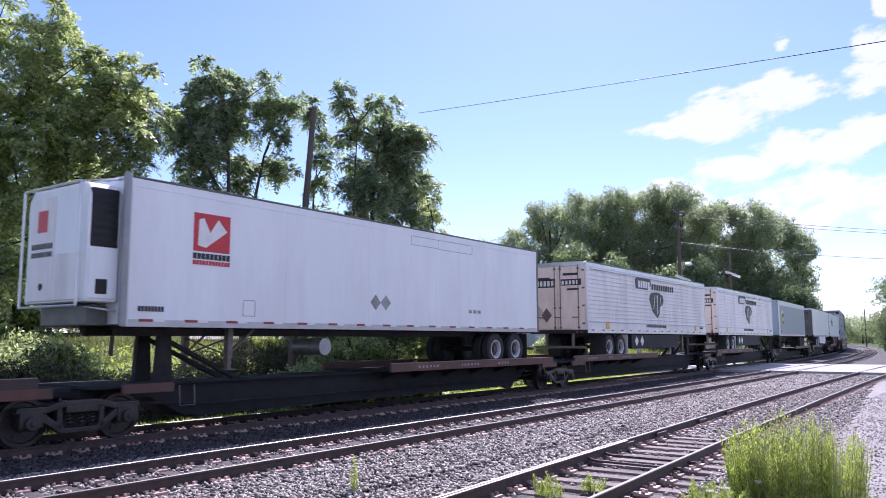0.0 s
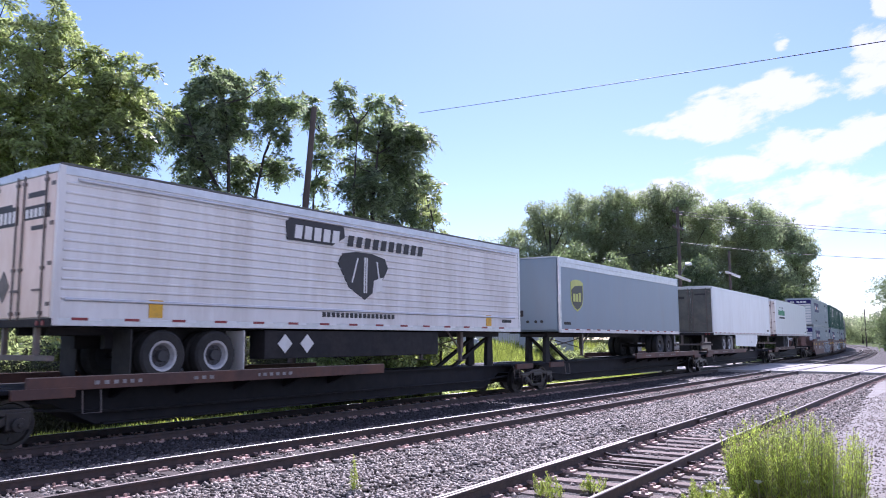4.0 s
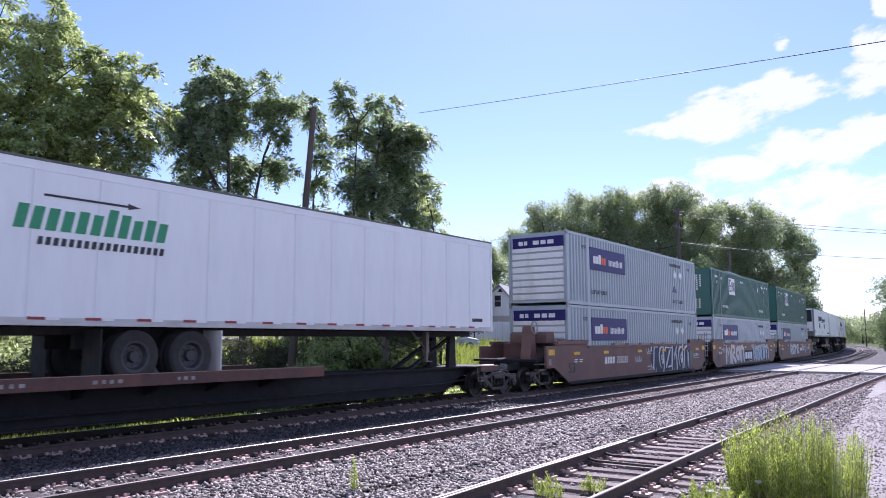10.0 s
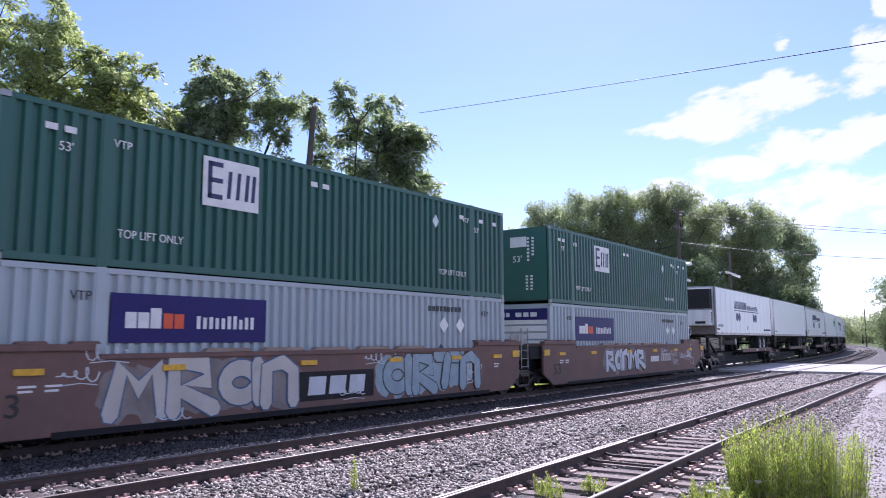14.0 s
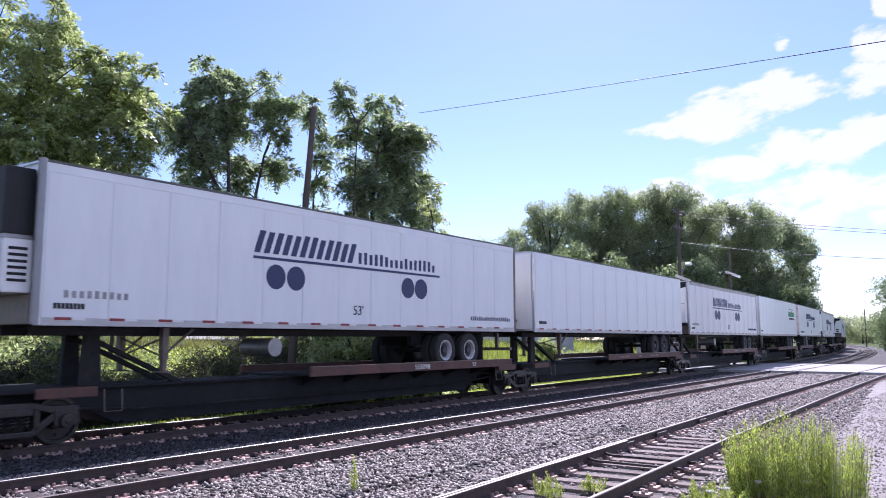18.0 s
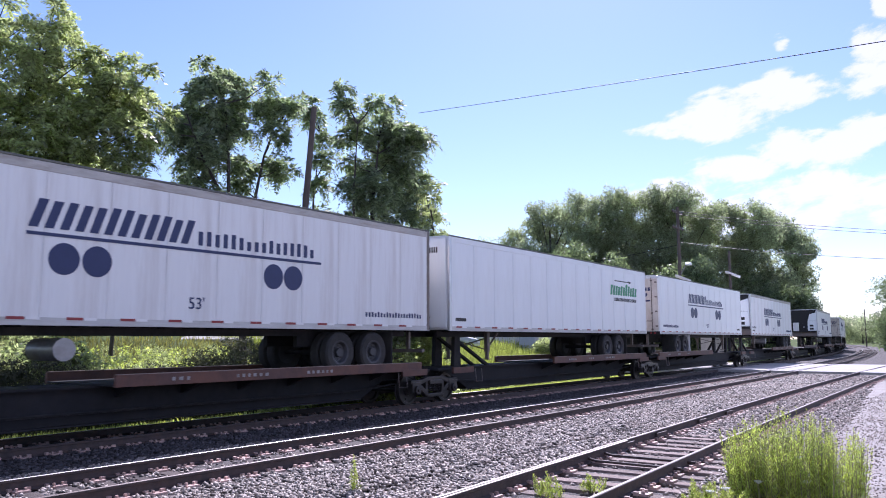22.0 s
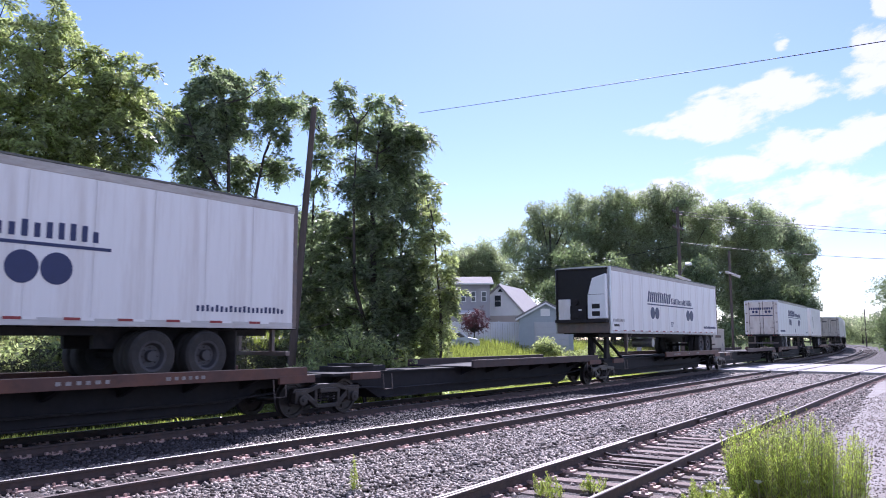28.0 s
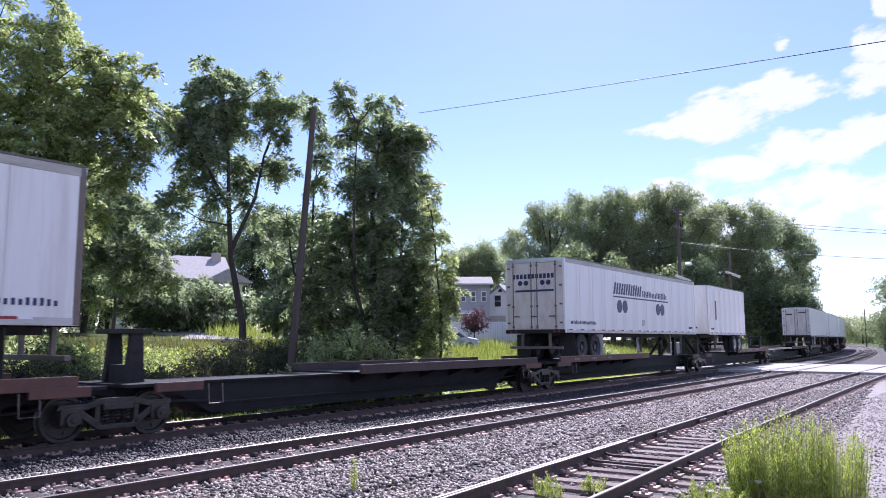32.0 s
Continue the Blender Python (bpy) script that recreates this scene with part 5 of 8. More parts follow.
        part("end_sign", MB().box(-h - 0.012, -h, -0.35, 0.35, CH - 0.75, CH - 0.36), M["white_mark"], root, "small white end sign")
        part("end_mark", text_mesh("end_mark", "53'", 0.34, M["white_mark"]), None, root, at=Matrix.Translation((-h - 0.008, 0.25, CH - 1.32)) @ Matrix.Rotation(radians(-90), 4, "Z"))
        cols = MB()
        for yy, za, zb, n in ((-0.62, CH - 1.1, CH - 0.35, 6), (-0.42, CH - 1.3, CH - 0.35, 7), (-0.35, 0.5, 1.1, 5), (-0.55, 0.5, 1.1, 5)):
            for k in range(n):
                zz = za + k * (zb - za) / n
                cols.box(-h - 0.008, -h + 0.001, yy - 0.05, yy + 0.05, zz, zz + 0.6 * (zb - za) / n)
        part("end_lettering", cols, M["white_mark"], root, "columns of small white marks")
        for xx in (-h + 2.2, h - 3.7):
            part("side_lettering", text_mesh("side_lettering", "TOP LIFT ONLY", 0.23, M["white_mark"], width=0.9), None, root, at=Matrix.Translation((xx, tp, 0.58)))
        for xx in (-h + 1.3, h - 1.5):
            part("side_lettering", text_mesh("side_lettering", "53'", 0.24, M["white_mark"]), None, root, at=Matrix.Translation((xx - 0.3, tp, CH - 0.86)))
            part("side_lettering", text_mesh("side_lettering", "VTP", 0.22, M["white_mark"]), None, root, at=Matrix.Translation((xx + (0.75 if xx < 0 else -0.95), tp, CH - 0.60)))
    if marks == "purple":
        part("side_lettering", text_mesh("side_lettering", "TOP LIFT ONLY", 0.24, M["black_mark"]), None, root, at=Matrix.Translation((-h + 2.15, tp, 0.50)))
        part("side_lettering", text_mesh("side_lettering", "TOP LIFT ONLY", 0.24, M["black_mark"]), None, root, at=Matrix.Translation((h - 4.0, tp, 0.50)))
        part("side_lettering", text_mesh("side_lettering", "VTP", 0.24, M["black_mark"]), None, root, at=Matrix.Translation((-h + 1.35, tp, CH - 0.62)))
        part("side_lettering", text_mesh("side_lettering", "VTP", 0.24, M["black_mark"]), None, root, at=Matrix.Translation((h - 1.45, tp, CH - 0.62)))
        part("side_mark", MB().prism([(h - 3.95, 1.05), (h - 3.25, 1.05), (h - 3.6, 1.42)], "y", tp, tp + 0.01), M["navy"], root, "small dark triangular mark")
        part("side_lettering", bars_row(h - 4.2, h - 2.5, CH - 0.52, CH - 0.36, 9, 0, 0.35, 6, 0.1, y=tp), M["black_mark"], root)
    for xx in (h - 3.45, h - 2.6):
        zz = CH - 0.92 if marks == "purple" else CH - 0.6
        r = 0.24 if marks == "purple" else 0.0
        if r:
            part("placard_holder", MB().prism([(xx - r, zz), (xx, zz - r), (xx + r, zz), (xx, zz + r)], "y", tp - 0.006, tp + 0.01), M["alu"], root, "bright diamond placard holder", bevel=0.004)
    if not marks == "purple":
        part("placard_holder", MB().prism([(h - 4.0, CH - 0.75), (h - 3.85, CH - 0.95), (h - 3.7, CH - 0.75), (h - 3.85, CH - 0.55)], "y", tp - 0.006, tp + 0.01), M["alu"], root, bevel=0.004)
        for xx in (-h + 0.75, -h + 1.1, h - 1.5, h - 0.7, h - 2.6, -h + 7.2, -h + 7.6):
            part("side_lettering", MB().box(xx, xx + 0.22, tp, tp + 0.008, CH - 0.52, CH - 0.40), M["white_mark"], root)
    root.matrix_basis = Matrix.Translation((0, 0, z))
    MOVERS.append((root, front, front + L))
    return root


def ribbon(mb, pts, w, y0, y1):
    """A flat painted stroke with tapered ends through points of the side wall; each step lies a hair prouder than the last."""
    n, k = len(pts), len(mb.v)
    dirs = []
    for i in range(n):
        (xa, za), (xb, zb) = pts[max(i - 1, 0)], pts[min(i + 1, n - 1)]
        d = math.hypot(xb - xa, zb - za) or 1.0
        dirs.append(((xb - xa) / d, (zb - za) / d))
    rows = [(pts[0][0] - dirs[0][0] * w * 0.4, pts[0][1] - dirs[0][1] * w * 0.4, dirs[0], 0.45)]
    rows += [(p[0], p[1], d, 1.0) for p, d in zip(pts, dirs)]
    rows += [(pts[-1][0] + dirs[-1][0] * w * 0.4, pts[-1][1] + dirs[-1][1] * w * 0.4, dirs[-1], 0.45)]
    for i, (x, z, (dx, dz), f) in enumerate(rows):
        hw = w / 2 * f
        for y in (y0 - i * 0.00015, y1):
            mb.v.append((x - dz * hw, y, z + dx * hw))
            mb.v.append((x + dz * hw, y, z - dx * hw))
    for i in range(len(rows) - 1):
        a, b = k + 4 * i, k + 4 * i + 4
        mb.f += [(a, a + 1, b + 1, b), (a, b, b + 2, a + 2), (a + 1, a + 3, b + 3, b + 1)]


def blotch(mb, cx, cz, rx, rz, rng, y0, y1, n=16):
    k = [rng.uniform(0.75, 1.12) for i in range(n)]
    mb.prism([(cx + rx * k[i] * math.cos(2 * math.pi * i / n), cz + rz * k[i] * math.sin(2 * math.pi * i / n)) for i in range(n)], "y", y0, y1)


def letterform(kind, x, w, za, zb):
    """Big block strokes of an invented sprayed alphabet, filling x..x+w, za..zb."""
    m, c = (za + zb) / 2, x + w / 2
    arc = [(c + w * 0.36 * math.cos(a), m + (zb - za) * 0.40 * math.sin(a)) for a in np.linspace(0.5, 5.8, 14)]
    return {"hook": [[(x, zb), (x + w * 0.9, zb - 0.05)], [(x + w * 0.45, zb - 0.05), (x + w * 0.32, za)]],
            "ring": [arc, [(x + w * 0.88, zb), (x + w * 0.92, za)]],
            "bolt": [[(x, zb - 0.08), (x + w * 0.95, zb - 0.02), (x + w * 0.1, za + 0.06), (x + w, za + 0.02)]],
            "peak": [[(x, za), (x + w * 0.18, zb), (x + w * 0.5, m), (x + w * 0.84, zb), (x + w, za)]],
            "bend": [[(x + w * 0.08, za), (x + w * 0.10, zb - 0.12), (x + w * 0.55, zb), (x + w * 0.88, zb - 0.2), (x + w * 0.9, za)]],
            "bowl": [[(x + w * 0.15, za), (x + w * 0.15, zb), (x + w * 0.75, zb - 0.06), (x + w * 0.8, m + 0.08), (x + w * 0.2, m - 0.02), (x + w * 0.95, za)]]}[kind]


def graffiti(root, x0, x1, z0, z1, seed):
    """Tall dark block strokes edged in white on a dark blue ground, with round eyes and drips."""
    rng = random.Random(seed)
    y = -1.42
    under, edge, body, eye = MB(), MB(), MB(), MB()
    n = int((x1 - x0) / 0.5)
    for i in range(n):
        blotch(under, x0 + 0.35 + i * 0.5, (z0 + z1) / 2 + rng.uniform(-0.03, 0.03), 0.55, (z1 - z0) * 0.52, rng, y - 0.001 - i * 0.0002, y + 0.002)
    kinds = ("hook", "ring", "bolt", "peak", "ring", "bend")
    w = (x1 - x0) / len(kinds)
    k = 0
    for i, kind in enumerate(kinds):
        x = x0 + i * w + 0.04
        za, zb = z0 + rng.uniform(0.14, 0.24), z1 - rng.uniform(0.06, 0.16)
        for line in letterform(kind, x, w * 0.88, za, zb):
            yy = y - 0.006 - k * 0.005
            ribbon(edge, [(p - 0.05, q + 0.03) for p, q in line], 0.27, yy, y + 0.002)
            ribbon(body, [(p + 0.03, q - 0.02) for p, q in line], 0.20, yy - 0.003, y + 0.002)
            k += 1
        if kind == "ring":
            for r, mb, d in ((0.15, edge, 0.0), (0.085, eye, 0.003)):
                mb.cyl("y", (x + w * 0.42, (za + zb) / 2), r, y - 0.004 - k * 0.005 - d, y, 14)
        for j in range(2):
            xd = x + w * rng.uniform(0.1, 0.85)
            ribbon(edge, [(xd, za + 0.05), (xd + 0.01, z0 - 0.02 + rng.uniform(0, 0.1))], 0.022, y - 0.006, y + 0.002)
    part("spray_ground", under, M["graf_dark"], root, "dark blue sprayed ground", kind="stuff")
    part("spray_stroke", edge, M["graf_white"], root, "white sprayed edges and drips", kind="stuff")
    part("spray_shape", body, M["graf_dark"], root, "dark blue sprayed block strokes", kind="stuff")
    part("spray_eye", eye, M["graf_green"], root, "green sprayed dots", kind="stuff")


def bubbles(root, x0, x1, z0, z1, seed, fill="graf_white", ground="graf_pale", edge="graf_dark", width=0.7, kinds=("peak", "bowl", "ring", "bend")):
    """Fat sprayed strokes with dark edges over a faded ground; they spell nothing."""
    rng = random.Random(seed)
    y = -1.42
    pale, dark, under = MB(), MB(), MB()
    n = int((x1 - x0) / 0.5)
    for i in range(n):
        blotch(under, x0 + 0.3 + i * 0.5 + rng.uniform(-0.08, 0.08), (z0 + z1) / 2 + rng.uniform(-0.08, 0.08), 0.5, (z1 - z0) * rng.uniform(0.40, 0.54), rng, y - 0.001 - i * 0.0002, y + 0.002)
    x, k, i = x0 + 0.1, 0, 0
    while x < x1 - 0.6 * width:
        w = width * rng.uniform(0.95, 1.25)
        za, zb = z0 + rng.uniform(0.14, 0.26), z1 - rng.uniform(0.14, 0.22)
        fat = 0.30 * width + rng.uniform(0.0, 0.04)
        for line in letterform(kinds[(i + seed) % len(kinds)], x, w, za, zb):
            yy = y - 0.006 - k * 0.005
            ribbon(dark, line, fat + 0.07, yy, y + 0.002)
            ribbon(pale, line, fat, yy - 0.003, y + 0.002)
            k += 1
        x += w * 1.02
        i += 1
    part("spray_ground", under, M[ground], root, "faded sprayed ground", kind="stuff")
    part("spray_shape", dark, M[edge], root, "dark sprayed edges", kind="stuff")
    part("spray_shape", pale, M[fill], root, "fat pale sprayed shapes", kind="stuff")


def scribble(root, x, z, w, seed):
    """A quick looping spray tag with an underline; it spells nothing."""
    rng = random.Random(seed)
    mb, y = MB(), -1.424
    loops = rng.uniform(3.5, 5.5) * w
    ph, hh = rng.uniform(0, 6), rng.uniform(0.09, 0.14)
    pts = []
    for i in range(34):
        u = i / 33
        a = ph + u * loops * 6.283
        pts.append((x + w * u + 0.07 * math.cos(a), z + hh * math.sin(a) * (0.7 + 0.5 * math.sin(3 * u + ph))))
    ribbon(mb, pts, 0.024, y - 0.004, y + 0.004)
    ribbon(mb, [(x + 0.1 * w, z - hh - 0.06), (x + 0.6 * w, z - hh - 0.03), (x + 1.05 * w, z - hh - 0.07)], 0.018, y - 0.004, y + 0.004)
    part("spray_tag", mb, M["graf_white"], root, "thin white sprayed scribble")


def well_unit(a, b, first=False, last=False, tag=None, seed=1):
    """One well of an articulated double-stack car."""
    L = b - a
    h = L / 2
    root = thing("well_car", "weathered orange-brown well car with sprayed graffiti on its sides", "rail car", "units of the freight train")
    xw = h - 0.85
    free = {-1: first, 1: last}
    xe = {e: h + 0.17 if free[e] else xw for e in (-1, 1)}
    lug = {e: xe[e] - (0.86 if free[e] else 0.0) for e in (-1, 1)}
    foot, head = [], []
    for e in (-1, 1):
        x = xe[e]
        foot.append([(x, 0.80), (x - 0.68, 0.80), (x - 1.9, 0.20)] if free[e] else [(x, 0.62), (x - 0.75, 0.20)])
        head.append(([(x, 1.60), (x - 0.84, 1.60), (x - 0.86, 1.72)] if free[e] else [(x, 1.72)]) + [(lug[e] - 2.55, 1.72), (lug[e] - 2.75, 1.56)])
    poly = [(-x, z) for x, z in foot[0]] + foot[1][::-1] + head[1] + [(-x, z) for x, z in head[0][::-1]]
    for s in (-1, 1):
        y0, y1 = sorted((s * 1.34, s * 1.42))
        w = part("side_wall", MB().prism(poly, "y", y0, y1), M["well_brown"], root, "orange-brown well side", bevel=0.012)
        part("top_chord", MB().box(-lug[-1] + 2.72, lug[1] - 2.72, s * 1.39 - 0.07, s * 1.39 + 0.07, 1.50, 1.60), M["well_brown"], w, bevel=0.01)
        for e in (-1, 1):
            x0, x1 = sorted((e * lug[e], e * (lug[e] - 2.6)))
            part("top_chord", MB().box(x0, x1, s * 1.38 - 0.10, s * 1.38 + 0.10, 1.66, 1.78), M["well_brown"], w, bevel=0.01)
        part("bottom_chord", MB().box(-xe[-1] + 1.9, xe[1] - 1.9, s * 1.36 - 0.08, s * 1.36 + 0.08, 0.16, 0.28), M["car_black"], w, bevel=0.01)
    part("well_floor", MB().box(-h + 2.6, h - 2.6, -1.34, 1.34, 0.18, 0.27), M["car_black"], root)
    for e in (-1, 1):
        x0, x1 = sorted((e * (h - 1.55), e * (h - 0.15)))
        part("end_structure", MB().prism([(x0, 0.78), (x1, 0.78), (x1, 1.15), (x0, 1.15)], "y", -0.95, 0.95), M["car_black"], root, "black end frame", bevel=0.02)
        part("end_bulkhead", MB().box(e * (h - 1.55) - 0.06, e * (h - 1.55) + 0.06, -1.335, 1.335, 0.5, 1.70), M["well_brown"], root, bevel=0.01)
        if free[e]:
            part("end_plate", MB().box(min(e * (xe[e] - 0.68), e * xe[e]), max(e * (xe[e] - 0.68), e * xe[e]), -1.44, -1.422, 0.82, 1.58), M["well_brown"], root, "raised brown end plate", bevel=0.008)
            x0, x1 = sorted((e * (h + 0.17), e * (h + 0.75)))
            part("end_deck", MB().box(x0, x1, -1.30, 1.30, 1.06, 1.14), M["car_black"], root, "walkway deck", bevel=0.008)
            for zz in (0.78, 0.98):
                part("step", MB().box(min(e * (h + 0.2), e * (h + 0.6)), max(e * (h + 0.2), e * (h + 0.6)), -1.40, -1.15, zz - 0.03, zz), M["rail_cap"], root, "scuffed side step", bevel=0.006)
            hr = MB().tube([(e * (h + 0.22), -1.36, 1.1), (e * (h + 0.22), -1.36, 1.52), (e * (h + 0.70), -1.36, 1.52), (e * (h + 0.70), -1.36, 0.75)], 0.018)
            part("handrail", hr, M["frame_dark"], root)
            x0, x1 = sorted((e * (xe[e] - 1.62), e * (xe[e] - 0.94)))
            arch = [(x0, 1.70), (x1, 1.70), (x1, 2.02), (x1 - 0.06, 2.10), (x1 - 0.16, 2.13), (x0 + 0.16, 2.13), (x0 + 0.06, 2.10), (x0, 2.02)]
            part("reservoir_hood", MB().prism(arch, "y", -0.95, 0.6), M["well_brown"], root, "rounded brown hood over the brake gear", bevel=0.02)
            xb = e * (xe[e] - 0.36)
            part("brake_stand", MB().prism([(xb - 0.26, 1.12), (xb + 0.20, 1.12), (xb + 0.14, 2.30), (xb - 0.06, 2.34), (xb - 0.14, 1.95)], "y", -0.72, -0.30), M["well_brown"], root, "upright brake housing", bevel=0.02)
            part("brake_wheel", MB().lathe(-0.80, [(0.20, -0.02), (0.24, -0.02), (0.24, 0.02), (0.20, 0.02), (0.20, -0.02)], 18, xb + e * 0.05, 2.28, caps=False), M["steel"], root, "round hand brake wheel", smooth=True)
        else:
            x0, x1 = sorted((e * (h - 1.5), e * (h - 0.06)))
            part("end_deck", MB().box(x0, x1, -1.30, 1.30, 1.15, 1.62), M["car_black"], root, "black end housing", bevel=0.02)
    if not last:
        lad = MB()
        lx = h - 0.52
        for dx in (-0.22, 0.22):
            lad.tube([(lx + dx, -1.44, 0.85), (lx + dx, -1.44, 2.22)], 0.022)
        for k in range(5):
            lad.tube([(lx - 0.22, -1.44, 0.92 + k * 0.28), (lx + 0.22, -1.44, 0.92 + k * 0.28)], 0.018)
        for dx in (-0.22, 0.22):
            lad.tube([(lx + dx, -1.44, 1.45), (lx + dx, -1.28, 1.45)], 0.018)
        part("ladder", lad, M["steel"], root, "steel side ladder between the wells")
        disc = MB()
        for dx in (-0.24, 0.24):
            disc.cyl("y", (lx - 0.02 + dx, 1.86), 0.22, -1.20, -1.14, 16).box(lx - 0.05 + dx, lx + 0.01 + dx, -1.2, -1.14, 1.60, 1.70)
        part("brake_disc", disc, M["steel"], root, "pale round brake covers")
    for e in (-1, 1):
        for k in range(3):
            x0, x1 = sorted((e * (lug[e] - 0.25 - k * 0.95), e * (lug[e] - 0.80 - k * 0.95)))
            part("chord_cap", MB().prism([(x0, 1.782), (x1, 1.782), (x1 - 0.05, 1.83), (x0 + 0.05, 1.83)], "y", -1.48, -1.30), M["well_brown"], root, "worn lug on the top edge")
        x0, x1 = sorted((e * (xe[e] - 0.62), e * (xe[e] - 0.14))) if free[e] else sorted((e * (xe[e] - 0.03), e * (xe[e] - 0.45)))
        part("end_reflector", MB().box(x0, x1, -1.452, -1.42, 1.27, 1.48), M["yellow"], root, "orange-yellow end reflector")
        if free[e]:
            part("end_notice", MB().box(x0 + 0.03, x0 + 0.22, -1.446, -1.42, 0.92, 1.14), M["rail_cap"], root, "small pale notice plate")
    for k in range(5):
        x0 = -3.9 + k * 1.55
        part("chord_cap", MB().prism([(x0, 1.602), (x0 + 1.25, 1.602), (x0 + 1.15, 1.68), (x0 + 0.10, 1.68)], "y", -1.47, -1.31), M["rail_cap"], root, "scuffed pale guide on the top edge")
    for xx in (-xw + 1.2, -xw + 4.0, -1.2, 2.0, xw - 4.0, xw - 1.7):
        part("yellow_reflector", MB().box(xx, xx + 0.50, -1.470, -1.42, 1.26, 1.37), M["yellow"], root, "yellow reflector strip")
    for xx in (-xw + 1.3, -xw + 1.75, xw - 1.6):
        part("stencil", MB().box(xx, xx + 0.3, -1.428, -1.42, 1.05, 1.09).box(xx, xx + 0.24, -1.428, -1.42, 0.97, 1.01), M["white_mark"], root)
    part("length_mark", text_mesh("length_mark", "53", 0.55, M["black_mark"], width=1.15), None, root, "faded dark number", at=Matrix.Translation((-xw + 0.75, -1.426, 0.58)))
    if tag == "number":
        part("number", text_mesh("number", "733035", 0.42, M["white_mark"], shear=0.18), None, root, "white stencilled number", at=Matrix.Translation((-3.6, -1.426, 0.84)))
        part("number_mark", bars_row(-4.83, -3.75, 0.84, 1.12, 4, 0.18, 0.3, 3, y=-1.43), M["white_mark"], root)
        graffiti(root, 0.7, 6.3, 0.24, 1.54, seed)
        scribble(root, -1.5, 0.98, 0.8, 8)
        scribble(root, 7.0, 1.0, 0.9, 9)
        part("spray_patch", MB().box(6.3, 6.8, -1.424, -1.42, 0.5, 1.2), M["graf_green"], root, "faded green sprayed patch")
        for xx, zz, k in ((0.0, 1.32, 41), (0.1, 0.6, 43)):
            scribble(root, xx, zz, 0.7, k)
    elif tag == "full":
        bubbles(root, -6.0, -1.4, 0.30, 1.54, seed, "graf_cream", "graf_wash", "graf_blue", 1.0)
        part("sign_panel", MB().box(-1.26, 1.39, -1.424, -1.41, 0.42, 1.10), M["frame_dark"], root, "dark painted panel")
        part("sign_bar", bars_row(-0.95, 1.15, 0.55, 0.98, 3, 0.12, 0.20, 3, y=-1.432), M["graf_white"], root)
        bubbles(root, 1.66, 6.1, 0.30, 1.54, seed + 2, "graf_pale", "graf_pale", "graf_umber", 1.0, ("hook", "bend", "ring", "bowl"))
        for xx, zz, k in ((5.5, 1.3, 51), (5.7, 1.0, 52), (5.6, 0.7, 53), (-6.4, 1.62, 54), (-5.0, 0.40, 55), (0.2, 0.55, 56)):
            scribble(root, xx, zz, 0.8, k)
        scribble(root, -6.9, 1.25, 0.7, 5)
        scribble(root, 1.0, 1.40, 0.8, 6)
    else:
        bubbles(root, -3.6, 0.9, 0.42, 1.50, seed, "graf_white", "graf_wash", "graf_umber", 0.8)
        for k, (xx, zz) in enumerate(((3.2, 1.30), (4.6, 1.18), (5.9, 1.05))):
            scribble(root, xx, zz, 0.9, 30 + k)
        part("number", text_mesh("number", "733035", 0.50, M["white_mark"], shear=0.18), None, root, "white stencilled number", at=Matrix.Translation((3.0, -1.426, 0.80)))
        part("number_mark", bars_row(1.7, 2.85, 0.80, 1.06, 4, 0.18, 0.2, 3, y=-1.43), M["white_mark"], root)
        wave = MB()
        ribbon(wave, [(7.75 + 0.07 * math.sin(i * 1.05), 1.70 - i * 0.055) for i in range(16)], 0.022, -1.428, -1.42)
        ribbon(wave, [(7.68, 0.87), (8.14, 0.87), (8.14, 0.56), (7.68, 0.56), (7.68, 0.86)], 0.018, -1.428, -1.42)
        part("spray_tag", wave, M["graf_white"], root, "wavering white sprayed line")
        for xx, zz, k in ((6.75, 0.98, 61), (6.95, 1.12, 62), (4.9, 0.78, 63)):
            scribble(root, xx, zz, 0.75, k)
    if first:
        bogie(root, -h + 0.3, a + 0.3)
    bogie(root, h - (0.3 if last else 0), b - (0.3 if last else 0))
    for e, on in ((-1, first), (1, last)):
        if on:
            part("coupler", MB().box(min(e * h - e * 0.3, e * h + e * 0.8), max(e * h - e * 0.3, e * h + e * 0.8), -0.14, 0.14, 0.72, 0.98), M["steel"], root, bevel=0.03)
    MOVERS.append((root, a, b))
    return root


# ---------------------------------------------------------------- the train, front to rear
JOINTS = [-141.5, -122.9, -104.2, -84.6, -65.7, -46.3, -27.0, -8.1]
DECKS = [1, 1, -1, -1, 1, -1, -1]
for i in range(7):
    spine_unit(JOINTS[i], JOINTS[i + 1], DECKS[i], last=i == 6, loaded=i > 0)
WELLS = [-5.6, 14.1, 33.5, 53.2]
for i, tg in enumerate(("number", "full", "plain")):
    well_unit(WELLS[i], WELLS[i + 1], first=i == 0, last=i == 2, tag=tg, seed=11 + 5 * i)
JOINTS2 = [56.0, 73.3, 90.7, 108.2, 125.6, 144.3, 163.2, 179.6, 197.2, 214.0, 232.6, 251.0, 271.5, 290.7, 309.0, 326.5, 344.0, 362.0]
DECKS2 = [1, 1, 1, 1, -1, 1, 1, 1, 1, -1, 1, 1, -1, 1, 1, -1, 1]
EMPTY = (6, 8, 11)
for i in range(len(JOINTS2) - 1):
    spine_unit(JOINTS2[i], JOINTS2[i + 1], DECKS2[i], first=i == 0, last=i == len(JOINTS2) - 2, loaded=i not in EMPTY)

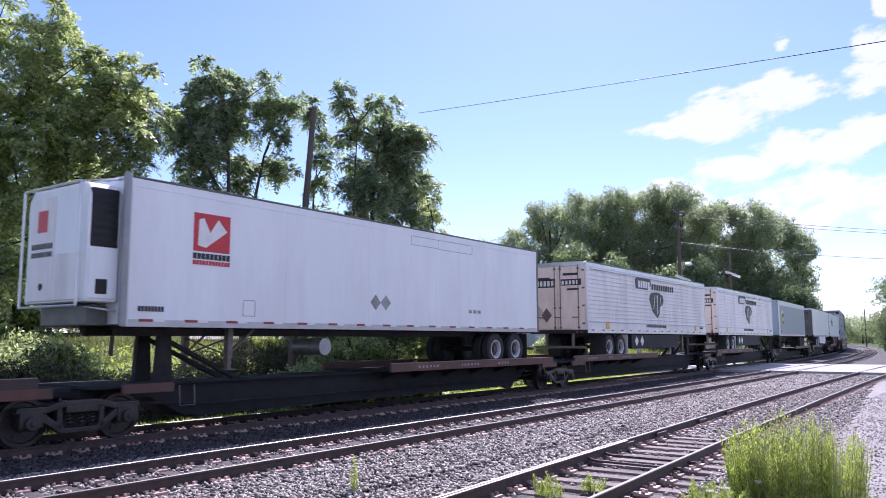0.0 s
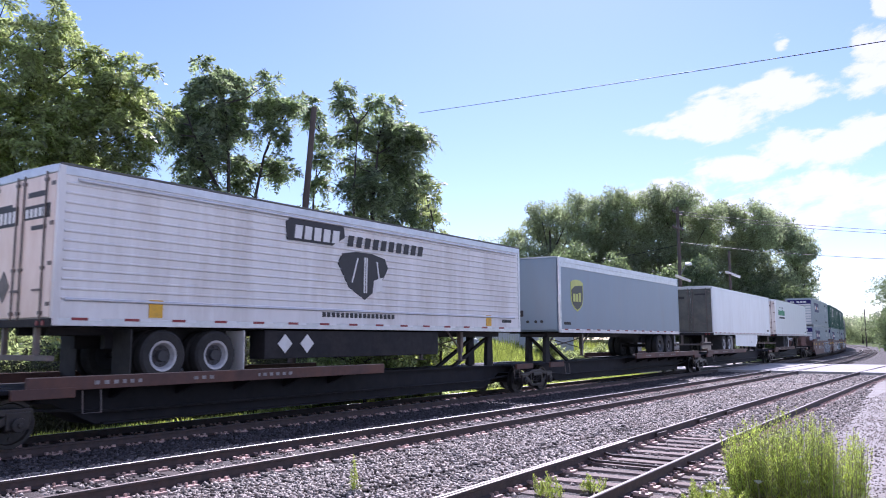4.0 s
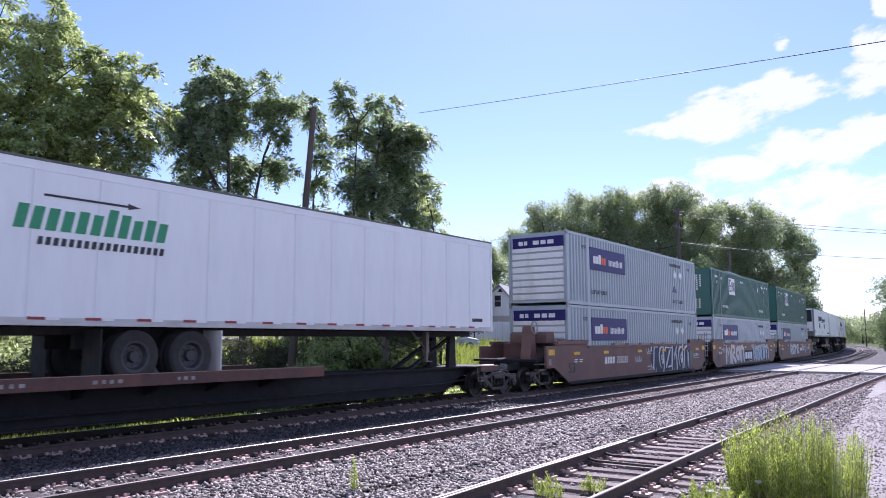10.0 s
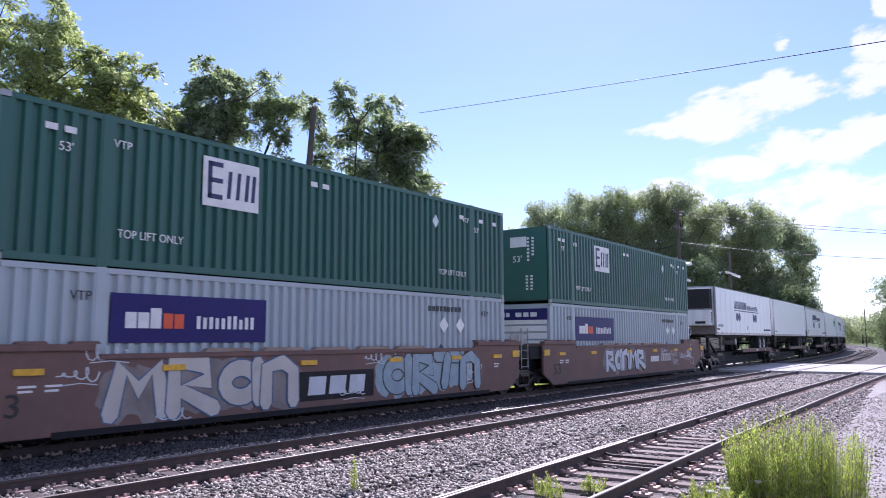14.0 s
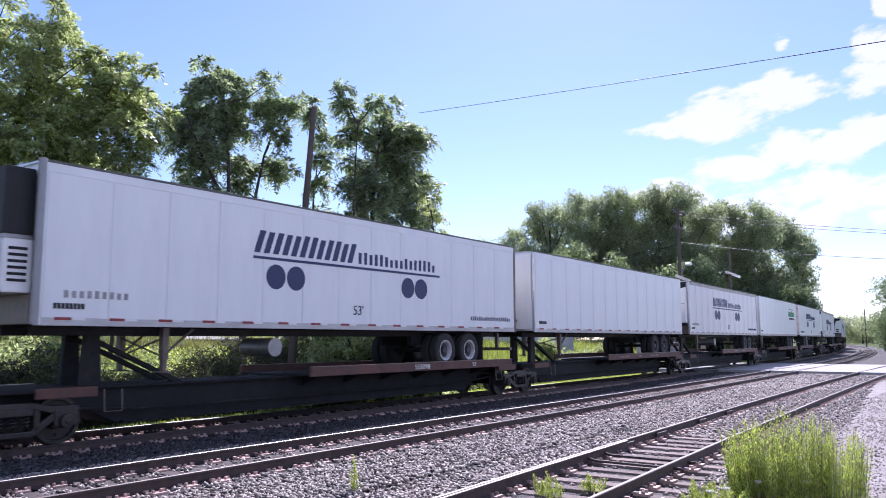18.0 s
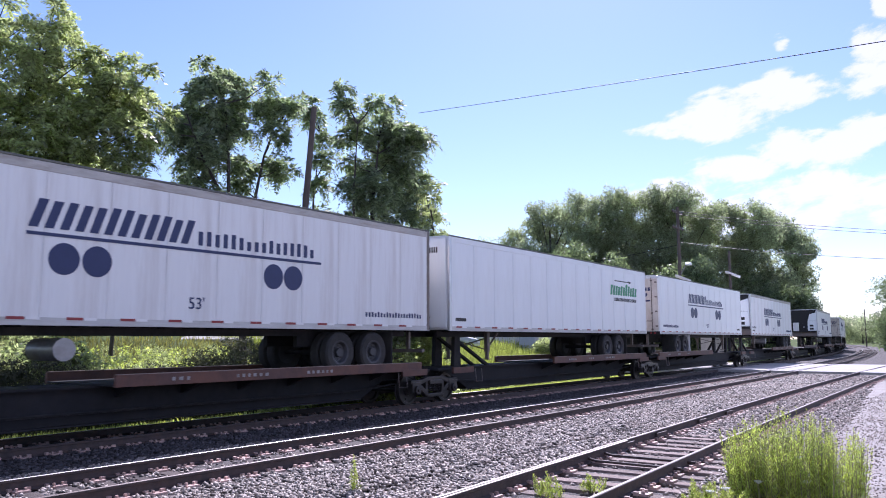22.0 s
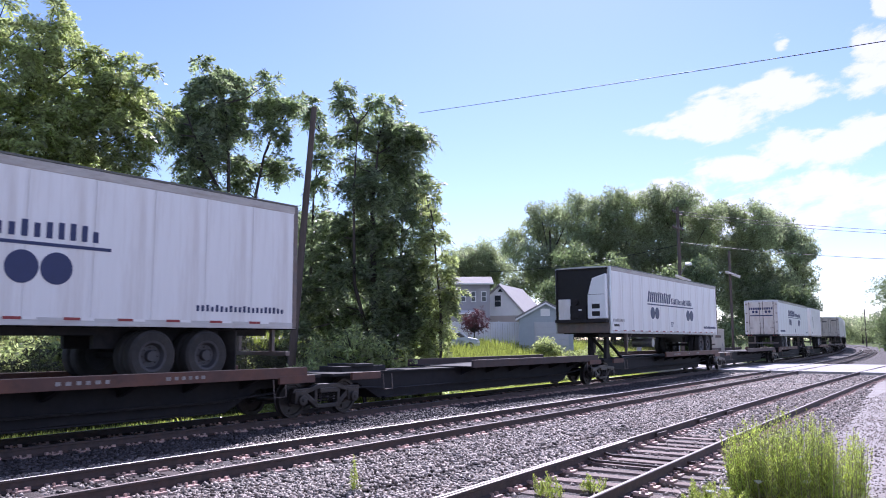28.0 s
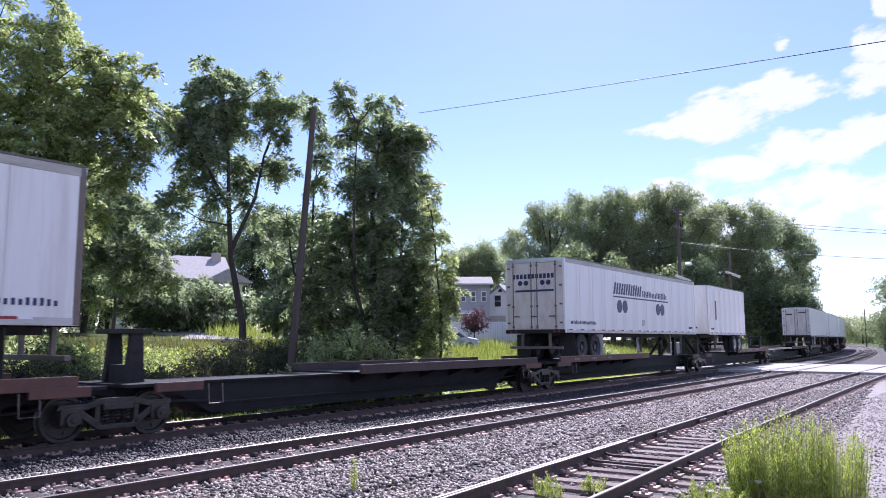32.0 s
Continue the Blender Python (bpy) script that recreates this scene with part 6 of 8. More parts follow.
F53 = 16.154
t = trailer(-122.34, F53, False, "plain", reefer="closed", rims=0, label="white refrigerated trailer with a red square logo, on a flat car")
mark_arrow_red(t, F53)
for xx in (-4.0, -1.1, 1.9, 3.1, 4.6, 6.2):
    part("seam_strip", MB().box(xx - 0.006, xx + 0.006, -Y0 - 0.005, -Y0, ZB + 0.16, ZT - 0.22), M["tape"], t)
for x0, x1, z0, z1 in ((-5.23, -4.90, 2.36, 2.70), (0.70, 2.0, 4.52, 4.77), (2.0, 3.8, 4.50, 4.77)):
    part("hatch_outline", MB().box(x0, x1, -Y0 - 0.006, -Y0, z0, z0 + 0.014).box(x0, x1, -Y0 - 0.006, -Y0, z1, z1 + 0.014).box(x0, x0 + 0.014, -Y0 - 0.006, -Y0, z0, z1).box(x1, x1 + 0.014, -Y0 - 0.006, -Y0, z0, z1), M["steel"], t, "thin dark panel outline")
for xx, mm in ((-0.82, "stencil_grey"), (-0.40, "steel")):
    part("placard_holder", MB().prism([(xx - 0.2, 2.83), (xx, 2.63), (xx + 0.2, 2.83), (xx, 3.03)], "y", -Y0 - 0.016, -Y0), M[mm], t, "worn diamond placard holder")
for xx in (3.6, 3.85, 4.1):
    part("small_lettering", MB().box(xx, xx + 0.17, -Y0 - 0.008, -Y0, 2.66, 2.76), M["stencil_grey"], t)
for fr in (-102.1, -83.35):
    t = trailer(fr, F53, True, "ribbed", slide=0.7, paint="white_old", doors="door_rust_warm", label="white ribbed trailer with black shield logo and rust-stained doors")
    mark_prime(t, F53)
    part("side_box", MB().box(-3.2, 3.4, -1.22, -0.7, 1.42, 2.06), M["frame_dark"], t, "dark chassis storage box", bevel=0.02)
    for xx in (-2.6, -1.9):
        part("placard_holder", MB().prism([(xx - 0.22, 1.76), (xx, 1.54), (xx + 0.22, 1.76), (xx, 1.98)], "y", -1.236, -1.22), M["white_mark"], t)
    xd = -F53 / 2 - 0.014
    part("door_logo", MB().box(xd - 0.010, xd, 0.10, 1.10, ZT - 1.02, ZT - 0.66), M["black_mark"], t, "black logo block on the door")
    part("door_logo", MB().box(xd - 0.010, xd, -1.06, -0.16, ZT - 0.96, ZT - 0.70), M["black_mark"], t, "black logo block on the door")
    part("door_lettering", MB().box(xd - 0.008, xd, -0.95, -0.42, ZT - 1.16, ZT - 1.08), M["black_mark"], t)
    dw = MB()
    for k in range(5):
        dw.box(xd - 0.016, xd - 0.008, 0.86 - k * 0.17, 0.97 - k * 0.17, ZT - 0.96, ZT - 0.74)
    for k in range(5):
        dw.box(xd - 0.016, xd - 0.008, -0.30 - k * 0.16, -0.20 - k * 0.16, ZT - 0.92, ZT - 0.76)
    part("door_lettering", dw, M["white_mark"], t, "white blocks on the door logo", kind="stuff")
    for yy, zz, mm in ((0.92, 2.98, "beige"), (0.52, 2.84, "rod")):
        part("placard_holder", MB().prism([(yy - 0.24, zz), (yy, zz - 0.30), (yy + 0.24, zz), (yy, zz + 0.30)], "x", xd - 0.012, xd), M[mm], t, "worn diamond placard holder")
    part("lift_sign", MB().box(-6.2, -5.9, -Y0 - 0.02, -Y0 - 0.008, 2.28, 2.62), M["yellow"], t, "small yellow and black lift sign")
    part("lift_sign", MB().box(5.9, 6.2, -Y0 - 0.02, -Y0 - 0.008, 2.28, 2.62), M["yellow"], t, "small yellow and black lift sign")
t = trailer(-64.2, 13.72, False, "plain", roof_lip=False, paint="grey_blue", rims=1, label="plain blue-grey trailer with a yellow-green shield logo")
mark_shield_brown(t, 13.72)
t = trailer(-44.1, F53, True, "plain", roof_lip=False, rims=0, slide=0.85, doors="door_dark", skirt=True, label="white trailer with dark grimy doors and a white side skirt")
t = trailer(-25.3, F53, True, rims=1, slide=1.9, label="white panelled trailer with green lettering blocks and white doors")
mark_premier(t, F53, -F53 / 2 + 1.05)
t = trailer(56.53, F53, False, reefer="split", rims=0, slide=1.2, label="white refrigerated trailer with navy logo blocks and round spots")
mark_alliance(t, F53, False)
t = trailer(74.0, F53, False, rims=1, slide=1.1, label="plain white trailer with faint panel seams")
t = trailer(91.5, F53, False, reefer="open", rims=1, slide=0.8, paint="white_used", label="white refrigerated trailer with navy logo blocks and round spots")
mark_alliance(t, F53, False)
t = trailer(108.65, F53, False, rims=1, slide=1.6, nose_logo=True, label="white panelled trailer with green lettering blocks near its tail")
mark_premier(t, F53, -F53 / 2 + 12.05)
t = trailer(126.65, F53, True, rims=1, slide=1.25, label="white trailer with navy logo blocks, its stained doors leading", door_logo=True)
mark_alliance(t, F53, True)
for fr, apart, back in ((145.75, -0.1, 0.85), (180.1, 0.62, 0.4)):
    t = trailer(fr, F53, False, reefer="open", rims=1, slide=back, paint="white_used", label="white trailer with an open dark cooling bay and navy logo")
    mark_alliance(t, F53, False, -0.27, -0.12, apart)
t = trailer(215.3, F53, True, rims=1, paint="white_used", label="white trailer with navy logo blocks, its stained doors leading", door_logo=True)
mark_alliance(t, F53, True)
t = trailer(234.2, 8.6, False, paint="white_old", label="short pale trailer with a dark mark on its side", flaps=False)
part("side_mark", MB().box(-3.0, -2.75, -Y0 - 0.014, -Y0, 3.0, 4.1), M["black_mark"], t, "upright dark mark")
t = trailer(273.0, F53, True, paint="white_old", label="pale weathered trailer with stained doors")
t = trailer(292.5, F53, False, label="plain white trailer far down the train")
t = trailer(310.5, F53, False, label="plain white trailer far down the train")
t = trailer(328.0, F53, True, paint="white_old", label="pale weathered trailer with stained doors")
t = trailer(345.5, F53, False, label="plain white trailer far down the train")
container(-3.69, CB, "box_grey", "pale grey corrugated container with a purple side sign, in a well", "purple")
container(-3.69, CB + CH, "box_grey", "pale grey corrugated container with a purple side sign, stacked on top", "purple")
for fr in (15.75, 35.15):
    container(fr, CB, "box_grey", "pale grey corrugated container with a purple side sign, in a well", "purple")
    container(fr, CB + CH, "box_green", "dark green corrugated container with a white square sign, stacked on top", "green")

# ---------------------------------------------------------------- plants


def leaf_cloud(centres, radii, per, size, rng, frond=6, droop=0.35, squash=0.75):
    """Many small leaves as kites, set in fronds round the given clump centres. Returns vertices and faces."""
    n = len(centres) * per
    idx = np.repeat(np.arange(len(centres)), per)
    d = rng.normal(size=(n, 3))
    d /= np.linalg.norm(d, axis=1)[:, None]
    r = rng.random(n) ** 0.45
    base = centres[idx] + d * (r * radii[idx])[:, None] * np.array([1, 1, squash])
    out = d.copy()
    out[:, 2] -= droop
    out += rng.normal(scale=0.5, size=(n, 3))
    out /= np.linalg.norm(out, axis=1)[:, None]
    side = np.cross(out, rng.normal(size=(n, 3)))
    side /= np.linalg.norm(side, axis=1)[:, None]
    V = []
    s = size * rng.uniform(0.7, 1.3, n)
    for k in range(frond):
        t = (k // 2 + 1) / (frond / 2 + 0.5)
        sgn = 1 if k % 2 else -1
        root = base + out * (t * 2.2 * s)[:, None]
        dirn = side * sgn * 0.85 + out * 0.55 + rng.normal(scale=0.25, size=(n, 3))
        dirn[:, 2] -= 0.25
        dirn /= np.linalg.norm(dirn, axis=1)[:, None]
        wid = np.cross(dirn, rng.normal(size=(n, 3)))
        wid /= np.linalg.norm(wid, axis=1)[:, None]
        L, Wd = s * 1.3, s * 0.27
        V.append(np.stack([root, root + dirn * (L * 0.45)[:, None] + wid * Wd[:, None], root + dirn * L[:, None], root + dirn * (L * 0.45)[:, None] - wid * Wd[:, None]], 1))
    V = np.concatenate(V, 0).reshape(-1, 3)
    F = np.arange(len(V)).reshape(-1, 4)
    return V, F


def blob_clumps(blobs, count, rng, clump):
    """Clump centres inside a set of ovals (x, y, z, rx, ry, rz), thicker towards their skins."""
    vol = np.array([b[3] * b[4] * b[5] for b in blobs]) ** 0.75
    pick = rng.choice(len(blobs), count, p=vol / vol.sum())
    b = np.array(blobs)[pick]
    d = rng.normal(size=(count, 3))
    d /= np.linalg.norm(d, axis=1)[:, None]
    r = rng.uniform(0.35, 1.0, count) ** 0.5
    c = b[:, :3] + d * r[:, None] * b[:, 3:]
    return c, clump * rng.uniform(0.6, 1.35, count)


def tree(name, x, y, stems, blobs, count, per, size, clump, material, label, seed, frond=6, group=""):
    """A tree on the ground at x, y: tapered stems with limbs to its clumps, and a crown of many leaves."""
    rng = np.random.default_rng(seed)
    z = ground_z(x, y) - 0.1
    root = thing(name, label, "tree", group, at=Matrix.Translation((x, y, z)))
    blobs = [(bx - x, by - y, bz - z, a, b, c) for bx, by, bz, a, b, c in blobs]
    cs, rs = blob_clumps(blobs, count, rng, clump)
    wood = MB()
    tops = []
    for line, r0, r1 in stems:
        pts = [Vector((px - x, py - y, pz - z)) for px, py, pz in line]
        wood.tube(pts, r0, 9, r1)
        tops += pts[1:]
    part("trunk", wood, M["bark"], root, "brown tapered trunk", smooth=True)
    limbs = MB()
    for c in cs[:: max(1, count // 60)]:
        c = Vector(c)
        best = min(tops, key=lambda p: (p - c).length + 2.0 * max(0, p.z - c.z))
        if (best - c).length > 5.0:
            continue
        mid = best.lerp(c, 0.55) + Vector((0, 0, -0.12 * (c - best).length))
        limbs.tube([best, mid, c], 0.05, 5, 0.012)
    part("limb", limbs, M["bark"], root, "thin brown limbs", kind="stuff")
    V, F = leaf_cloud(cs, rs, per, size, rng, frond)
    part("crown", raw_mesh("crown", V, F, material), None, root, "uneven leafy crown with gaps")
    return root


def at_px(az, depth, up):
    """A place by its bearing east of +Y in degrees, its distance on the ground and its height."""
    return (depth * math.sin(radians(az)), depth * math.cos(radians(az)), up)


def fronds(tips, axes, rng, per, length, leaf, pairs, droop=0.55):
    """Feathered leaves: each tip carries a rosette of drooping stalks set with paired leaflets. Returns vertices and faces."""
    n = len(tips) * per
    base, axis = np.repeat(tips, per, 0), np.repeat(axes, per, 0)
    u = np.cross(axis, np.array([0.31, 0.77, 0.2]))
    u /= np.linalg.norm(u, axis=1)[:, None]
    v = np.cross(axis, u)
    turn = np.tile(np.arange(per) * 6.283 / per, len(tips)) + rng.uniform(-0.5, 0.5, n)
    tilt = np.radians(rng.uniform(25, 105, n))
    d = axis * np.cos(tilt)[:, None] + (u * np.cos(turn)[:, None] + v * np.sin(turn)[:, None]) * np.sin(tilt)[:, None]
    L = length * rng.uniform(0.6, 1.2, n)
    sag = droop * rng.uniform(0.5, 1.3, n)
    up = np.array([0.0, 0.0, 1.0])
    side = np.cross(d, up + rng.normal(scale=0.35, size=(n, 3)))
    side /= np.linalg.norm(side, axis=1)[:, None]
    quads = []
    for k in range(2 * pairs + 1):
        last = k == 2 * pairs
        f = 1.0 if last else 0.22 + 0.74 * (k // 2) / (pairs - 1)
        sgn = 0.0 if last else (1.0 if k % 2 else -1.0)
        root = base + d * (L * f)[:, None]
        root[:, 2] -= sag * L * f * f
        tang = d.copy()
        tang[:, 2] -= 2 * sag * f
        tang /= np.linalg.norm(tang, axis=1)[:, None]
        out = side * sgn * 0.9 + tang * (1.0 if last else 0.5) + rng.normal(scale=0.16, size=(n, 3))
        out[:, 2] -= 0.18
        out /= np.linalg.norm(out, axis=1)[:, None]
        flat = np.cross(side, tang) + rng.normal(scale=0.3, size=(n, 3))
        wid = np.cross(out, flat)
        wid /= np.linalg.norm(wid, axis=1)[:, None] + 1e-6
        ll = leaf * (0.65 + 0.7 * math.sin(math.pi * min(f, 0.9))) * rng.uniform(0.8, 1.2, n)
        ww = (ll * 0.19)[:, None]
        quads.append(np.stack([root, root + out * (ll * 0.42)[:, None] + wid * ww, root + out * ll[:, None], root + out * (ll * 0.42)[:, None] - wid * ww], 1))
    V = np.concatenate(quads, 0).reshape(-1, 3)
    return V, np.arange(len(V)).reshape(-1, 4)


def feather_tree(x, y, stems, dist, boughs, material, label, seed, dens=25.0, deep=1.0, length=0.50, leaf=0.17, per=8, pairs=6):
    """A tree whose boughs (bearing, height, radius) at a distance end in rosettes of feathered leaves."""
    rng = np.random.default_rng(seed)
    z = ground_z(x, y) - 0.1
    root = thing("tree", label, "tree", at=Matrix.Translation((x, y, z)))
    wood, knots = MB(), []
    for line, r0, r1 in stems:
        pts = [Vector((px - x, py - y, pz - z)) for px, py, pz in line]
        wood.tube(pts, r0, 9, r1)
        for p, q in zip(pts[:-1], pts[1:]):
            knots += [p.lerp(q, k / 4) for k in range(1, 5)]
    part("trunk", wood, M["bark"], root, "brown tapered trunk", smooth=True)
    limbs, tips, axes = MB(), [], []
    for az, h, r in boughs:
        bx, by, _ = at_px(az, dist + rng.uniform(-deep, deep), 0)
        c = Vector((bx - x, by - y, h - z))
        near = min(knots, key=lambda p: (p - c).length + 1.6 * max(0.0, p.z - c.z + 0.5))
        mid = near.lerp(c, 0.5) + Vector((0, 0, -0.10 * (c - near).length))
        limbs.tube([near, mid, c], 0.03 + 0.015 * r, 6, 0.01)
        r = r * 1.22 + 0.06
        count = max(3, int(dens * r * r + 0.5))
        dd = rng.normal(size=(count, 3))
        dd /= np.linalg.norm(dd, axis=1)[:, None]
        reach = (r - 0.10) * rng.random(count)[:, None] ** 0.5
        tips.append(np.array(c)[None] + dd * reach * np.array([1, 1.25, 0.9]))
        ax = dd + np.array([0, 0, 0.75])
        axes.append(ax / np.linalg.norm(ax, axis=1)[:, None])
    tips, axes = np.concatenate(tips), np.concatenate(axes)
    for p in tips[::4]:
        c = Vector(p)
        near = min(knots, key=lambda q: (q - c).length)
        if (near - c).length < 3.0:
            limbs.tube([near.lerp(c, 0.45) + Vector((0, 0, -0.1)), c], 0.014, 4, 0.006)
    part("limb", limbs, M["bark"], root, "thin brown limbs", kind="stuff")
    V, F = fronds(tips, axes, rng, per, length, leaf, pairs)
    part("crown", raw_mesh("crown", V, F, material), None, root, "uneven crown of drooping feathered leaves")
    return root


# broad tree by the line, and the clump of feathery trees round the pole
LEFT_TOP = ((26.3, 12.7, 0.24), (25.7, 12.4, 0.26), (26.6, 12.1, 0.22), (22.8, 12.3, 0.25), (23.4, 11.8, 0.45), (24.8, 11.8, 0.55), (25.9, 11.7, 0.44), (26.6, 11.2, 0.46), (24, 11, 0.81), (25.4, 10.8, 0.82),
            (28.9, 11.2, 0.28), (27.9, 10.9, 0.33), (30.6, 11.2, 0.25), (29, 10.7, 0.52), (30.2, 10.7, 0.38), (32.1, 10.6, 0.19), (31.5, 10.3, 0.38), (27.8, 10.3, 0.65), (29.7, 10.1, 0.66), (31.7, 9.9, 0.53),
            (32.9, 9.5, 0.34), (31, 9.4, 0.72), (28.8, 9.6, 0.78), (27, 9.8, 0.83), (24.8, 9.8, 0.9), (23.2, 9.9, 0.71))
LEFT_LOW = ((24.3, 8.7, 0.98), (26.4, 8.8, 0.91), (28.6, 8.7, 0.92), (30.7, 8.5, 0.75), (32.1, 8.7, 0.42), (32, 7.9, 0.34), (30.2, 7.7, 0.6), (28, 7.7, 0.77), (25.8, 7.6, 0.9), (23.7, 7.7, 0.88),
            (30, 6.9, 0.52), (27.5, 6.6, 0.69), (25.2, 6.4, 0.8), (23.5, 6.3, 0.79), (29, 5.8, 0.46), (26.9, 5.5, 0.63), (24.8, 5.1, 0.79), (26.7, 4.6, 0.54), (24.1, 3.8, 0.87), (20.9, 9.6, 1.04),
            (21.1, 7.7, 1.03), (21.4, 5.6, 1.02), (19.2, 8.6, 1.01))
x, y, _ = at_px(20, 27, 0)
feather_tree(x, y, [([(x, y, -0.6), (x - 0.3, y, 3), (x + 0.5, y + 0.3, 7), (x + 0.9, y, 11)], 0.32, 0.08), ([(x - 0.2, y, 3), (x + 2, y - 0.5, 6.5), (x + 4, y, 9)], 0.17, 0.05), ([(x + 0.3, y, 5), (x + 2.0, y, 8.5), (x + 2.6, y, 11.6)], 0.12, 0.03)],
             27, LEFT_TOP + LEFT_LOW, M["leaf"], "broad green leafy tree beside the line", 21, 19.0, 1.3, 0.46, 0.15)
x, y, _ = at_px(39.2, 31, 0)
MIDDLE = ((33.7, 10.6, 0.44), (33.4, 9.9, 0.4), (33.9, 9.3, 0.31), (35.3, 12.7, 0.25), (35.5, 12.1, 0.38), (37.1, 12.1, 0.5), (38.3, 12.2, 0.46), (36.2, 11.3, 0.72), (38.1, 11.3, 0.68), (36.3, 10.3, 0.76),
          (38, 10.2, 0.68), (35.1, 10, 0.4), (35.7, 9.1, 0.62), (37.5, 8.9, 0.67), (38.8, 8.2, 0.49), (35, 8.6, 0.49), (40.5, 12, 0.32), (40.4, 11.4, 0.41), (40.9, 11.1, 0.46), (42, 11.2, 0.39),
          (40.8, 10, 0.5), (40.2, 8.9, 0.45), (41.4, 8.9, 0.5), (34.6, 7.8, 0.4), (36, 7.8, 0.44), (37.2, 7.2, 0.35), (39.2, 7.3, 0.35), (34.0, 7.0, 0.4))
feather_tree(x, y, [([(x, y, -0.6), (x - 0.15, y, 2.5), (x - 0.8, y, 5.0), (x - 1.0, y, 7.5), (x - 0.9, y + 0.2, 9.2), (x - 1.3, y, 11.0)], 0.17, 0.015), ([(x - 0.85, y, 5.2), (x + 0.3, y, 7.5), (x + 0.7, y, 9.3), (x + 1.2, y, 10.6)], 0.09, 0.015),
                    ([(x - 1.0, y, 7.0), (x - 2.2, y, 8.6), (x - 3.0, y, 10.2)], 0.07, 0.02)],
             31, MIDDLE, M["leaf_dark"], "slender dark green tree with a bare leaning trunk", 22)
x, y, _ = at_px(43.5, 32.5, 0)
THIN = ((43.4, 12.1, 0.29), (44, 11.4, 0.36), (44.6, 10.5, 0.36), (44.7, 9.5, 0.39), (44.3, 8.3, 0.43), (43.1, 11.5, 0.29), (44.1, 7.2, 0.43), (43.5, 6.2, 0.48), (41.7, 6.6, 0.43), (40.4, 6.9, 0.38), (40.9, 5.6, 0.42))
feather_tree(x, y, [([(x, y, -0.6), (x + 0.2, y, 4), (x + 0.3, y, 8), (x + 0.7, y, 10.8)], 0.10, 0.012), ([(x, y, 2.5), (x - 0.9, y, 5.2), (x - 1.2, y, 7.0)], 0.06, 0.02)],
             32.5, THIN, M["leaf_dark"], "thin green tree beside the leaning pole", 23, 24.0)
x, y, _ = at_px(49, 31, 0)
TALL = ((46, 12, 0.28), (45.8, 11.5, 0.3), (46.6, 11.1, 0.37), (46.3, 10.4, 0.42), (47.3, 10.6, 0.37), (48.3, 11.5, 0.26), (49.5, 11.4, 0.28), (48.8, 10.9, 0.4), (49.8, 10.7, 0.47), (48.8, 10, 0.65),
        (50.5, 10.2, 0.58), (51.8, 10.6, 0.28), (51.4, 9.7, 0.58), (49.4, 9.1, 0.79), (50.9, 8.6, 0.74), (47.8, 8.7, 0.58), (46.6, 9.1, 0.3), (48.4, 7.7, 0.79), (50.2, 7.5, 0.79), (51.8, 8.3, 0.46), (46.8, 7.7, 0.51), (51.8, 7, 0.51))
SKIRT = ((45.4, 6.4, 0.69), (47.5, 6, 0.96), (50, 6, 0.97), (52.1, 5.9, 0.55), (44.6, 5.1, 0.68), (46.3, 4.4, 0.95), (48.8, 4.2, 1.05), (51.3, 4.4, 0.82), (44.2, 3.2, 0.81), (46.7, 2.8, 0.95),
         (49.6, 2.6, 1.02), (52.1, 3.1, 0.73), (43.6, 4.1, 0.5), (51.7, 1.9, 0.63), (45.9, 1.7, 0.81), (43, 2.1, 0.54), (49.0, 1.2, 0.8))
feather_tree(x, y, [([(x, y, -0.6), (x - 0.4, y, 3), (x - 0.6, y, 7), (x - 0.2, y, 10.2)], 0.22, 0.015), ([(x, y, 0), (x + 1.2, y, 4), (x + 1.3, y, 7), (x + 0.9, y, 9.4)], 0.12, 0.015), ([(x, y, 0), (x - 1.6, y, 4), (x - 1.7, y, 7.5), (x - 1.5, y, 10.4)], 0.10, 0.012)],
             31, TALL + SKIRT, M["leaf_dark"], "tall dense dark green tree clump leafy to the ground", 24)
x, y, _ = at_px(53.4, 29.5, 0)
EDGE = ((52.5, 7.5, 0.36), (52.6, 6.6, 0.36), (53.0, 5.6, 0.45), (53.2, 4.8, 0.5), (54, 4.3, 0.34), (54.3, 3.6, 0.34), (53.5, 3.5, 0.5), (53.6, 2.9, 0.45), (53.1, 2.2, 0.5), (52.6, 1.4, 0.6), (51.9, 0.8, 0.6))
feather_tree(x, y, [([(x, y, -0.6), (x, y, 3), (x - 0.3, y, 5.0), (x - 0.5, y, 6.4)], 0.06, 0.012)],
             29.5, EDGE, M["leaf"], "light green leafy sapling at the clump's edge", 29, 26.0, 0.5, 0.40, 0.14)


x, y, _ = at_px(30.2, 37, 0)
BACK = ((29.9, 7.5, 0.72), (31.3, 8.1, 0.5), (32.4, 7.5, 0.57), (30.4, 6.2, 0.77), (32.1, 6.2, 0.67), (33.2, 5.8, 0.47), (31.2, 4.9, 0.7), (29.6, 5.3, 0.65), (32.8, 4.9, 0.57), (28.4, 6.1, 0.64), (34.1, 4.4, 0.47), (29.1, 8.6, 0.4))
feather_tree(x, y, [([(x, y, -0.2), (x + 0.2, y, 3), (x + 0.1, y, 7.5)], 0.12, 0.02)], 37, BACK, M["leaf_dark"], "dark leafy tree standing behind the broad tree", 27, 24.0)


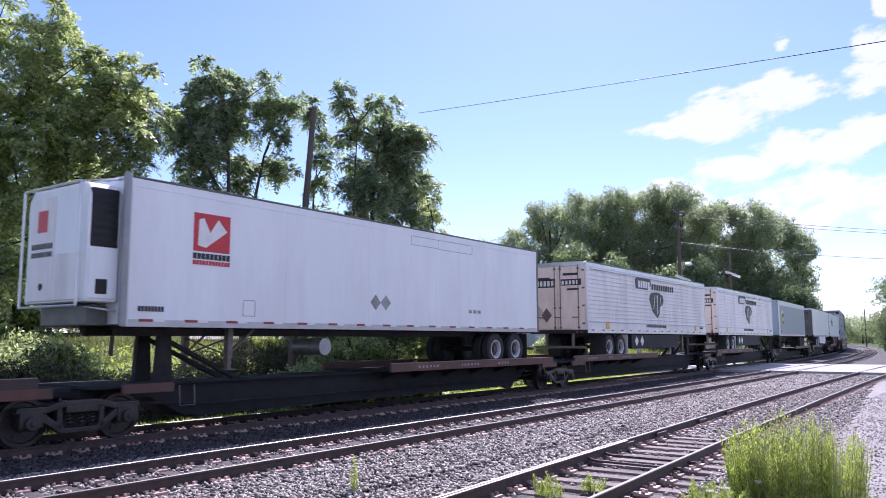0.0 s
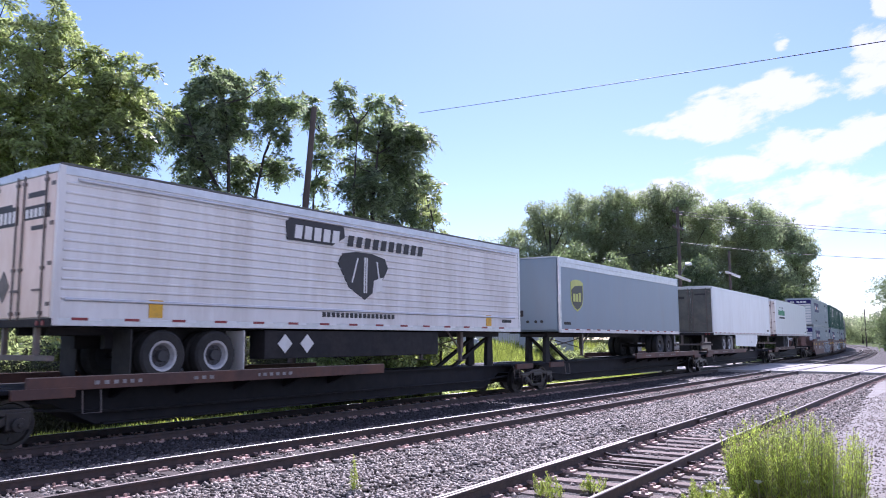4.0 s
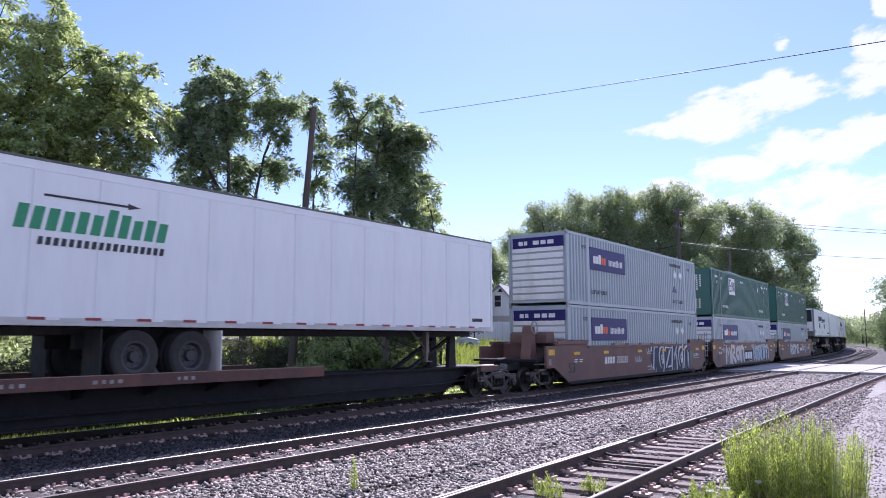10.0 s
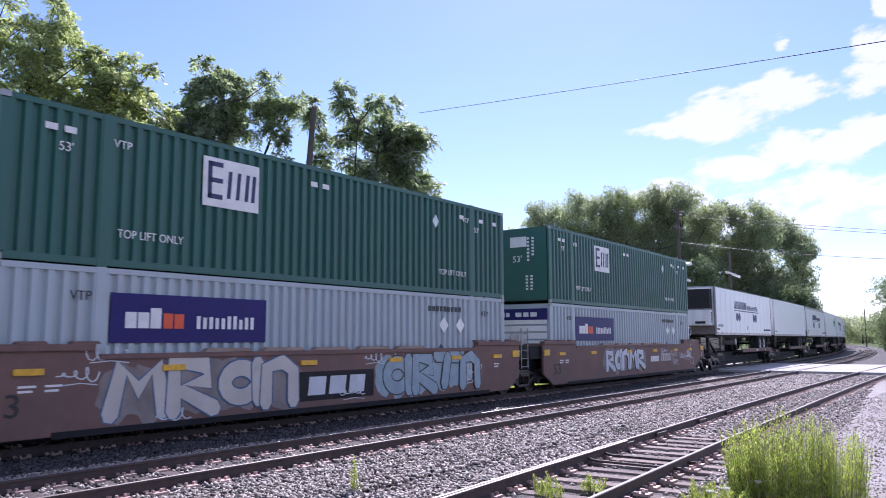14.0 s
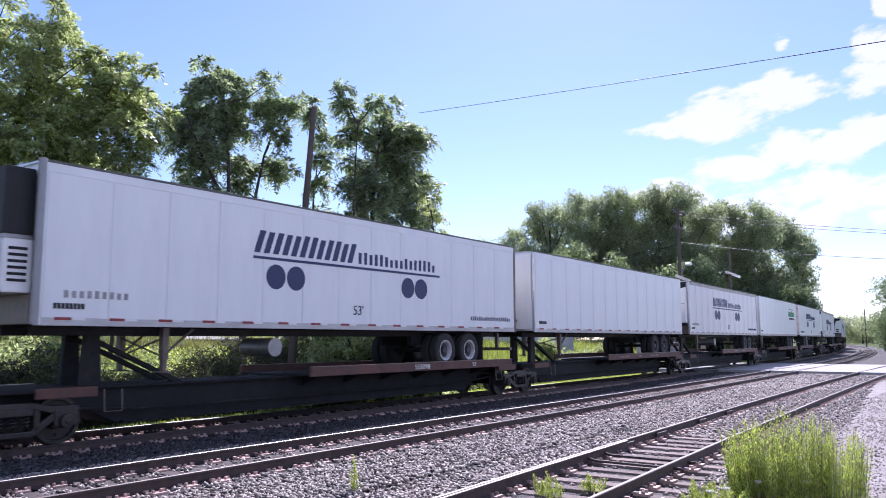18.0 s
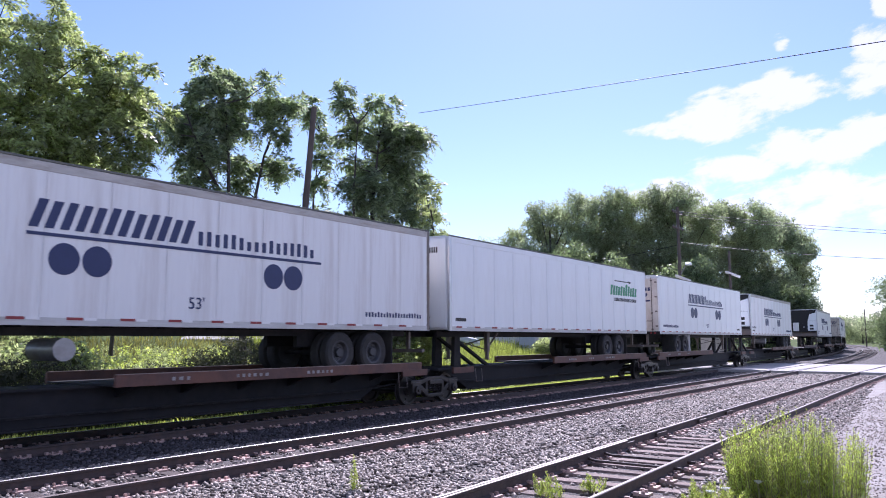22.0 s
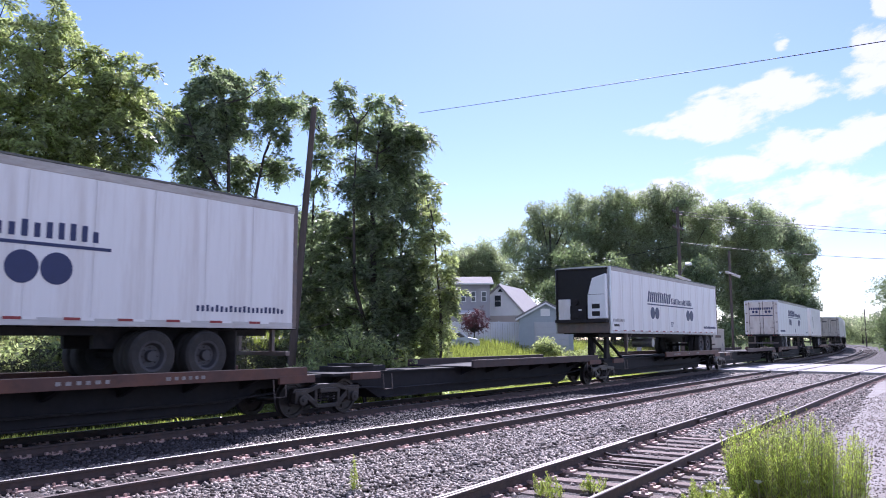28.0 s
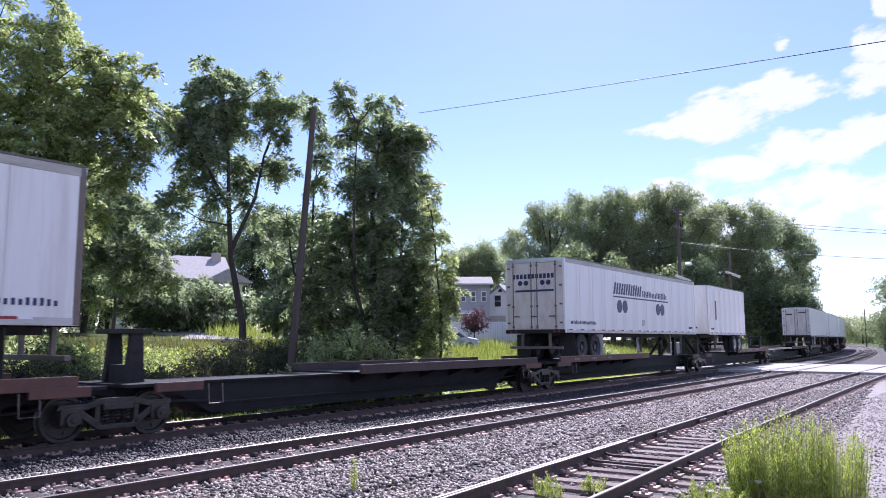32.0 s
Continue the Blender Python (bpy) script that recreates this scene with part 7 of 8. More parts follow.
# woods along the far side of the line and behind the houses: crowns by (bearing, height, radius)
def wood_tree(dist, boughs, seed, label, dens=2.4, size=0.24):
    """A tall leafy tree far off: boughs heaped with clumps of leaves, with dark hollows between."""
    rng = np.random.default_rng(seed)
    mid = sum(b[0] for b in boughs) / len(boughs)
    x, y, _ = at_px(mid, dist, 0)
    g = ground_z(x, y) - 0.1
    root = thing("tree", label, "tree", "wood beyond the houses", at=Matrix.Translation((x, y, g)))
    top = max(b[1] for b in boughs) - g
    part("trunk", MB().tube([(0, 0, 0), (0.3, 0, top * 0.45), (0, 0, top * 0.8)], 0.4, 8, 0.1), M["bark"], root, "brown tapered trunk", smooth=True)
    limbs, cs = MB(), []
    for az, h, r in boughs:
        bx, by, _ = at_px(az, dist + rng.uniform(-3, 3), 0)
        c = np.array((bx - x, by - y, h - g))
        limbs.tube([(0.1, 0, min(top * 0.7, c[2] * 0.6)), tuple(c)], 0.12, 5, 0.03)
        r = r * 1.15 + 0.35
        count = max(10, int(dens * 3.0 * r * r))
        dd = rng.normal(size=(count, 3))
        dd /= np.linalg.norm(dd, axis=1)[:, None]
        cs.append(c + dd * (r * rng.uniform(0.1, 1.0, count) ** 0.5)[:, None] * np.array([1, 1, 0.85]))
    part("limb", limbs, M["bark"], root, "brown limbs", kind="stuff")
    cs = np.concatenate(cs)
    V, F = leaf_cloud(cs, rng.uniform(0.45, 0.95, len(cs)), 28, size, rng, 4, 0.15, 0.6)
    part("crown", raw_mesh("crown", V, F, M["leaf_hazed"]), None, root, "uneven leafy crown with gaps")
    return root


WOODS = ((118, ((59.2, 17.6, 1.05), (58.7, 15.9, 1.22), (60.9, 21.7, 1.22), (60.6, 19.6, 1.57), (63.6, 22.9, 1.39), (62.4, 21.2, 1.74), (63.5, 19.5, 2.6), (61.7, 17.5, 2.26), (64.3, 15.6, 2.58), (62.1, 14, 2.59), (59.8, 14.5, 1.74), (63.9, 11.3, 2.92), (61.2, 10.8, 2.5), (59.6, 10.6, 2.0), (62.4, 8.6, 2.4))),
         (114, ((66.4, 22.3, 1.33), (65.3, 20.7, 1.83), (66.6, 20.2, 1.99), (68.1, 21.6, 1.24), (65.4, 17.6, 2.66), (67.4, 17.1, 2.47), (66.5, 14.1, 2.96), (68.8, 14.3, 2.77), (65.1, 11.8, 2.81), (67.9, 10, 2.93))),
         (112, ((69.4, 21.8, 1.61), (70.9, 22.3, 1.2), (71.2, 20.8, 1.75), (69.9, 19.6, 2.41), (69.1, 17.9, 2.25), (71.9, 16.7, 2.69), (70.7, 14.5, 2.86), (72.4, 19.3, 1.58), (73.2, 19.1, 1.26), (69.9, 10.6, 2.86), (72.4, 11.2, 2.98))))
WOODS_2 = ((116, ((74, 20.3, 0.97), (74.6, 19.5, 1.21), (76, 19.5, 1.28), (76.7, 19.3, 1.03), (74.7, 16.9, 2.74), (76.3, 16.9, 2.07), (75.5, 13, 2.87), (73.8, 13.1, 2.74), (74.4, 8.2, 3.04), (77.1, 9.7, 2.35))),
           (122, ((77.5, 18.6, 1.25), (77.9, 17.6, 1.24), (78.7, 15.9, 1.23), (79.2, 14.1, 0.73), (77.4, 15.8, 1.99), (78.5, 13.7, 1.48), (79.1, 11.2, 0.73), (78.3, 11.5, 1.97), (78.6, 8.7, 1.63), (77.6, 7.6, 2.3), (79.2, 6.7, 0.81))),
           (130, ((54.3, 15.4, 1.35), (55.5, 16.4, 1.54), (56.8, 16.9, 1.54), (57.7, 15.9, 1.35), (56.2, 14.5, 2.5), (54.5, 13, 2.31), (57.6, 13.5, 2.3), (56.4, 11.6, 2.88))))
for k, (dist, boughs) in enumerate(WOODS + WOODS_2):
    wood_tree(dist, boughs, 60 + k, "tall leafy tree in the wood behind the line")
# lower growth at the wood's foot and behind the clump of trees
FAR = ((72.0, 100, 13, 6), (75.6, 116, 14, 6), (69.2, 98, 13, 6), (66.0, 100, 12, 5.5), (63.0, 102, 13, 5.5), (77.6, 112, 10, 4.5), (52, 130, 13, 6),
       (29, 88, 17, 6), (32.5, 84, 16, 5.5), (36, 88, 15.5, 5.5), (39.5, 80, 15, 5), (43, 86, 16, 5), (47.5, 88, 15, 6))
for k, (az, dist, top, r) in enumerate(FAR):
    x, y, _ = at_px(az, dist, 0)
    rng = random.Random(40 + k)
    g = ground_z(x, y)
    blobs = []
    for j in range(12):
        a, f = rng.uniform(0, 6.283), rng.random()
        zz = g + (0.14 + 0.72 * f) * top
        rr = r * (1.0 - 0.5 * f) * rng.uniform(0.3, 0.8)
        blobs.append((x + rr * math.cos(a), y + rr * math.sin(a), zz, r * rng.uniform(0.25, 0.46), r * rng.uniform(0.25, 0.46), top * rng.uniform(0.07, 0.13)))
    tree("tree", x, y, [([(x, y, g - 0.3), (x + 0.3, y, g + top * 0.4), (x, y, g + top * 0.6)], 0.4, 0.12)], blobs, 230, 22, 0.28, 0.9, M["leaf_foot"], "leafy tree at the foot of the wood", 80 + k, 4, "wood beyond the houses")
# trees across the line and the hazy distance
for k, (az, dist, top, r) in enumerate(((84.2, 150, 12.6, 5.0), (87.5, 140, 17, 7), (84.2, 250, 11, 5), (84.6, 190, 6, 4))):
    x, y, _ = at_px(az, dist, 0)
    rng = random.Random(90 + k)
    blobs = [(x + rng.uniform(-0.5, 0.5) * r, y + rng.uniform(-0.5, 0.5) * r, (0.12 + 0.75 * rng.random()) * top, r * 0.42, r * 0.42, top * 0.12) for j in range(11)]
    tree("tree", x, y, [([(x, y, -0.4), (x, y, top * 0.4), (x, y, top * 0.8)], 0.3, 0.08)], blobs, 170, 18, 0.30, 1.1, M["leaf_foot"], "leafy green tree across the line", 95 + k, 4)
for k in range(16):
    az = 79.6 + k * 0.5
    dist = 430 + 40 * math.sin(k * 2.1)
    x, y, _ = at_px(az, dist, 0)
    rng = random.Random(120 + k)
    top = rng.uniform(9, 15)
    blobs = [(x + rng.uniform(-6, 6), y + rng.uniform(-6, 6), ground_z(x, y) + (0.1 + 0.7 * rng.random()) * top, 4, 4, 2.4) for j in range(7)]
    tree("tree", x, y, [([(x, y, ground_z(x, y) - 0.4), (x, y, top * 0.4), (x, y, top * 0.8)], 0.4, 0.1)], blobs, 70, 12, 0.7, 2.0, M["leaf_hazed"], "distant tree, its leaf colour paled for summer haze", 130 + k, 4, "distant woods")


def bush(x, y, r, h, material, label, seed, n=60, size=0.12, name="bush"):
    """A shrub: short stems and a loose heap of leaves down to the ground."""
    rng = random.Random(seed)
    g = ground_z(x, y)
    blobs = [(x + rng.uniform(-0.5, 0.5) * r, y + rng.uniform(-0.5, 0.5) * r, g + h * rng.uniform(0.25, 0.8), r * 0.55, r * 0.55, h * 0.25) for j in range(5)]
    return tree(name, x, y, [([(x, y, g - 0.1), (x + 0.1, y, g + h * 0.7)], 0.05, 0.02), ([(x, y, g - 0.1), (x - 0.3 * r, y, g + h * 0.6)], 0.04, 0.02)], blobs, n, 18, size, 0.35, material, label, seed, 6)


# thicket behind the left tree
for k, (az, dist, top, r) in enumerate(((15.5, 58, 11, 4), (19.5, 62, 12, 4), (23.2, 54, 10, 3.6), (26.0, 60, 11.5, 3.8), (28.6, 50, 8.5, 3.0), (29.6, 60, 11, 3.2), (25.6, 46, 4.0, 2.4), (21.5, 44, 5, 2.6))):
    x, y, _ = at_px(az, dist, 0)
    g = ground_z(x, y)
    rng = random.Random(700 + k)
    blobs = [(x + rng.uniform(-0.7, 0.7) * r, y + rng.uniform(-0.5, 0.5) * r, g + top * rng.uniform(0.04, 0.9), r * 0.46, r * 0.46, top * 0.10) for j in range(12)]
    tree("tree", x, y, [([(x, y, g - 0.2), (x + 0.2, y, g + top * 0.5), (x, y, g + top * 0.75)], 0.16, 0.05)], blobs, 105, 17, 0.20, 0.62, M["leaf"], "leafy tree in the thicket beyond the grass", 720 + k, 6, "thicket beyond the grass")


def brush_bank(name, areas, clumps, low, high, size, material, label, seed):
    """A tangle of leafy low growth over the areas, as one uncountable stand."""
    rng = np.random.default_rng(seed)
    pick = rng.choice(len(areas), clumps)
    a = np.array(areas, float)[pick]
    cx, cy = a[:, 0] + rng.random(clumps) * (a[:, 1] - a[:, 0]), a[:, 2] + rng.random(clumps) * (a[:, 3] - a[:, 2])
    hump = np.array([0.5 + 0.5 * noise.noise((p * 0.45, q * 0.6, 7.7)) for p, q in zip(cx, cy)])
    cz = np.array([ground_z(p, q) for p, q in zip(cx, cy)]) + low + (high - low) * rng.random(clumps) * hump * 1.4
    V, F = leaf_cloud(np.stack([cx, cy, cz], 1), 0.34 * rng.uniform(0.6, 1.3, clumps), 16, size, rng, 6, 0.1)
    return tagged(new(name, raw_mesh(name, V, F, material)), label, "brush", kind="stuff")


for k in range(26):
    az = 22 + k * 1.36
    rng = random.Random(300 + k)
    dist = rng.uniform(25, 31) if az < 53 else rng.uniform(30, 36)
    x, y, _ = at_px(az, dist, 0)
    if az > 53 or (az > 50 and k % 2) or 27.5 < az < 43:
        continue
    bush(x, y, rng.uniform(0.9, 1.6), rng.uniform(1.2, 2.6) if az < 50 else rng.uniform(0.9, 1.5), M["leaf"] if k % 3 else M["weed"], "rank green shrub growing behind the tracks", 300 + k)

def blades(name, areas, count, height, width, material, label, category, seed, lean=0.25, leafy=0):
    """Upright grass or weed stalks over the areas (x0, x1, y0, y1), as one uncountable growth."""
    rng = np.random.default_rng(seed)
    areas = np.array(areas, float)
    size = (areas[:, 1] - areas[:, 0]) * (areas[:, 3] - areas[:, 2])
    pick = rng.choice(len(areas), count, p=size / size.sum())
    a = areas[pick]
    x = a[:, 0] + rng.random(count) * (a[:, 1] - a[:, 0])
    y = a[:, 2] + rng.random(count) * (a[:, 3] - a[:, 2])
    z = np.array([ground_z(p, q) for p, q in zip(x, y)]) - 0.1
    h = height * rng.uniform(0.55, 1.2, count)
    base = np.stack([x, y, z], 1)
    ang = rng.random(count) * 6.283
    wv = np.stack([np.cos(ang), np.sin(ang), 0 * ang], 1) * width
    ln = rng.normal(scale=lean, size=(count, 3)) * h[:, None]
    ln[:, 2] = h
    V = np.stack([base - wv, base + wv, base + ln * 0.55 + wv * 0.8, base + ln * 0.55 - wv * 0.8], 1).reshape(-1, 3)
    V2 = np.stack([base + ln * 0.55 - wv * 0.8, base + ln * 0.55 + wv * 0.8, base + ln + wv * 0.15, base + ln - wv * 0.15], 1).reshape(-1, 3)
    V = np.concatenate([V, V2])
    ob = new(name, raw_mesh(name, V, np.arange(len(V)).reshape(-1, 4), material))
    return tagged(ob, label, category, kind="stuff")


def strips(x0, x1, d0, d1, step=4.0):
    out = []
    for x in np.arange(x0, x1, step):
        b = TRAIN_Y + bend(x + step / 2)
        out.append((x, x + step, b + d0, b + d1))
    return out


brush_bank("brush", strips(-2, 22, 5.7, 8.2), 2300, 0.0, 2.3, 0.070, M["brush"], "tangled dark green brush along the ballast", 31)
brush_bank("brush", strips(-2, 30, 8.0, 18.0), 520, 0.0, 0.8, 0.080, M["weed"], "sunlit yellow-green weeds behind the tracks", 32)
brush_bank("brush", strips(-2, 30, 8.0, 18.0), 620, 0.0, 0.9, 0.080, M["leaf"], "mixed green growth behind the tracks", 34)
brush_bank("brush", strips(26, 70, 5.6, 9.0), 700, 0.0, 0.7, 0.085, M["leaf"], "low green brush along the ballast", 33)
blades("grass", strips(-4, 24, 5.6, 9), 9000, 0.6, 0.02, M["brush"], "dull green brush behind the tracks", "brush", 15, 0.4)
blades("grass", strips(-4, 92, 6.5, 12), 30000, 0.6, 0.012, M["field"], "tall yellow-green grass behind the tracks", "grass", 5)
blades("grass", strips(0, 30, 12, 24, 5.0), 11000, 0.34, 0.02, M["field"], "short sunlit yellow-green grass before the yard", "grass", 16)
blades("grass", strips(30, 75, 12, 26, 5.0), 26000, 0.95, 0.024, M["meadow"], "tall yellow-green field grass before the fence", "grass", 18)
blades("grass", strips(75, 110, 12, 24, 5.0), 8000, 0.75, 0.022, M["field"], "tall yellow-green field grass before the houses", "grass", 6)
blades("grass", strips(-6, 60, 2.7, 5.5), 16000, 0.17, 0.012, M["weed"], "low sunlit weeds at the ballast's foot", "weeds", 17, 0.4)
blades("grass", strips(-2, 60, 5.6, 7.0), 8000, 0.5, 0.013, M["brush"], "rank green weeds along the ballast edge", "weeds", 7, 0.4)


def weed_clump(name, x, y, rx, ry, stalks, height, label, seed, leafy=58):
    """Upright leafy weeds: thin stems set with narrow leaves up their length, shorter towards pointed tips."""
    rng = np.random.default_rng(seed)
    z0 = -0.22
    root = thing(name, label, "weeds", at=Matrix.Translation((x, y, z0)))
    ang, rad = rng.random(stalks) * 6.283, np.sqrt(rng.random(stalks))
    bx, by = rx * rad * np.cos(ang), ry * rad * np.sin(ang)
    hh = height * (1.0 - 0.30 * rad ** 2) * rng.uniform(0.66, 1.14, stalks)
    lean = np.stack([bx * 0.10 + rng.normal(scale=0.035, size=stalks), by * 0.10 + rng.normal(scale=0.035, size=stalks)], 1)
    stems = MB()
    V = []
    for i in range(stalks):
        top = Vector((bx[i] + lean[i, 0], by[i] + lean[i, 1], hh[i]))
        stems.tube([(bx[i], by[i], 0), top], 0.0055, 3, 0.002)
        t = rng.uniform(0.06, 1.0, leafy) ** 0.85
        p = np.stack([bx[i] + lean[i, 0] * t, by[i] + lean[i, 1] * t, hh[i] * t], 1)
        a = rng.random(leafy) * 6.283
        d = np.stack([np.cos(a), np.sin(a), rng.uniform(0.35, 1.5, leafy)], 1)
        d /= np.linalg.norm(d, axis=1)[:, None]
        L = (0.115 * (1.12 - 0.85 * t) * rng.uniform(0.6, 1.3, leafy))[:, None]
        w = np.stack([-np.sin(a), np.cos(a), 0 * a], 1) * 0.0062
        V.append(np.stack([p, p + d * L * 0.5 + w, p + d * L, p + d * L * 0.5 - w], 1).reshape(-1, 3))
    part("stem", stems, M["weed_stem"], root, "thin reddish stems", kind="stuff")
    V = np.concatenate(V)
    part("leaf", raw_mesh("leaf", V, np.arange(len(V)).reshape(-1, 4), M["weed"]), None, root, kind="stuff")
    return root


def umbel(x, y, h, seed):
    """A wild carrot: a thin stem with a flat white flower head of many small florets."""
    rng = random.Random(seed)
    root = thing("wild_flower", "white flat-topped wild flower among the weeds", "flower", "white wild flowers", at=Matrix.Translation((x, y, -0.22)))
    part("stem", MB().tube([(0, 0, 0), (0.01, 0, h * 0.6), (0.02, 0.01, h - 0.04)], 0.004, 4, 0.003), M["weed_stem"], root)
    head = MB()
    for k in range(26):
        a, r = k * 2.4, 0.055 * math.sqrt(k / 26)
        fx, fy, fz = 0.02 + r * math.cos(a), 0.01 + r * math.sin(a), h - 0.004 + rng.uniform(-0.006, 0.006)
        head.tube([(0.02, 0.01, h - 0.04), (fx, fy, fz)], 0.0012, 3)
        head.cyl("z", (fx, fy), 0.0085, fz, fz + 0.004, 6)
    part("blossom", head, M["blossom"], root, "flat white flower head")
    return root


weed_clump("weed_bush", 10.68, 2.36, 0.64, 0.80, 420, 1.05, "bright yellow-green bushy weeds growing on the gravel", 1)
weed_clump("weed", 9.0, 4.95, 0.20, 0.20, 12, 0.34, "small green weeds between the siding rails", 2)
weed_clump("weed", 9.6, 4.6, 0.16, 0.16, 8, 0.26, "small green weeds between the siding rails", 12)
weed_clump("weed", 9.9, 3.1, 0.55, 0.40, 44, 0.30, "low leafy weeds beside the siding", 4)
weed_clump("weed", 7.83, 7.26, 0.07, 0.07, 4, 0.52, "single spindly weed on the ballast", 3)
for k, (fx, fy, fh) in enumerate(((9.42, 3.02, 0.26), (9.50, 2.86, 0.30), (10.02, 2.62, 0.33), (10.16, 2.10, 0.36), (10.3, 2.2, 0.62))):
    umbel(fx, fy, fh, 600 + k)

# ---------------------------------------------------------------- poles, wires, houses


def utility_pole(x, y, top, lean_x, lean_y, label, arms=1, r=0.16):
    z = ground_z(x, y) - 0.2
    root = thing("utility_pole", label, "utility pole", at=Matrix.Translation((x, y, z)))
    part("pole", MB().tube([(0, 0, 0), (lean_x, lean_y, top - z)], r, 12, r * 0.66), M["pole"], root, smooth=True)
    for k in range(arms):
        zz = top - z - 0.5 - 1.2 * k
        part("crossarm", MB().box(-1.1, 1.1, -0.06, 0.06, zz, zz + 0.12), M["pole"], root, at=Matrix.Translation((lean_x, lean_y, 0)), bevel=0.01)
        for dx in (-0.95, -0.4, 0.4, 0.95):
            part("insulator", MB().cyl("z", (lean_x + dx, lean_y), 0.04, zz + 0.12, zz + 0.24, 8), M["steel"], root)
    return root


def cable(pts, sag, r, label):
    a, b = Vector(pts[0]), Vector(pts[1])
    line = []
    for i in range(25):
        u = i / 24
        p = a.lerp(b, u)
        line.append((p.x, p.y, p.z - 4 * sag * u * (1 - u)))
    return tagged(new("overhead_cable", MB().tube(line, r, 5).mesh("overhead_cable", M["wire"])), label, "cable")


def facing(az, dist, turn=0.0):
    """A frame on the ground at a bearing, its x across the line of sight (to the right) and its y away from the viewer."""
    x, y, _ = at_px(az, dist, 0)
    return Matrix.Translation((x, y, ground_z(x, y) - 0.15)) @ Matrix.Rotation(radians(-az + turn), 4, "Z")


def window(parent, x, z, w, h, y=-0.02, label=""):
    wd = part("window", MB().box(x - w / 2, x + w / 2, y - 0.02, y + 0.03, z, z + h), M["glass"], parent, label or "dark window pane")
    fr = MB()
    for a, b, c, d in ((x - w / 2 - 0.05, x - w / 2, z - 0.05, z + h + 0.05), (x + w / 2, x + w / 2 + 0.05, z - 0.05, z + h + 0.05), (x - w / 2, x + w / 2, z - 0.05, z), (x - w / 2, x + w / 2, z + h, z + h + 0.05), (x - w / 2, x + w / 2, z + h / 2 - 0.02, z + h / 2 + 0.02)):
        fr.box(a, b, y - 0.05, y + 0.02, c, d)
    part("frame", fr, M["trim_white"], wd, "white window frame")
    return wd


def clapboards(parent, x0, x1, z0, z1, material, y=0.0, step=0.16):
    mb = MB()
    z = z0
    while z < z1:
        mb.prism([(y - 0.035, z), (y, z), (y, z + step), (y - 0.008, z + step)], "x", x0, x1)
        z += step
    part("siding", mb, material, parent, "level clapboard siding", kind="stuff")


# two-storey grey house
r = thing("house", "grey two-storey house with a low shingled roof", "house", at=facing(54.1, 77))
part("wall", MB().box(-5.0, 4.0, 0, 8, 0, 6.0), M["siding_grey"], r)
clapboards(r, -5.0, 4.0, 0.3, 5.9, M["siding_grey"])
part("roof", MB().prism([(-0.5, 5.95), (8.5, 5.95), (4, 7.0)], "x", -5.4, 4.4), M["shingle"], r, "grey shingle roof", bevel=0.02)
part("gutter", MB().box(-5.4, 4.4, -0.56, -0.46, 5.86, 6.0), M["trim_white"], r)
for xx in (1.35, 2.35, 3.4):
    window(r, xx, 4.2, 0.40, 0.95)
window(r, -2.0, 1.4, 0.9, 1.2)
part("awning", MB().prism([(-1.4, 3.0), (0, 3.3), (0, 3.2), (-1.4, 2.9)], "x", 0.2, 2.6), M["trim_white"], r, "small white awning")
# white gabled house
r = thing("house", "white gabled house with tan lower wall and grey roof", "house", at=facing(57.85, 84, -17) @ Matrix.Diagonal((0.92, 1, 1, 1)))
part("wall", MB().prism([(-2.5, 0), (2.7, 0), (2.7, 3.4), (0.0, 6.3), (-2.5, 4.4)], "y", 0, 9), M["siding_white"], r, "white gable wall")
part("lower_wall", MB().box(-2.5, 2.7, -0.06, 0, 0, 3.0), M["siding_tan"], r, "tan lower wall")
# right slope in paler shingle: the sunlight on it is put into the colour
part("roof", MB().prism([(-0.05, 6.45), (-0.05, 6.25), (3.1, 2.95), (3.25, 3.1)], "y", -0.3, 9.3), M["shingle_pale"], r, "grey shingle roof slope")
part("roof", MB().prism([(-0.05, 6.45), (-0.05, 6.25), (-2.8, 4.1), (-2.95, 4.25)], "y", -0.3, 9.3), M["shingle"], r, "grey shingle roof slope")
window(r, -0.3, 4.0, 0.75, 1.2)
window(r, 0.6, 1.6, 0.9, 0.5, -0.08)
part("gable_vent", MB().prism([(-0.3, 5.6), (0.3, 5.6), (0.0, 5.95)], "y", -0.05, 0.0), M["glass"], r)
# garage
r = thing("garage", "blue-grey gabled garage with a pale grey door", "garage", at=Matrix.Translation((0, 0, 1.0)) @ facing(61.1, 67))
part("wall", MB().prism([(-2.2, -1.1), (2.4, -1.1), (2.4, 2.5), (0.1, 3.75), (-2.2, 2.5)], "y", 0, 6), M["siding_blue"], r)
clapboards(r, -2.2, 2.4, 0.1, 2.45, M["siding_blue"])
for sgn in (-1, 1):
    part("roof", MB().prism([(0.1, 3.95), (0.1, 3.78), (0.1 + sgn * 2.6, 2.36), (0.1 + sgn * 2.65, 2.52)], "y", -0.25, 6.2), M["shingle"], r, "grey shingle roof slope")
    part("fascia", MB().prism([(0.1, 3.80), (0.1, 3.64), (0.1 + sgn * 2.6, 2.22), (0.1 + sgn * 2.6, 2.38)], "y", -0.28, -0.22), M["trim_white"], r)
gd = part("garage_door", MB().box(-0.9, 2.0, -0.05, 0.02, 0.05, 2.1), M["door_grey"], r, "pale grey panelled garage door")
for k in range(4):
    part("door_panel", MB().box(-0.85, 1.95, -0.08, -0.05, 0.1 + k * 0.5, 0.54 + k * 0.5), M["door_grey"], gd, bevel=0.02)
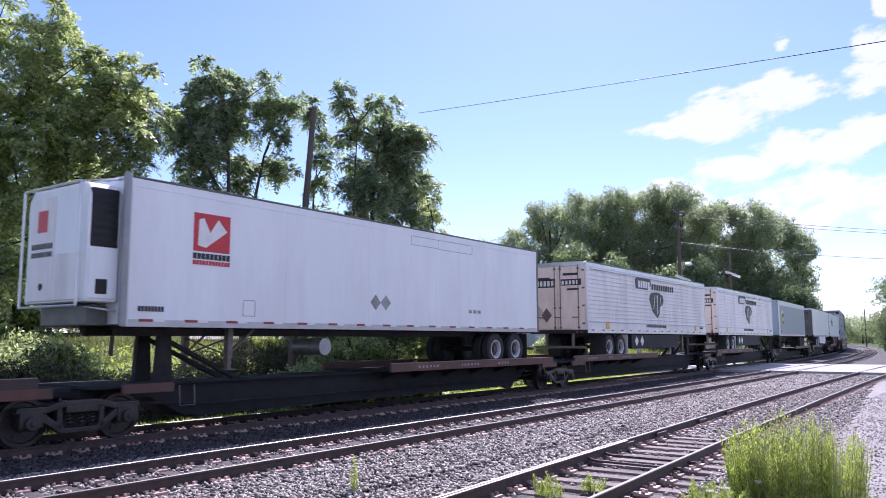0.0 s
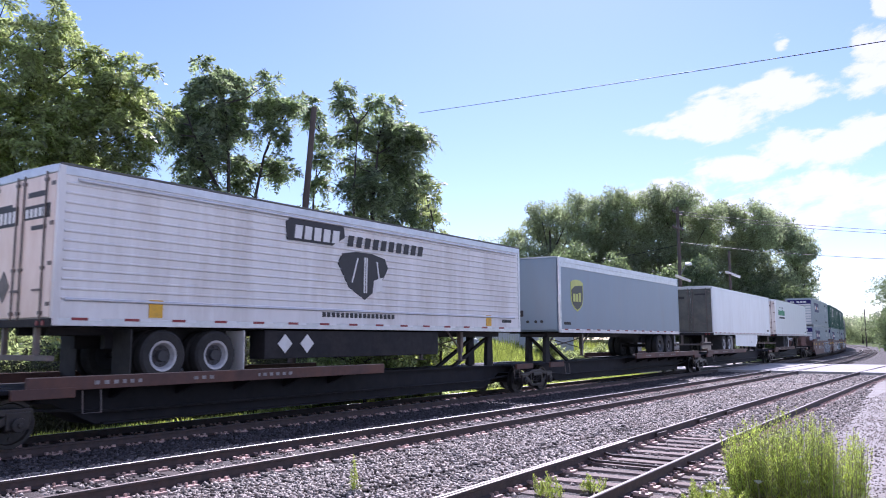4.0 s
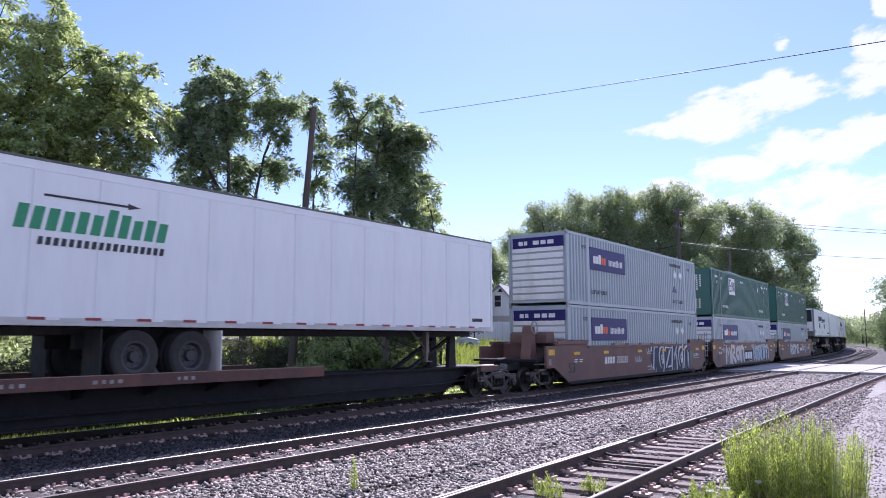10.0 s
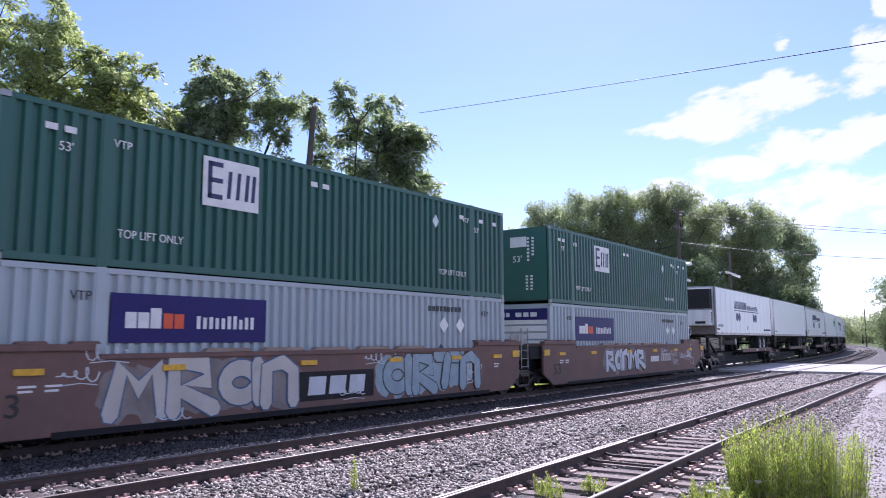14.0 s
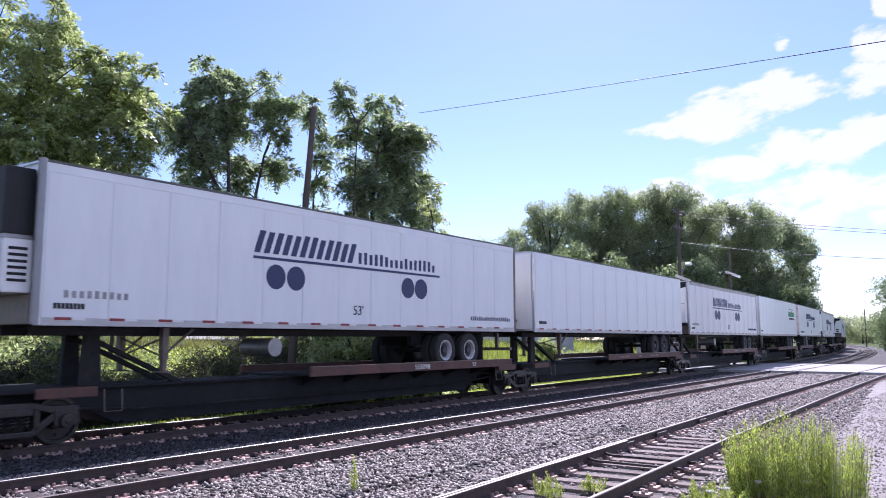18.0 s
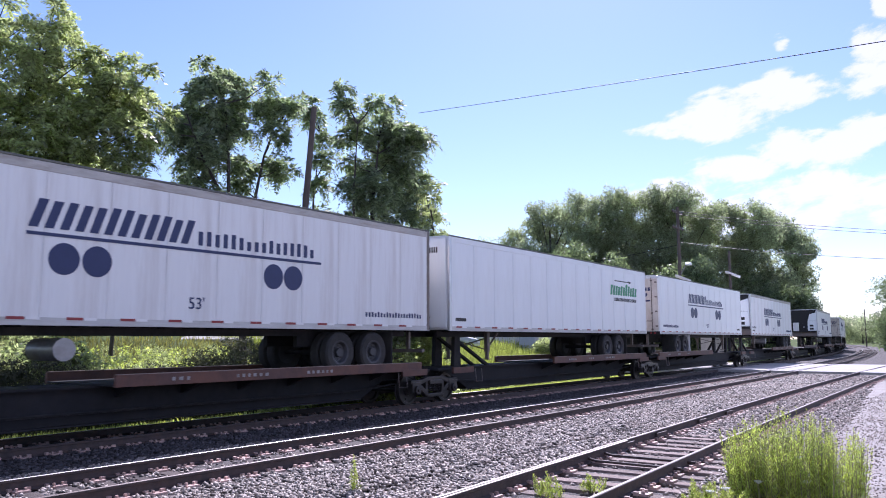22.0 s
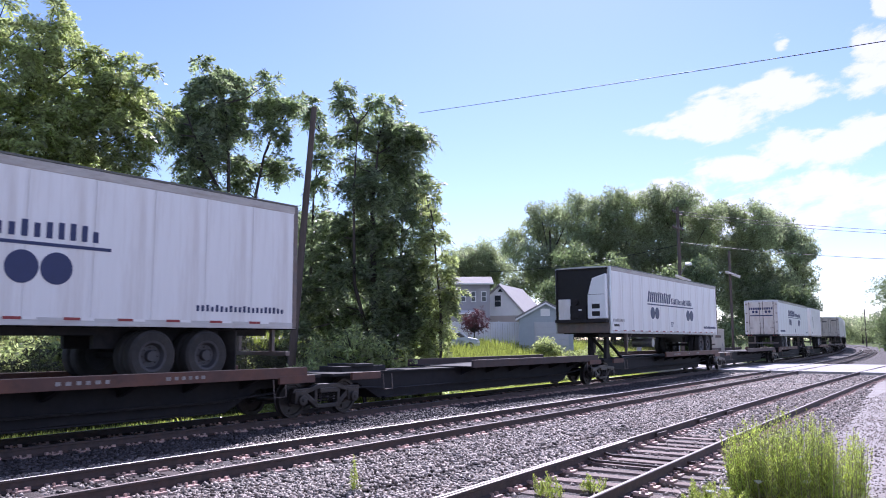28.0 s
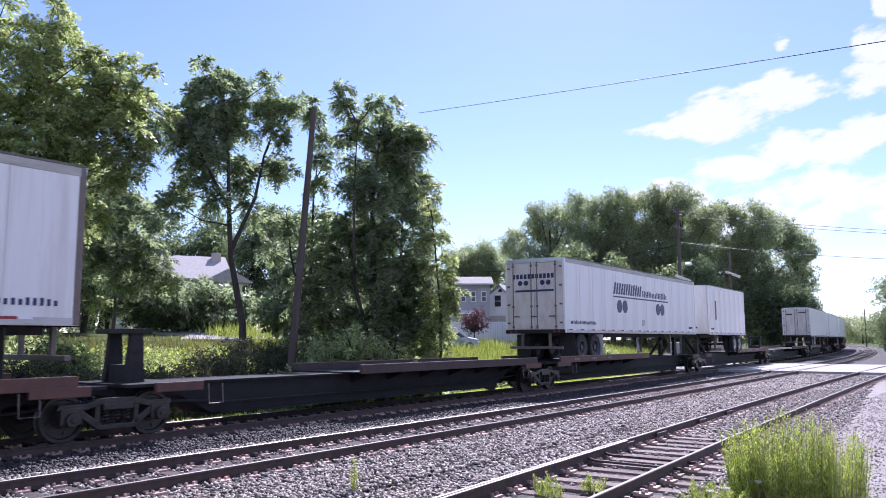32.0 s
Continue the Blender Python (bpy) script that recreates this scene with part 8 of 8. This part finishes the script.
part("gable_vent", MB().box(-0.35, 0.45, -0.05, 0.02, 2.62, 3.25), M["trim_white"], r, "white louvred gable vent", bevel=0.01)
# vinyl fence
r = thing("fence", "white vinyl board fence before the houses", "fence", at=Matrix.Translation((0, 0, 0.7)) @ facing(57.2, 71))
for k in range(46):
    part("board", MB().box(-5.4 + k * 0.22, -5.4 + k * 0.22 + 0.205, 0, 0.03, -0.6, 1.72), M["vinyl"], r)
for k in range(6):
    part("post", MB().box(-5.5 + k * 2.02, -5.36 + k * 2.02, -0.05, 0.09, -0.8, 1.86), M["vinyl"], r, bevel=0.01)
for zz in (0.15, 1.66):
    part("fence_rail", MB().box(-5.4, 4.72, -0.03, 0.06, zz, zz + 0.12), M["vinyl"], r)
# parked car, side on
r = thing("car", "silver-blue hatchback car parked in front of the fence", "car", at=Matrix.Translation((0, 0, 0.22)) @ facing(54.35, 62))
body = [(-2.1, 0.32), (-2.15, 0.72), (-1.95, 0.98), (-1.3, 1.02), (-0.75, 1.42), (0.55, 1.46), (1.15, 1.06), (1.95, 0.90), (2.15, 0.62), (2.12, 0.32)]
part("body", MB().prism(body, "y", 0.0, 1.72), M["car_paint"], r, bevel=0.06)
part("side_window", MB().prism([(-1.15, 1.03), (-0.70, 1.36), (-0.10, 1.39), (-0.10, 1.03)], "y", -0.012, 0.01), M["glass"], r)
part("side_window", MB().prism([(-0.02, 1.03), (-0.02, 1.39), (0.50, 1.38), (0.98, 1.05)], "y", -0.012, 0.01), M["glass"], r)
for xx in (-1.35, 1.32):
    for yy in (-0.01, 1.52):
        w = part("wheel", MB().cyl("y", (xx, 0.33), 0.33, yy, yy + 0.2, 18), M["rubber"], r)
        part("rim", MB().cyl("y", (xx, 0.33), 0.2, yy - 0.012, yy + 0.02, 14), M["rim"], w)
part("door_handle", MB().box(-0.35, -0.18, -0.02, 0.0, 0.88, 0.92), M["steel"], r)
part("headlight", MB().box(1.92, 2.12, -0.015, 0.1, 0.62, 0.76), M["tape"], r)
part("tail_light", MB().box(-2.12, -2.0, -0.015, 0.1, 0.72, 0.9), M["red"], r)
# low house behind the trees
r = thing("house", "pale low house with a light grey hipped roof", "house", at=facing(34.5, 64, 6))
part("wall", MB().box(-5.2, 5.0, 0, 8, 0, 4.4), M["siding_white"], r)
part("roof", MB().prism([(-0.6, 4.35), (8.6, 4.35), (8.6, 4.5), (4.0, 6.75), (-0.6, 4.5)], "x", -5.6, 4.2), M["shingle_pale"], r, "pale grey shingle roof", bevel=0.02)
part("roof", MB().prism([(1.6, 4.2), (5.6, 4.2), (3.6, 5.3)], "y", -1.6, 4.0), M["shingle_pale"], r, "pale cross gable roof", bevel=0.02)
part("chimney", MB().box(3.0, 3.7, 3, 3.7, 5.0, 7.0), M["siding_tan"], r)
for xx in (-3.4, -0.8, 1.6, 3.6):
    window(r, xx, 1.2, 0.9, 1.2)
part("door", MB().box(0.2, 1.05, -0.05, 0.0, 0.1, 2.2), M["glass"], r)
# sunlit paved yard before it
yx, yy, _ = at_px(37.5, 51, 0)
yard = MB().box(-9, 12, -3.2, 3.2, -0.4, 0.02)
tagged(new("pavement", yard.mesh("pavement", M["road"])), "pale sunlit paved yard before the low house", "pavement", kind="structure").matrix_basis = Matrix.Translation((yx, yy, ground_z(yx, yy) + 0.05)) @ Matrix.Rotation(radians(-37.5), 4, "Z") @ Matrix.Rotation(radians(5), 4, "X")
# small trees by the houses
x, y, _ = at_px(55.9, 67, 0)
g = ground_z(x, y) + 0.3
tree("tree", x, y, [([(x, y, g), (x, y, g + 1.2), (x + 0.2, y, g + 2.4)], 0.07, 0.03)], [(x, y, g + 2.4, 1.1, 1.1, 0.8), (x + 0.5, y, g + 1.7, 0.8, 0.8, 0.6), (x - 0.6, y, g + 1.9, 0.7, 0.7, 0.6)], 42, 13, 0.11, 0.35, M["leaf_red"], "small dark red-leaved ornamental tree by the fence", 71)
for k, (az, d, zlo, top, r) in enumerate(((28.5, 52, 0.1, 11.5, 3.0), (30.0, 55, 0.1, 9.5, 2.0), (34.6, 54, 0.2, 3.2, 2.4), (37.6, 55, 0.2, 3.2, 2.4), (32.4, 56, 0.2, 3.2, 1.8), (42.4, 45, 0.1, 6.5, 1.6), (26.5, 48, 0.1, 10, 3.0), (44.5, 44, 0.1, 6.0, 1.8), (47.5, 46, 0.1, 6.0, 2.0))):
    x, y, _ = at_px(az, d, 0)
    g = ground_z(x, y)
    rng = random.Random(500 + k)
    blobs = [(x + rng.uniform(-0.7, 0.7) * r, y + rng.uniform(-0.5, 0.5) * r, g + top * rng.uniform(zlo + 0.1, 0.92), r * 0.45, r * 0.45, top * 0.10) for j in range(9)]
    tree("tree", x, y, [([(x, y, g - 0.1), (x + 0.2, y, g + top * 0.5), (x, y, g + top * 0.85)], 0.14, 0.04), ([(x, y, g + 0.4), (x + 0.6 * r, y, g + top * 0.7)], 0.07, 0.03)], blobs, 110, 14, 0.24, 0.6, M["leaf_dark"], "dark green yard tree before the low house", 510 + k)
for k, (az, d, rr, hh) in enumerate(((61.3, 60, 1.1, 1.8), (63.4, 58, 1.4, 1.3), (64.6, 60, 1.6, 1.5), (53.2, 58, 1.5, 2.5))):
    x, y, _ = at_px(az, d, 0)
    bush(x, y, rr, hh, M["leaf"], "light green garden shrub near the garage", 80 + k)

# poles and cables
x, y, _ = at_px(40.6, 31.0, 0)
utility_pole(17.8, 19.6, 10.15, 1.0, 0.0, "leaning bare brown wooden pole among the trees", 0, 0.145)
px, py, _ = at_px(70.8, 60.7, 0)
utility_pole(px, py, 11.9, 0.0, 0.0, "tall wooden utility pole with crossarms beside the woods", 2)
lamp = thing("street_lamp", "white street lamp head on a curved arm", "street lamp", at=Matrix.Translation((px, py, 0)))
part("arm", MB().tube([(0, 0, 6.6), (-0.2, -0.4, 7.2), (-0.5, -0.8, 7.45)], 0.035), M["steel"], lamp, smooth=True)
part("lamp_head", MB().prism([(-0.85, 7.34), (-0.3, 7.34), (-0.3, 7.46), (-0.55, 7.56), (-0.85, 7.46)], "y", -1.05, -0.7), M["trim_white"], lamp, bevel=0.03)
for az, dist, zz in ((70.9, 58, 6.0), (74.25, 62, 6.5)):
    sx, sy, _ = at_px(az, dist, 0)
    panel = thing("solar_panel", "tilted white-edged solar panel on a wooden post", "solar panel", "solar panels by the crossing", at=Matrix.Translation((sx, sy, 0)) @ Matrix.Rotation(radians(-az), 4, "Z"))
    part("post", MB().cyl("z", (-0.1, 0), 0.09, ground_z(sx, sy) - 0.2, zz + (2.0 if az > 72 else 0.1), 10), M["pole"], panel, smooth=True)
    part("panel", MB().box(-0.56, 0.56, -0.5, 0.5, -0.03, 0.03), M["trim_white"], panel, "bright tilted panel", at=Matrix.Translation((0.1, -0.2, zz + 0.2)) @ Euler((radians(-4), radians(23), 0)).to_matrix().to_4x4())
cbx, cby, _ = at_px(72.8, 60, 0)
cab = thing("equipment_cabinet", "beige steel equipment cabinet beside the crossing", "cabinet", at=Matrix.Translation((cbx, cby, 0.4)) @ Matrix.Rotation(radians(-72.8), 4, "Z"))
part("body", MB().box(-0.82, 0.82, 0, 1.0, 0, 2.08), M["beige"], cab, bevel=0.03)
part("roof", MB().prism([(-0.88, 2.08), (0.88, 2.08), (0.80, 2.18), (0.0, 2.24), (-0.80, 2.18)], "y", -0.06, 1.06), M["beige"], cab, "low curved cabinet roof", bevel=0.01)
for xx in (-0.41, 0.41):
    dr = part("door", MB().box(xx - 0.39, xx + 0.39, -0.03, 0.0, 0.12, 2.0), M["beige"], cab, bevel=0.01)
    part("handle", MB().box(xx + 0.25, xx + 0.29, -0.06, -0.03, 0.95, 1.15), M["steel"], dr)
    part("vent", MB().box(xx - 0.2, xx + 0.2, -0.036, -0.03, 1.55, 1.72), M["rod"], dr)
part("plinth", MB().box(-0.9, 0.9, -0.05, 1.05, -0.6, 0), M["road"], cab, "concrete plinth")
cbx, cby, _ = at_px(70.26, 57, 0)
sp = thing("signal_post", "thin grey signal post with a junction box", "signal post", at=Matrix.Translation((cbx, cby, 0.0)) @ Matrix.Rotation(radians(-70.26), 4, "Z"))
part("post", MB().cyl("z", (0, 0), 0.06, -0.1, 5.4, 10), M["galvanised"], sp, smooth=True)
part("junction_box", MB().box(-0.33, 0.33, -0.35, 0.2, 0.75, 1.62), M["galvanised"], sp, "grey junction box", bevel=0.02)
part("lamp_hood", MB().box(-0.62, -0.10, -0.3, 0.0, 4.70, 4.78), M["trim_white"], sp, "white lamp hood", bevel=0.01)
fx, fy, _ = at_px(82.3, 228, 0)
utility_pole(fx, fy, 9.6, 0, 0, "distant wooden utility pole beside the line", 1)

dirs = []
for az, el, d in ((51.75, 16.84, 33.5), (84.63, 19.22, 20.0)):
    dirs.append(EYE + d * Vector((math.sin(radians(az)) * math.cos(radians(el)), math.cos(radians(az)) * math.cos(radians(el)), math.sin(radians(el)))))
cable((dirs[0], dirs[1] + (dirs[1] - dirs[0]) * 0.8), 0.09, 0.011, "black overhead cable slung across the tracks")
top = Vector((px, py, 11.6))
for dz, el, d in ((0.0, 7.35, 46), (-0.25, 7.15, 46), (-2.4, 5.5, 46)):
    e = EYE + d * Vector((math.sin(radians(84)) * math.cos(radians(el)), math.cos(radians(84)) * math.cos(radians(el)), math.sin(radians(el))))
    s0 = top + Vector((0, 0, dz))
    cable((s0, e + (e - s0) * 0.5), 0.35, 0.014, "thin overhead power cable from the pole")
l0 = top + Vector((0, 0, -2.6))
wx, wy, _ = at_px(55.0, 74, 0)
cable((l0, (wx, wy, 8.4)), 0.6, 0.02, "thin overhead power cable towards the houses")


# crossing signal on a tall mast with a cantilevered walkway
cx, cy, _ = at_px(67.8, 56.7, 0)
sig = thing("crossing_signal", "silver crossing signal mast with a cantilever walkway and lights", "crossing signal", at=Matrix.Translation((cx, cy, ground_z(cx, cy) - 0.1)) @ Matrix.Rotation(radians(-67.8), 4, "Z"))
part("mast", MB().cyl("z", (0, 0), 0.17, 0, 7.3, 14), M["galvanised"], sig, "grey round mast", smooth=True)
part("walkway", MB().box(0.1, 1.25, -0.9, -0.82, 5.75, 5.85).box(0.1, 1.25, 0.0, 0.08, 5.75, 5.85).box(0.1, 1.25, -0.9, 0.08, 5.70, 5.75), M["galvanised"], sig)
rail = MB()
for k in range(4):
    rail.tube([(0.25 + k * 0.3, -0.9, 5.8), (0.25 + k * 0.3, -0.9, 6.85 - 0.06 * k)], 0.03)
rail.tube([(0.15, -0.9, 6.85), (1.2, -0.9, 6.66)], 0.03)
rail.tube([(0.15, -0.9, 6.35), (1.2, -0.9, 6.25)], 0.025)
part("guard_rail", rail, M["galvanised"], sig)
part("light_bar", MB().box(-0.75, 0.75, -0.25, -0.18, 2.95, 3.02), M["galvanised"], sig)
for xx in (-0.7, 0.8):
    hd = part("signal_head", MB().cyl("y", (xx, 2.72), 0.2, -0.38, -0.25, 18), M["galvanised"], sig, "grey round signal head")
    part("hood", MB().prism([(xx - 0.28, 2.94), (xx + 0.28, 2.94), (xx + 0.28, 2.99), (xx - 0.28, 2.99)], "y", -0.7, -0.25), M["trim_white"], hd, "white top of the lamp hood")
part("bell", MB().cyl("z", (-0.85, -0.1), 0.09, 4.0, 4.3, 12), M["trim_white"], sig, "small white bell", smooth=True)
part("bell_arm", MB().tube([(-0.85, -0.1, 4.3), (-0.6, -0.05, 5.2), (0, 0, 5.3)], 0.03), M["galvanised"], sig)
part("base_box", MB().box(-0.35, 0.35, -0.3, 0.3, 0, 0.9), M["galvanised"], sig, bevel=0.02)
# ---------------------------------------------------------------- loose ballast and small track gear


def stones(name, count, x0, x1, ylo, yhi, seed, smin, smax, label, material="stone"):
    rng = np.random.default_rng(seed)
    u = rng.random(count * 2)
    x = x0 + (x1 - x0) * u ** 1.5
    bnd = 0.5 * 0.00067 * x * x
    y = ylo + (yhi - ylo) * rng.random(count * 2) + bnd
    ok = np.ones(len(x), bool)
    sid = 4.40 + 0.0585 * x - 0.00042 * x * x
    for c in (MAIN_Y + bnd, TRAIN_Y + bnd):
        for s in (-0.7525, 0.7525):
            ok &= np.abs(y - c - s) > 0.10
            ok &= ~((np.abs(y - c - s) < 0.25) & (np.abs((x - 2.0 + 0.26) % 0.52 - 0.26) < 0.14))
    for s in (-0.765, 0.765):
        ok &= np.abs(y - sid - s) > 0.10
    onmain = (np.abs(y - MAIN_Y - bnd) < 1.28) & (np.abs((x - 2.0 + 0.26) % 0.52 - 0.26) < 0.125)
    ok &= ~(onmain & (rng.random(len(x)) < 0.9))
    ok &= ~((np.abs(y - MAIN_Y - bnd) < 0.75) & (x < 26) & (rng.random(len(x)) < 0.72))
    inside = np.abs(y - sid) < 1.25
    ok &= ~(inside & (rng.random(len(x)) < np.where(x < 16, 0.9, 0.35)))
    ok &= y > np.minimum(2.0 + 0.10 * (x - 8), sid - 1.0) - 0.1 + 0.5 * rng.random(len(x))
    x, y = x[ok][:count], y[ok][:count]
    n = len(x)
    o = y - TRAIN_Y - 0.5 * 0.00067 * x * x
    r = rng.uniform(smin, smax, n)
    z = -0.186 - np.where(o < -7.6, 0.03 * np.clip((22 - x) / 9, 0, 1), 0.0) + r * 0.25 + rng.uniform(-0.01, 0.012, n)
    base = np.array([(1, 0, 0), (-1, 0, 0), (0, 1, 0), (0, -1, 0), (0, 0, 1), (0, 0, -1)], float)
    q = rng.normal(size=(n, 3, 3))
    q, _ = np.linalg.qr(q)
    V = np.einsum("nij,kj->nki", q, base) * rng.uniform(0.55, 1.15, (n, 6, 1)) * r[:, None, None]
    V[:, :, 2] *= 0.8
    V += np.stack([x, y, z], 1)[:, None, :]
    tri = np.array([(0, 2, 4), (2, 1, 4), (1, 3, 4), (3, 0, 4), (2, 0, 5), (1, 2, 5), (3, 1, 5), (0, 3, 5)])
    F = (np.arange(n)[:, None, None] * 6 + tri[None]).reshape(-1, 3)
    return tagged(new(name, raw_mesh(name, V.reshape(-1, 3), F, M[material])), label, "gravel", kind="stuff")


stones("gravel", 62000, 2.2, 34, 1.6, 12.1, 77, 0.026, 0.064, "loose grey crushed stone over the track bed")
# stones by the train carry its shadow in their colour
stones("gravel", 19000, 4.0, 34, 12.0, 16.4, 78, 0.026, 0.06, "oily crushed stone along the train's track, darkened for its shade", "stone_oily_shade")
stones("gravel", 11000, 33.5, 48.2, 3.0, 12.4, 79, 0.04, 0.085, "loose grey crushed stone before the road crossing")
stones("gravel", 5000, 33.5, 48.2, 12.4, 16.4, 80, 0.04, 0.08, "oily crushed stone before the road crossing, darkened for the train's shade", "stone_oily_shade")


def pebbles(count, seed):
    """Small loose stones strewn thinly over the lot."""
    rng = np.random.default_rng(seed)
    x, y = 7.5 + 26 * rng.random(count) ** 1.3, -2.5 + 6.5 * rng.random(count)
    keep = y < np.minimum(2.0 + 0.10 * (x - 8), 3.40 + 0.0585 * x) + 0.3
    x, y = x[keep], y[keep]
    n = len(x)
    r = rng.uniform(0.008, 0.026, n)
    base = np.array([(1, 0, 0), (-1, 0, 0), (0, 1, 0), (0, -1, 0), (0, 0, 0.7), (0, 0, -0.7)], float)
    V = base[None] * rng.uniform(0.6, 1.2, (n, 6, 1)) * r[:, None, None] + np.stack([x, y, np.full(n, -0.160)], 1)[:, None, :]
    tri = np.array([(0, 2, 4), (2, 1, 4), (1, 3, 4), (3, 0, 4), (2, 0, 5), (1, 2, 5), (3, 1, 5), (0, 3, 5)])
    F = (np.arange(n)[:, None, None] * 6 + tri[None]).reshape(-1, 3)
    return tagged(new("gravel", raw_mesh("gravel", V.reshape(-1, 3), F, M["stone"])), "small loose stones on the pale lot", "gravel", kind="stuff")


pebbles(26000, 81)

# switch point lying against the siding's rail, with its rods
pt = thing("switch_point", "worn switch point rail with steel rods in the siding", "rail switch")
line = [(x, siding_y(x) + 0.765 - 0.075 - 0.05 * max(0.0, (9.0 - x) / 9.0)) for x in np.arange(2.0, 13.6, 0.5)]
part("point_rail", sweep([(a * 0.7, z) for a, z in RAIL], line, MB()), M["rail_side"], pt, "short tapered rail")
part("running_edge", sweep([(-0.02, -0.005), (0.02, -0.005), (0.02, 0.003), (-0.02, 0.003)], line, MB()), M["rail_dull"], pt)
for xx in (11.6, 12.3):
    yy = siding_y(xx)
    part("rod", MB().tube([(xx, yy - 0.9, -0.10), (xx, yy + 0.5, -0.10), (xx + 0.12, yy + 0.7, -0.09)], 0.022, 8), M["rail_side"], pt, "bent steel throw rod", smooth=True)
for xx in (9.0, 10.2, 11.0, 12.9, 13.6, 15.5, 18.5, 21.0):
    for s in (-1, 1):
        part("joint_bar", MB().box(xx - 0.28, xx + 0.28, siding_y(xx) + s * 0.765 - s * 0.035 - 0.02, siding_y(xx) + s * 0.765 - s * 0.035 + 0.02, -0.12, -0.045), M["rail_side"], pt, at=Matrix.Translation((0, -s * 0.03, 0)))

# ---------------------------------------------------------------- movement
KNOTS = (0, 3.5, 6, 9, 13, 17.5, 20, 23, 26, 29, 32)
SPEED = (10.04, 10.11, 9.88, 10.03, 10.1, 9.96, 9.98, 9.96, 9.87, 9.87, 9.93)
TT = np.linspace(0, 32, 3201)
VV = np.interp(TT, KNOTS, SPEED)
ADV = np.concatenate([[0], np.cumsum((VV[1:] + VV[:-1]) * 0.005)])
ADV -= np.interp(13.0, TT, ADV)


def advance(t):
    """How far the train has come at t, from where it stood at 13 s."""
    return float(np.interp(t, TT, ADV))


def car_pose(a, b, z, t):
    s = advance(t)
    xa, xb = a - s, b - s
    pa, pb = Vector((xa, train_line(xa), z)), Vector((xb, train_line(xb), z))
    d = pb - pa
    mid = (pa + pb) / 2
    return Matrix.Translation(mid) @ Matrix.Rotation(math.atan2(d.y, d.x), 4, "Z")


def motions():
    times = [k * 1.0 for k in range(33)]
    for ob, a, b in MOVERS:
        z = ob.matrix_basis.translation.z
        walk(ob, [(t, car_pose(a, b, z, t)) for t in times])
    for w, coord, wx in WHEELSETS:
        # the wheels turn while their bogie is near
        near = [k / 30 for k in range(0, 961) if -2 < coord - advance(k / 30) < 34]
        rows = sorted({0.0, 32.0, *near})
        if not near:
            rows = [0.0, 32.0]
        walk(w, [(t, pose(wx, 0, 0.425, 0, -math.degrees(advance(t) / 0.425) % 360 if t in near else 0, 0)) for t in rows])


motions()
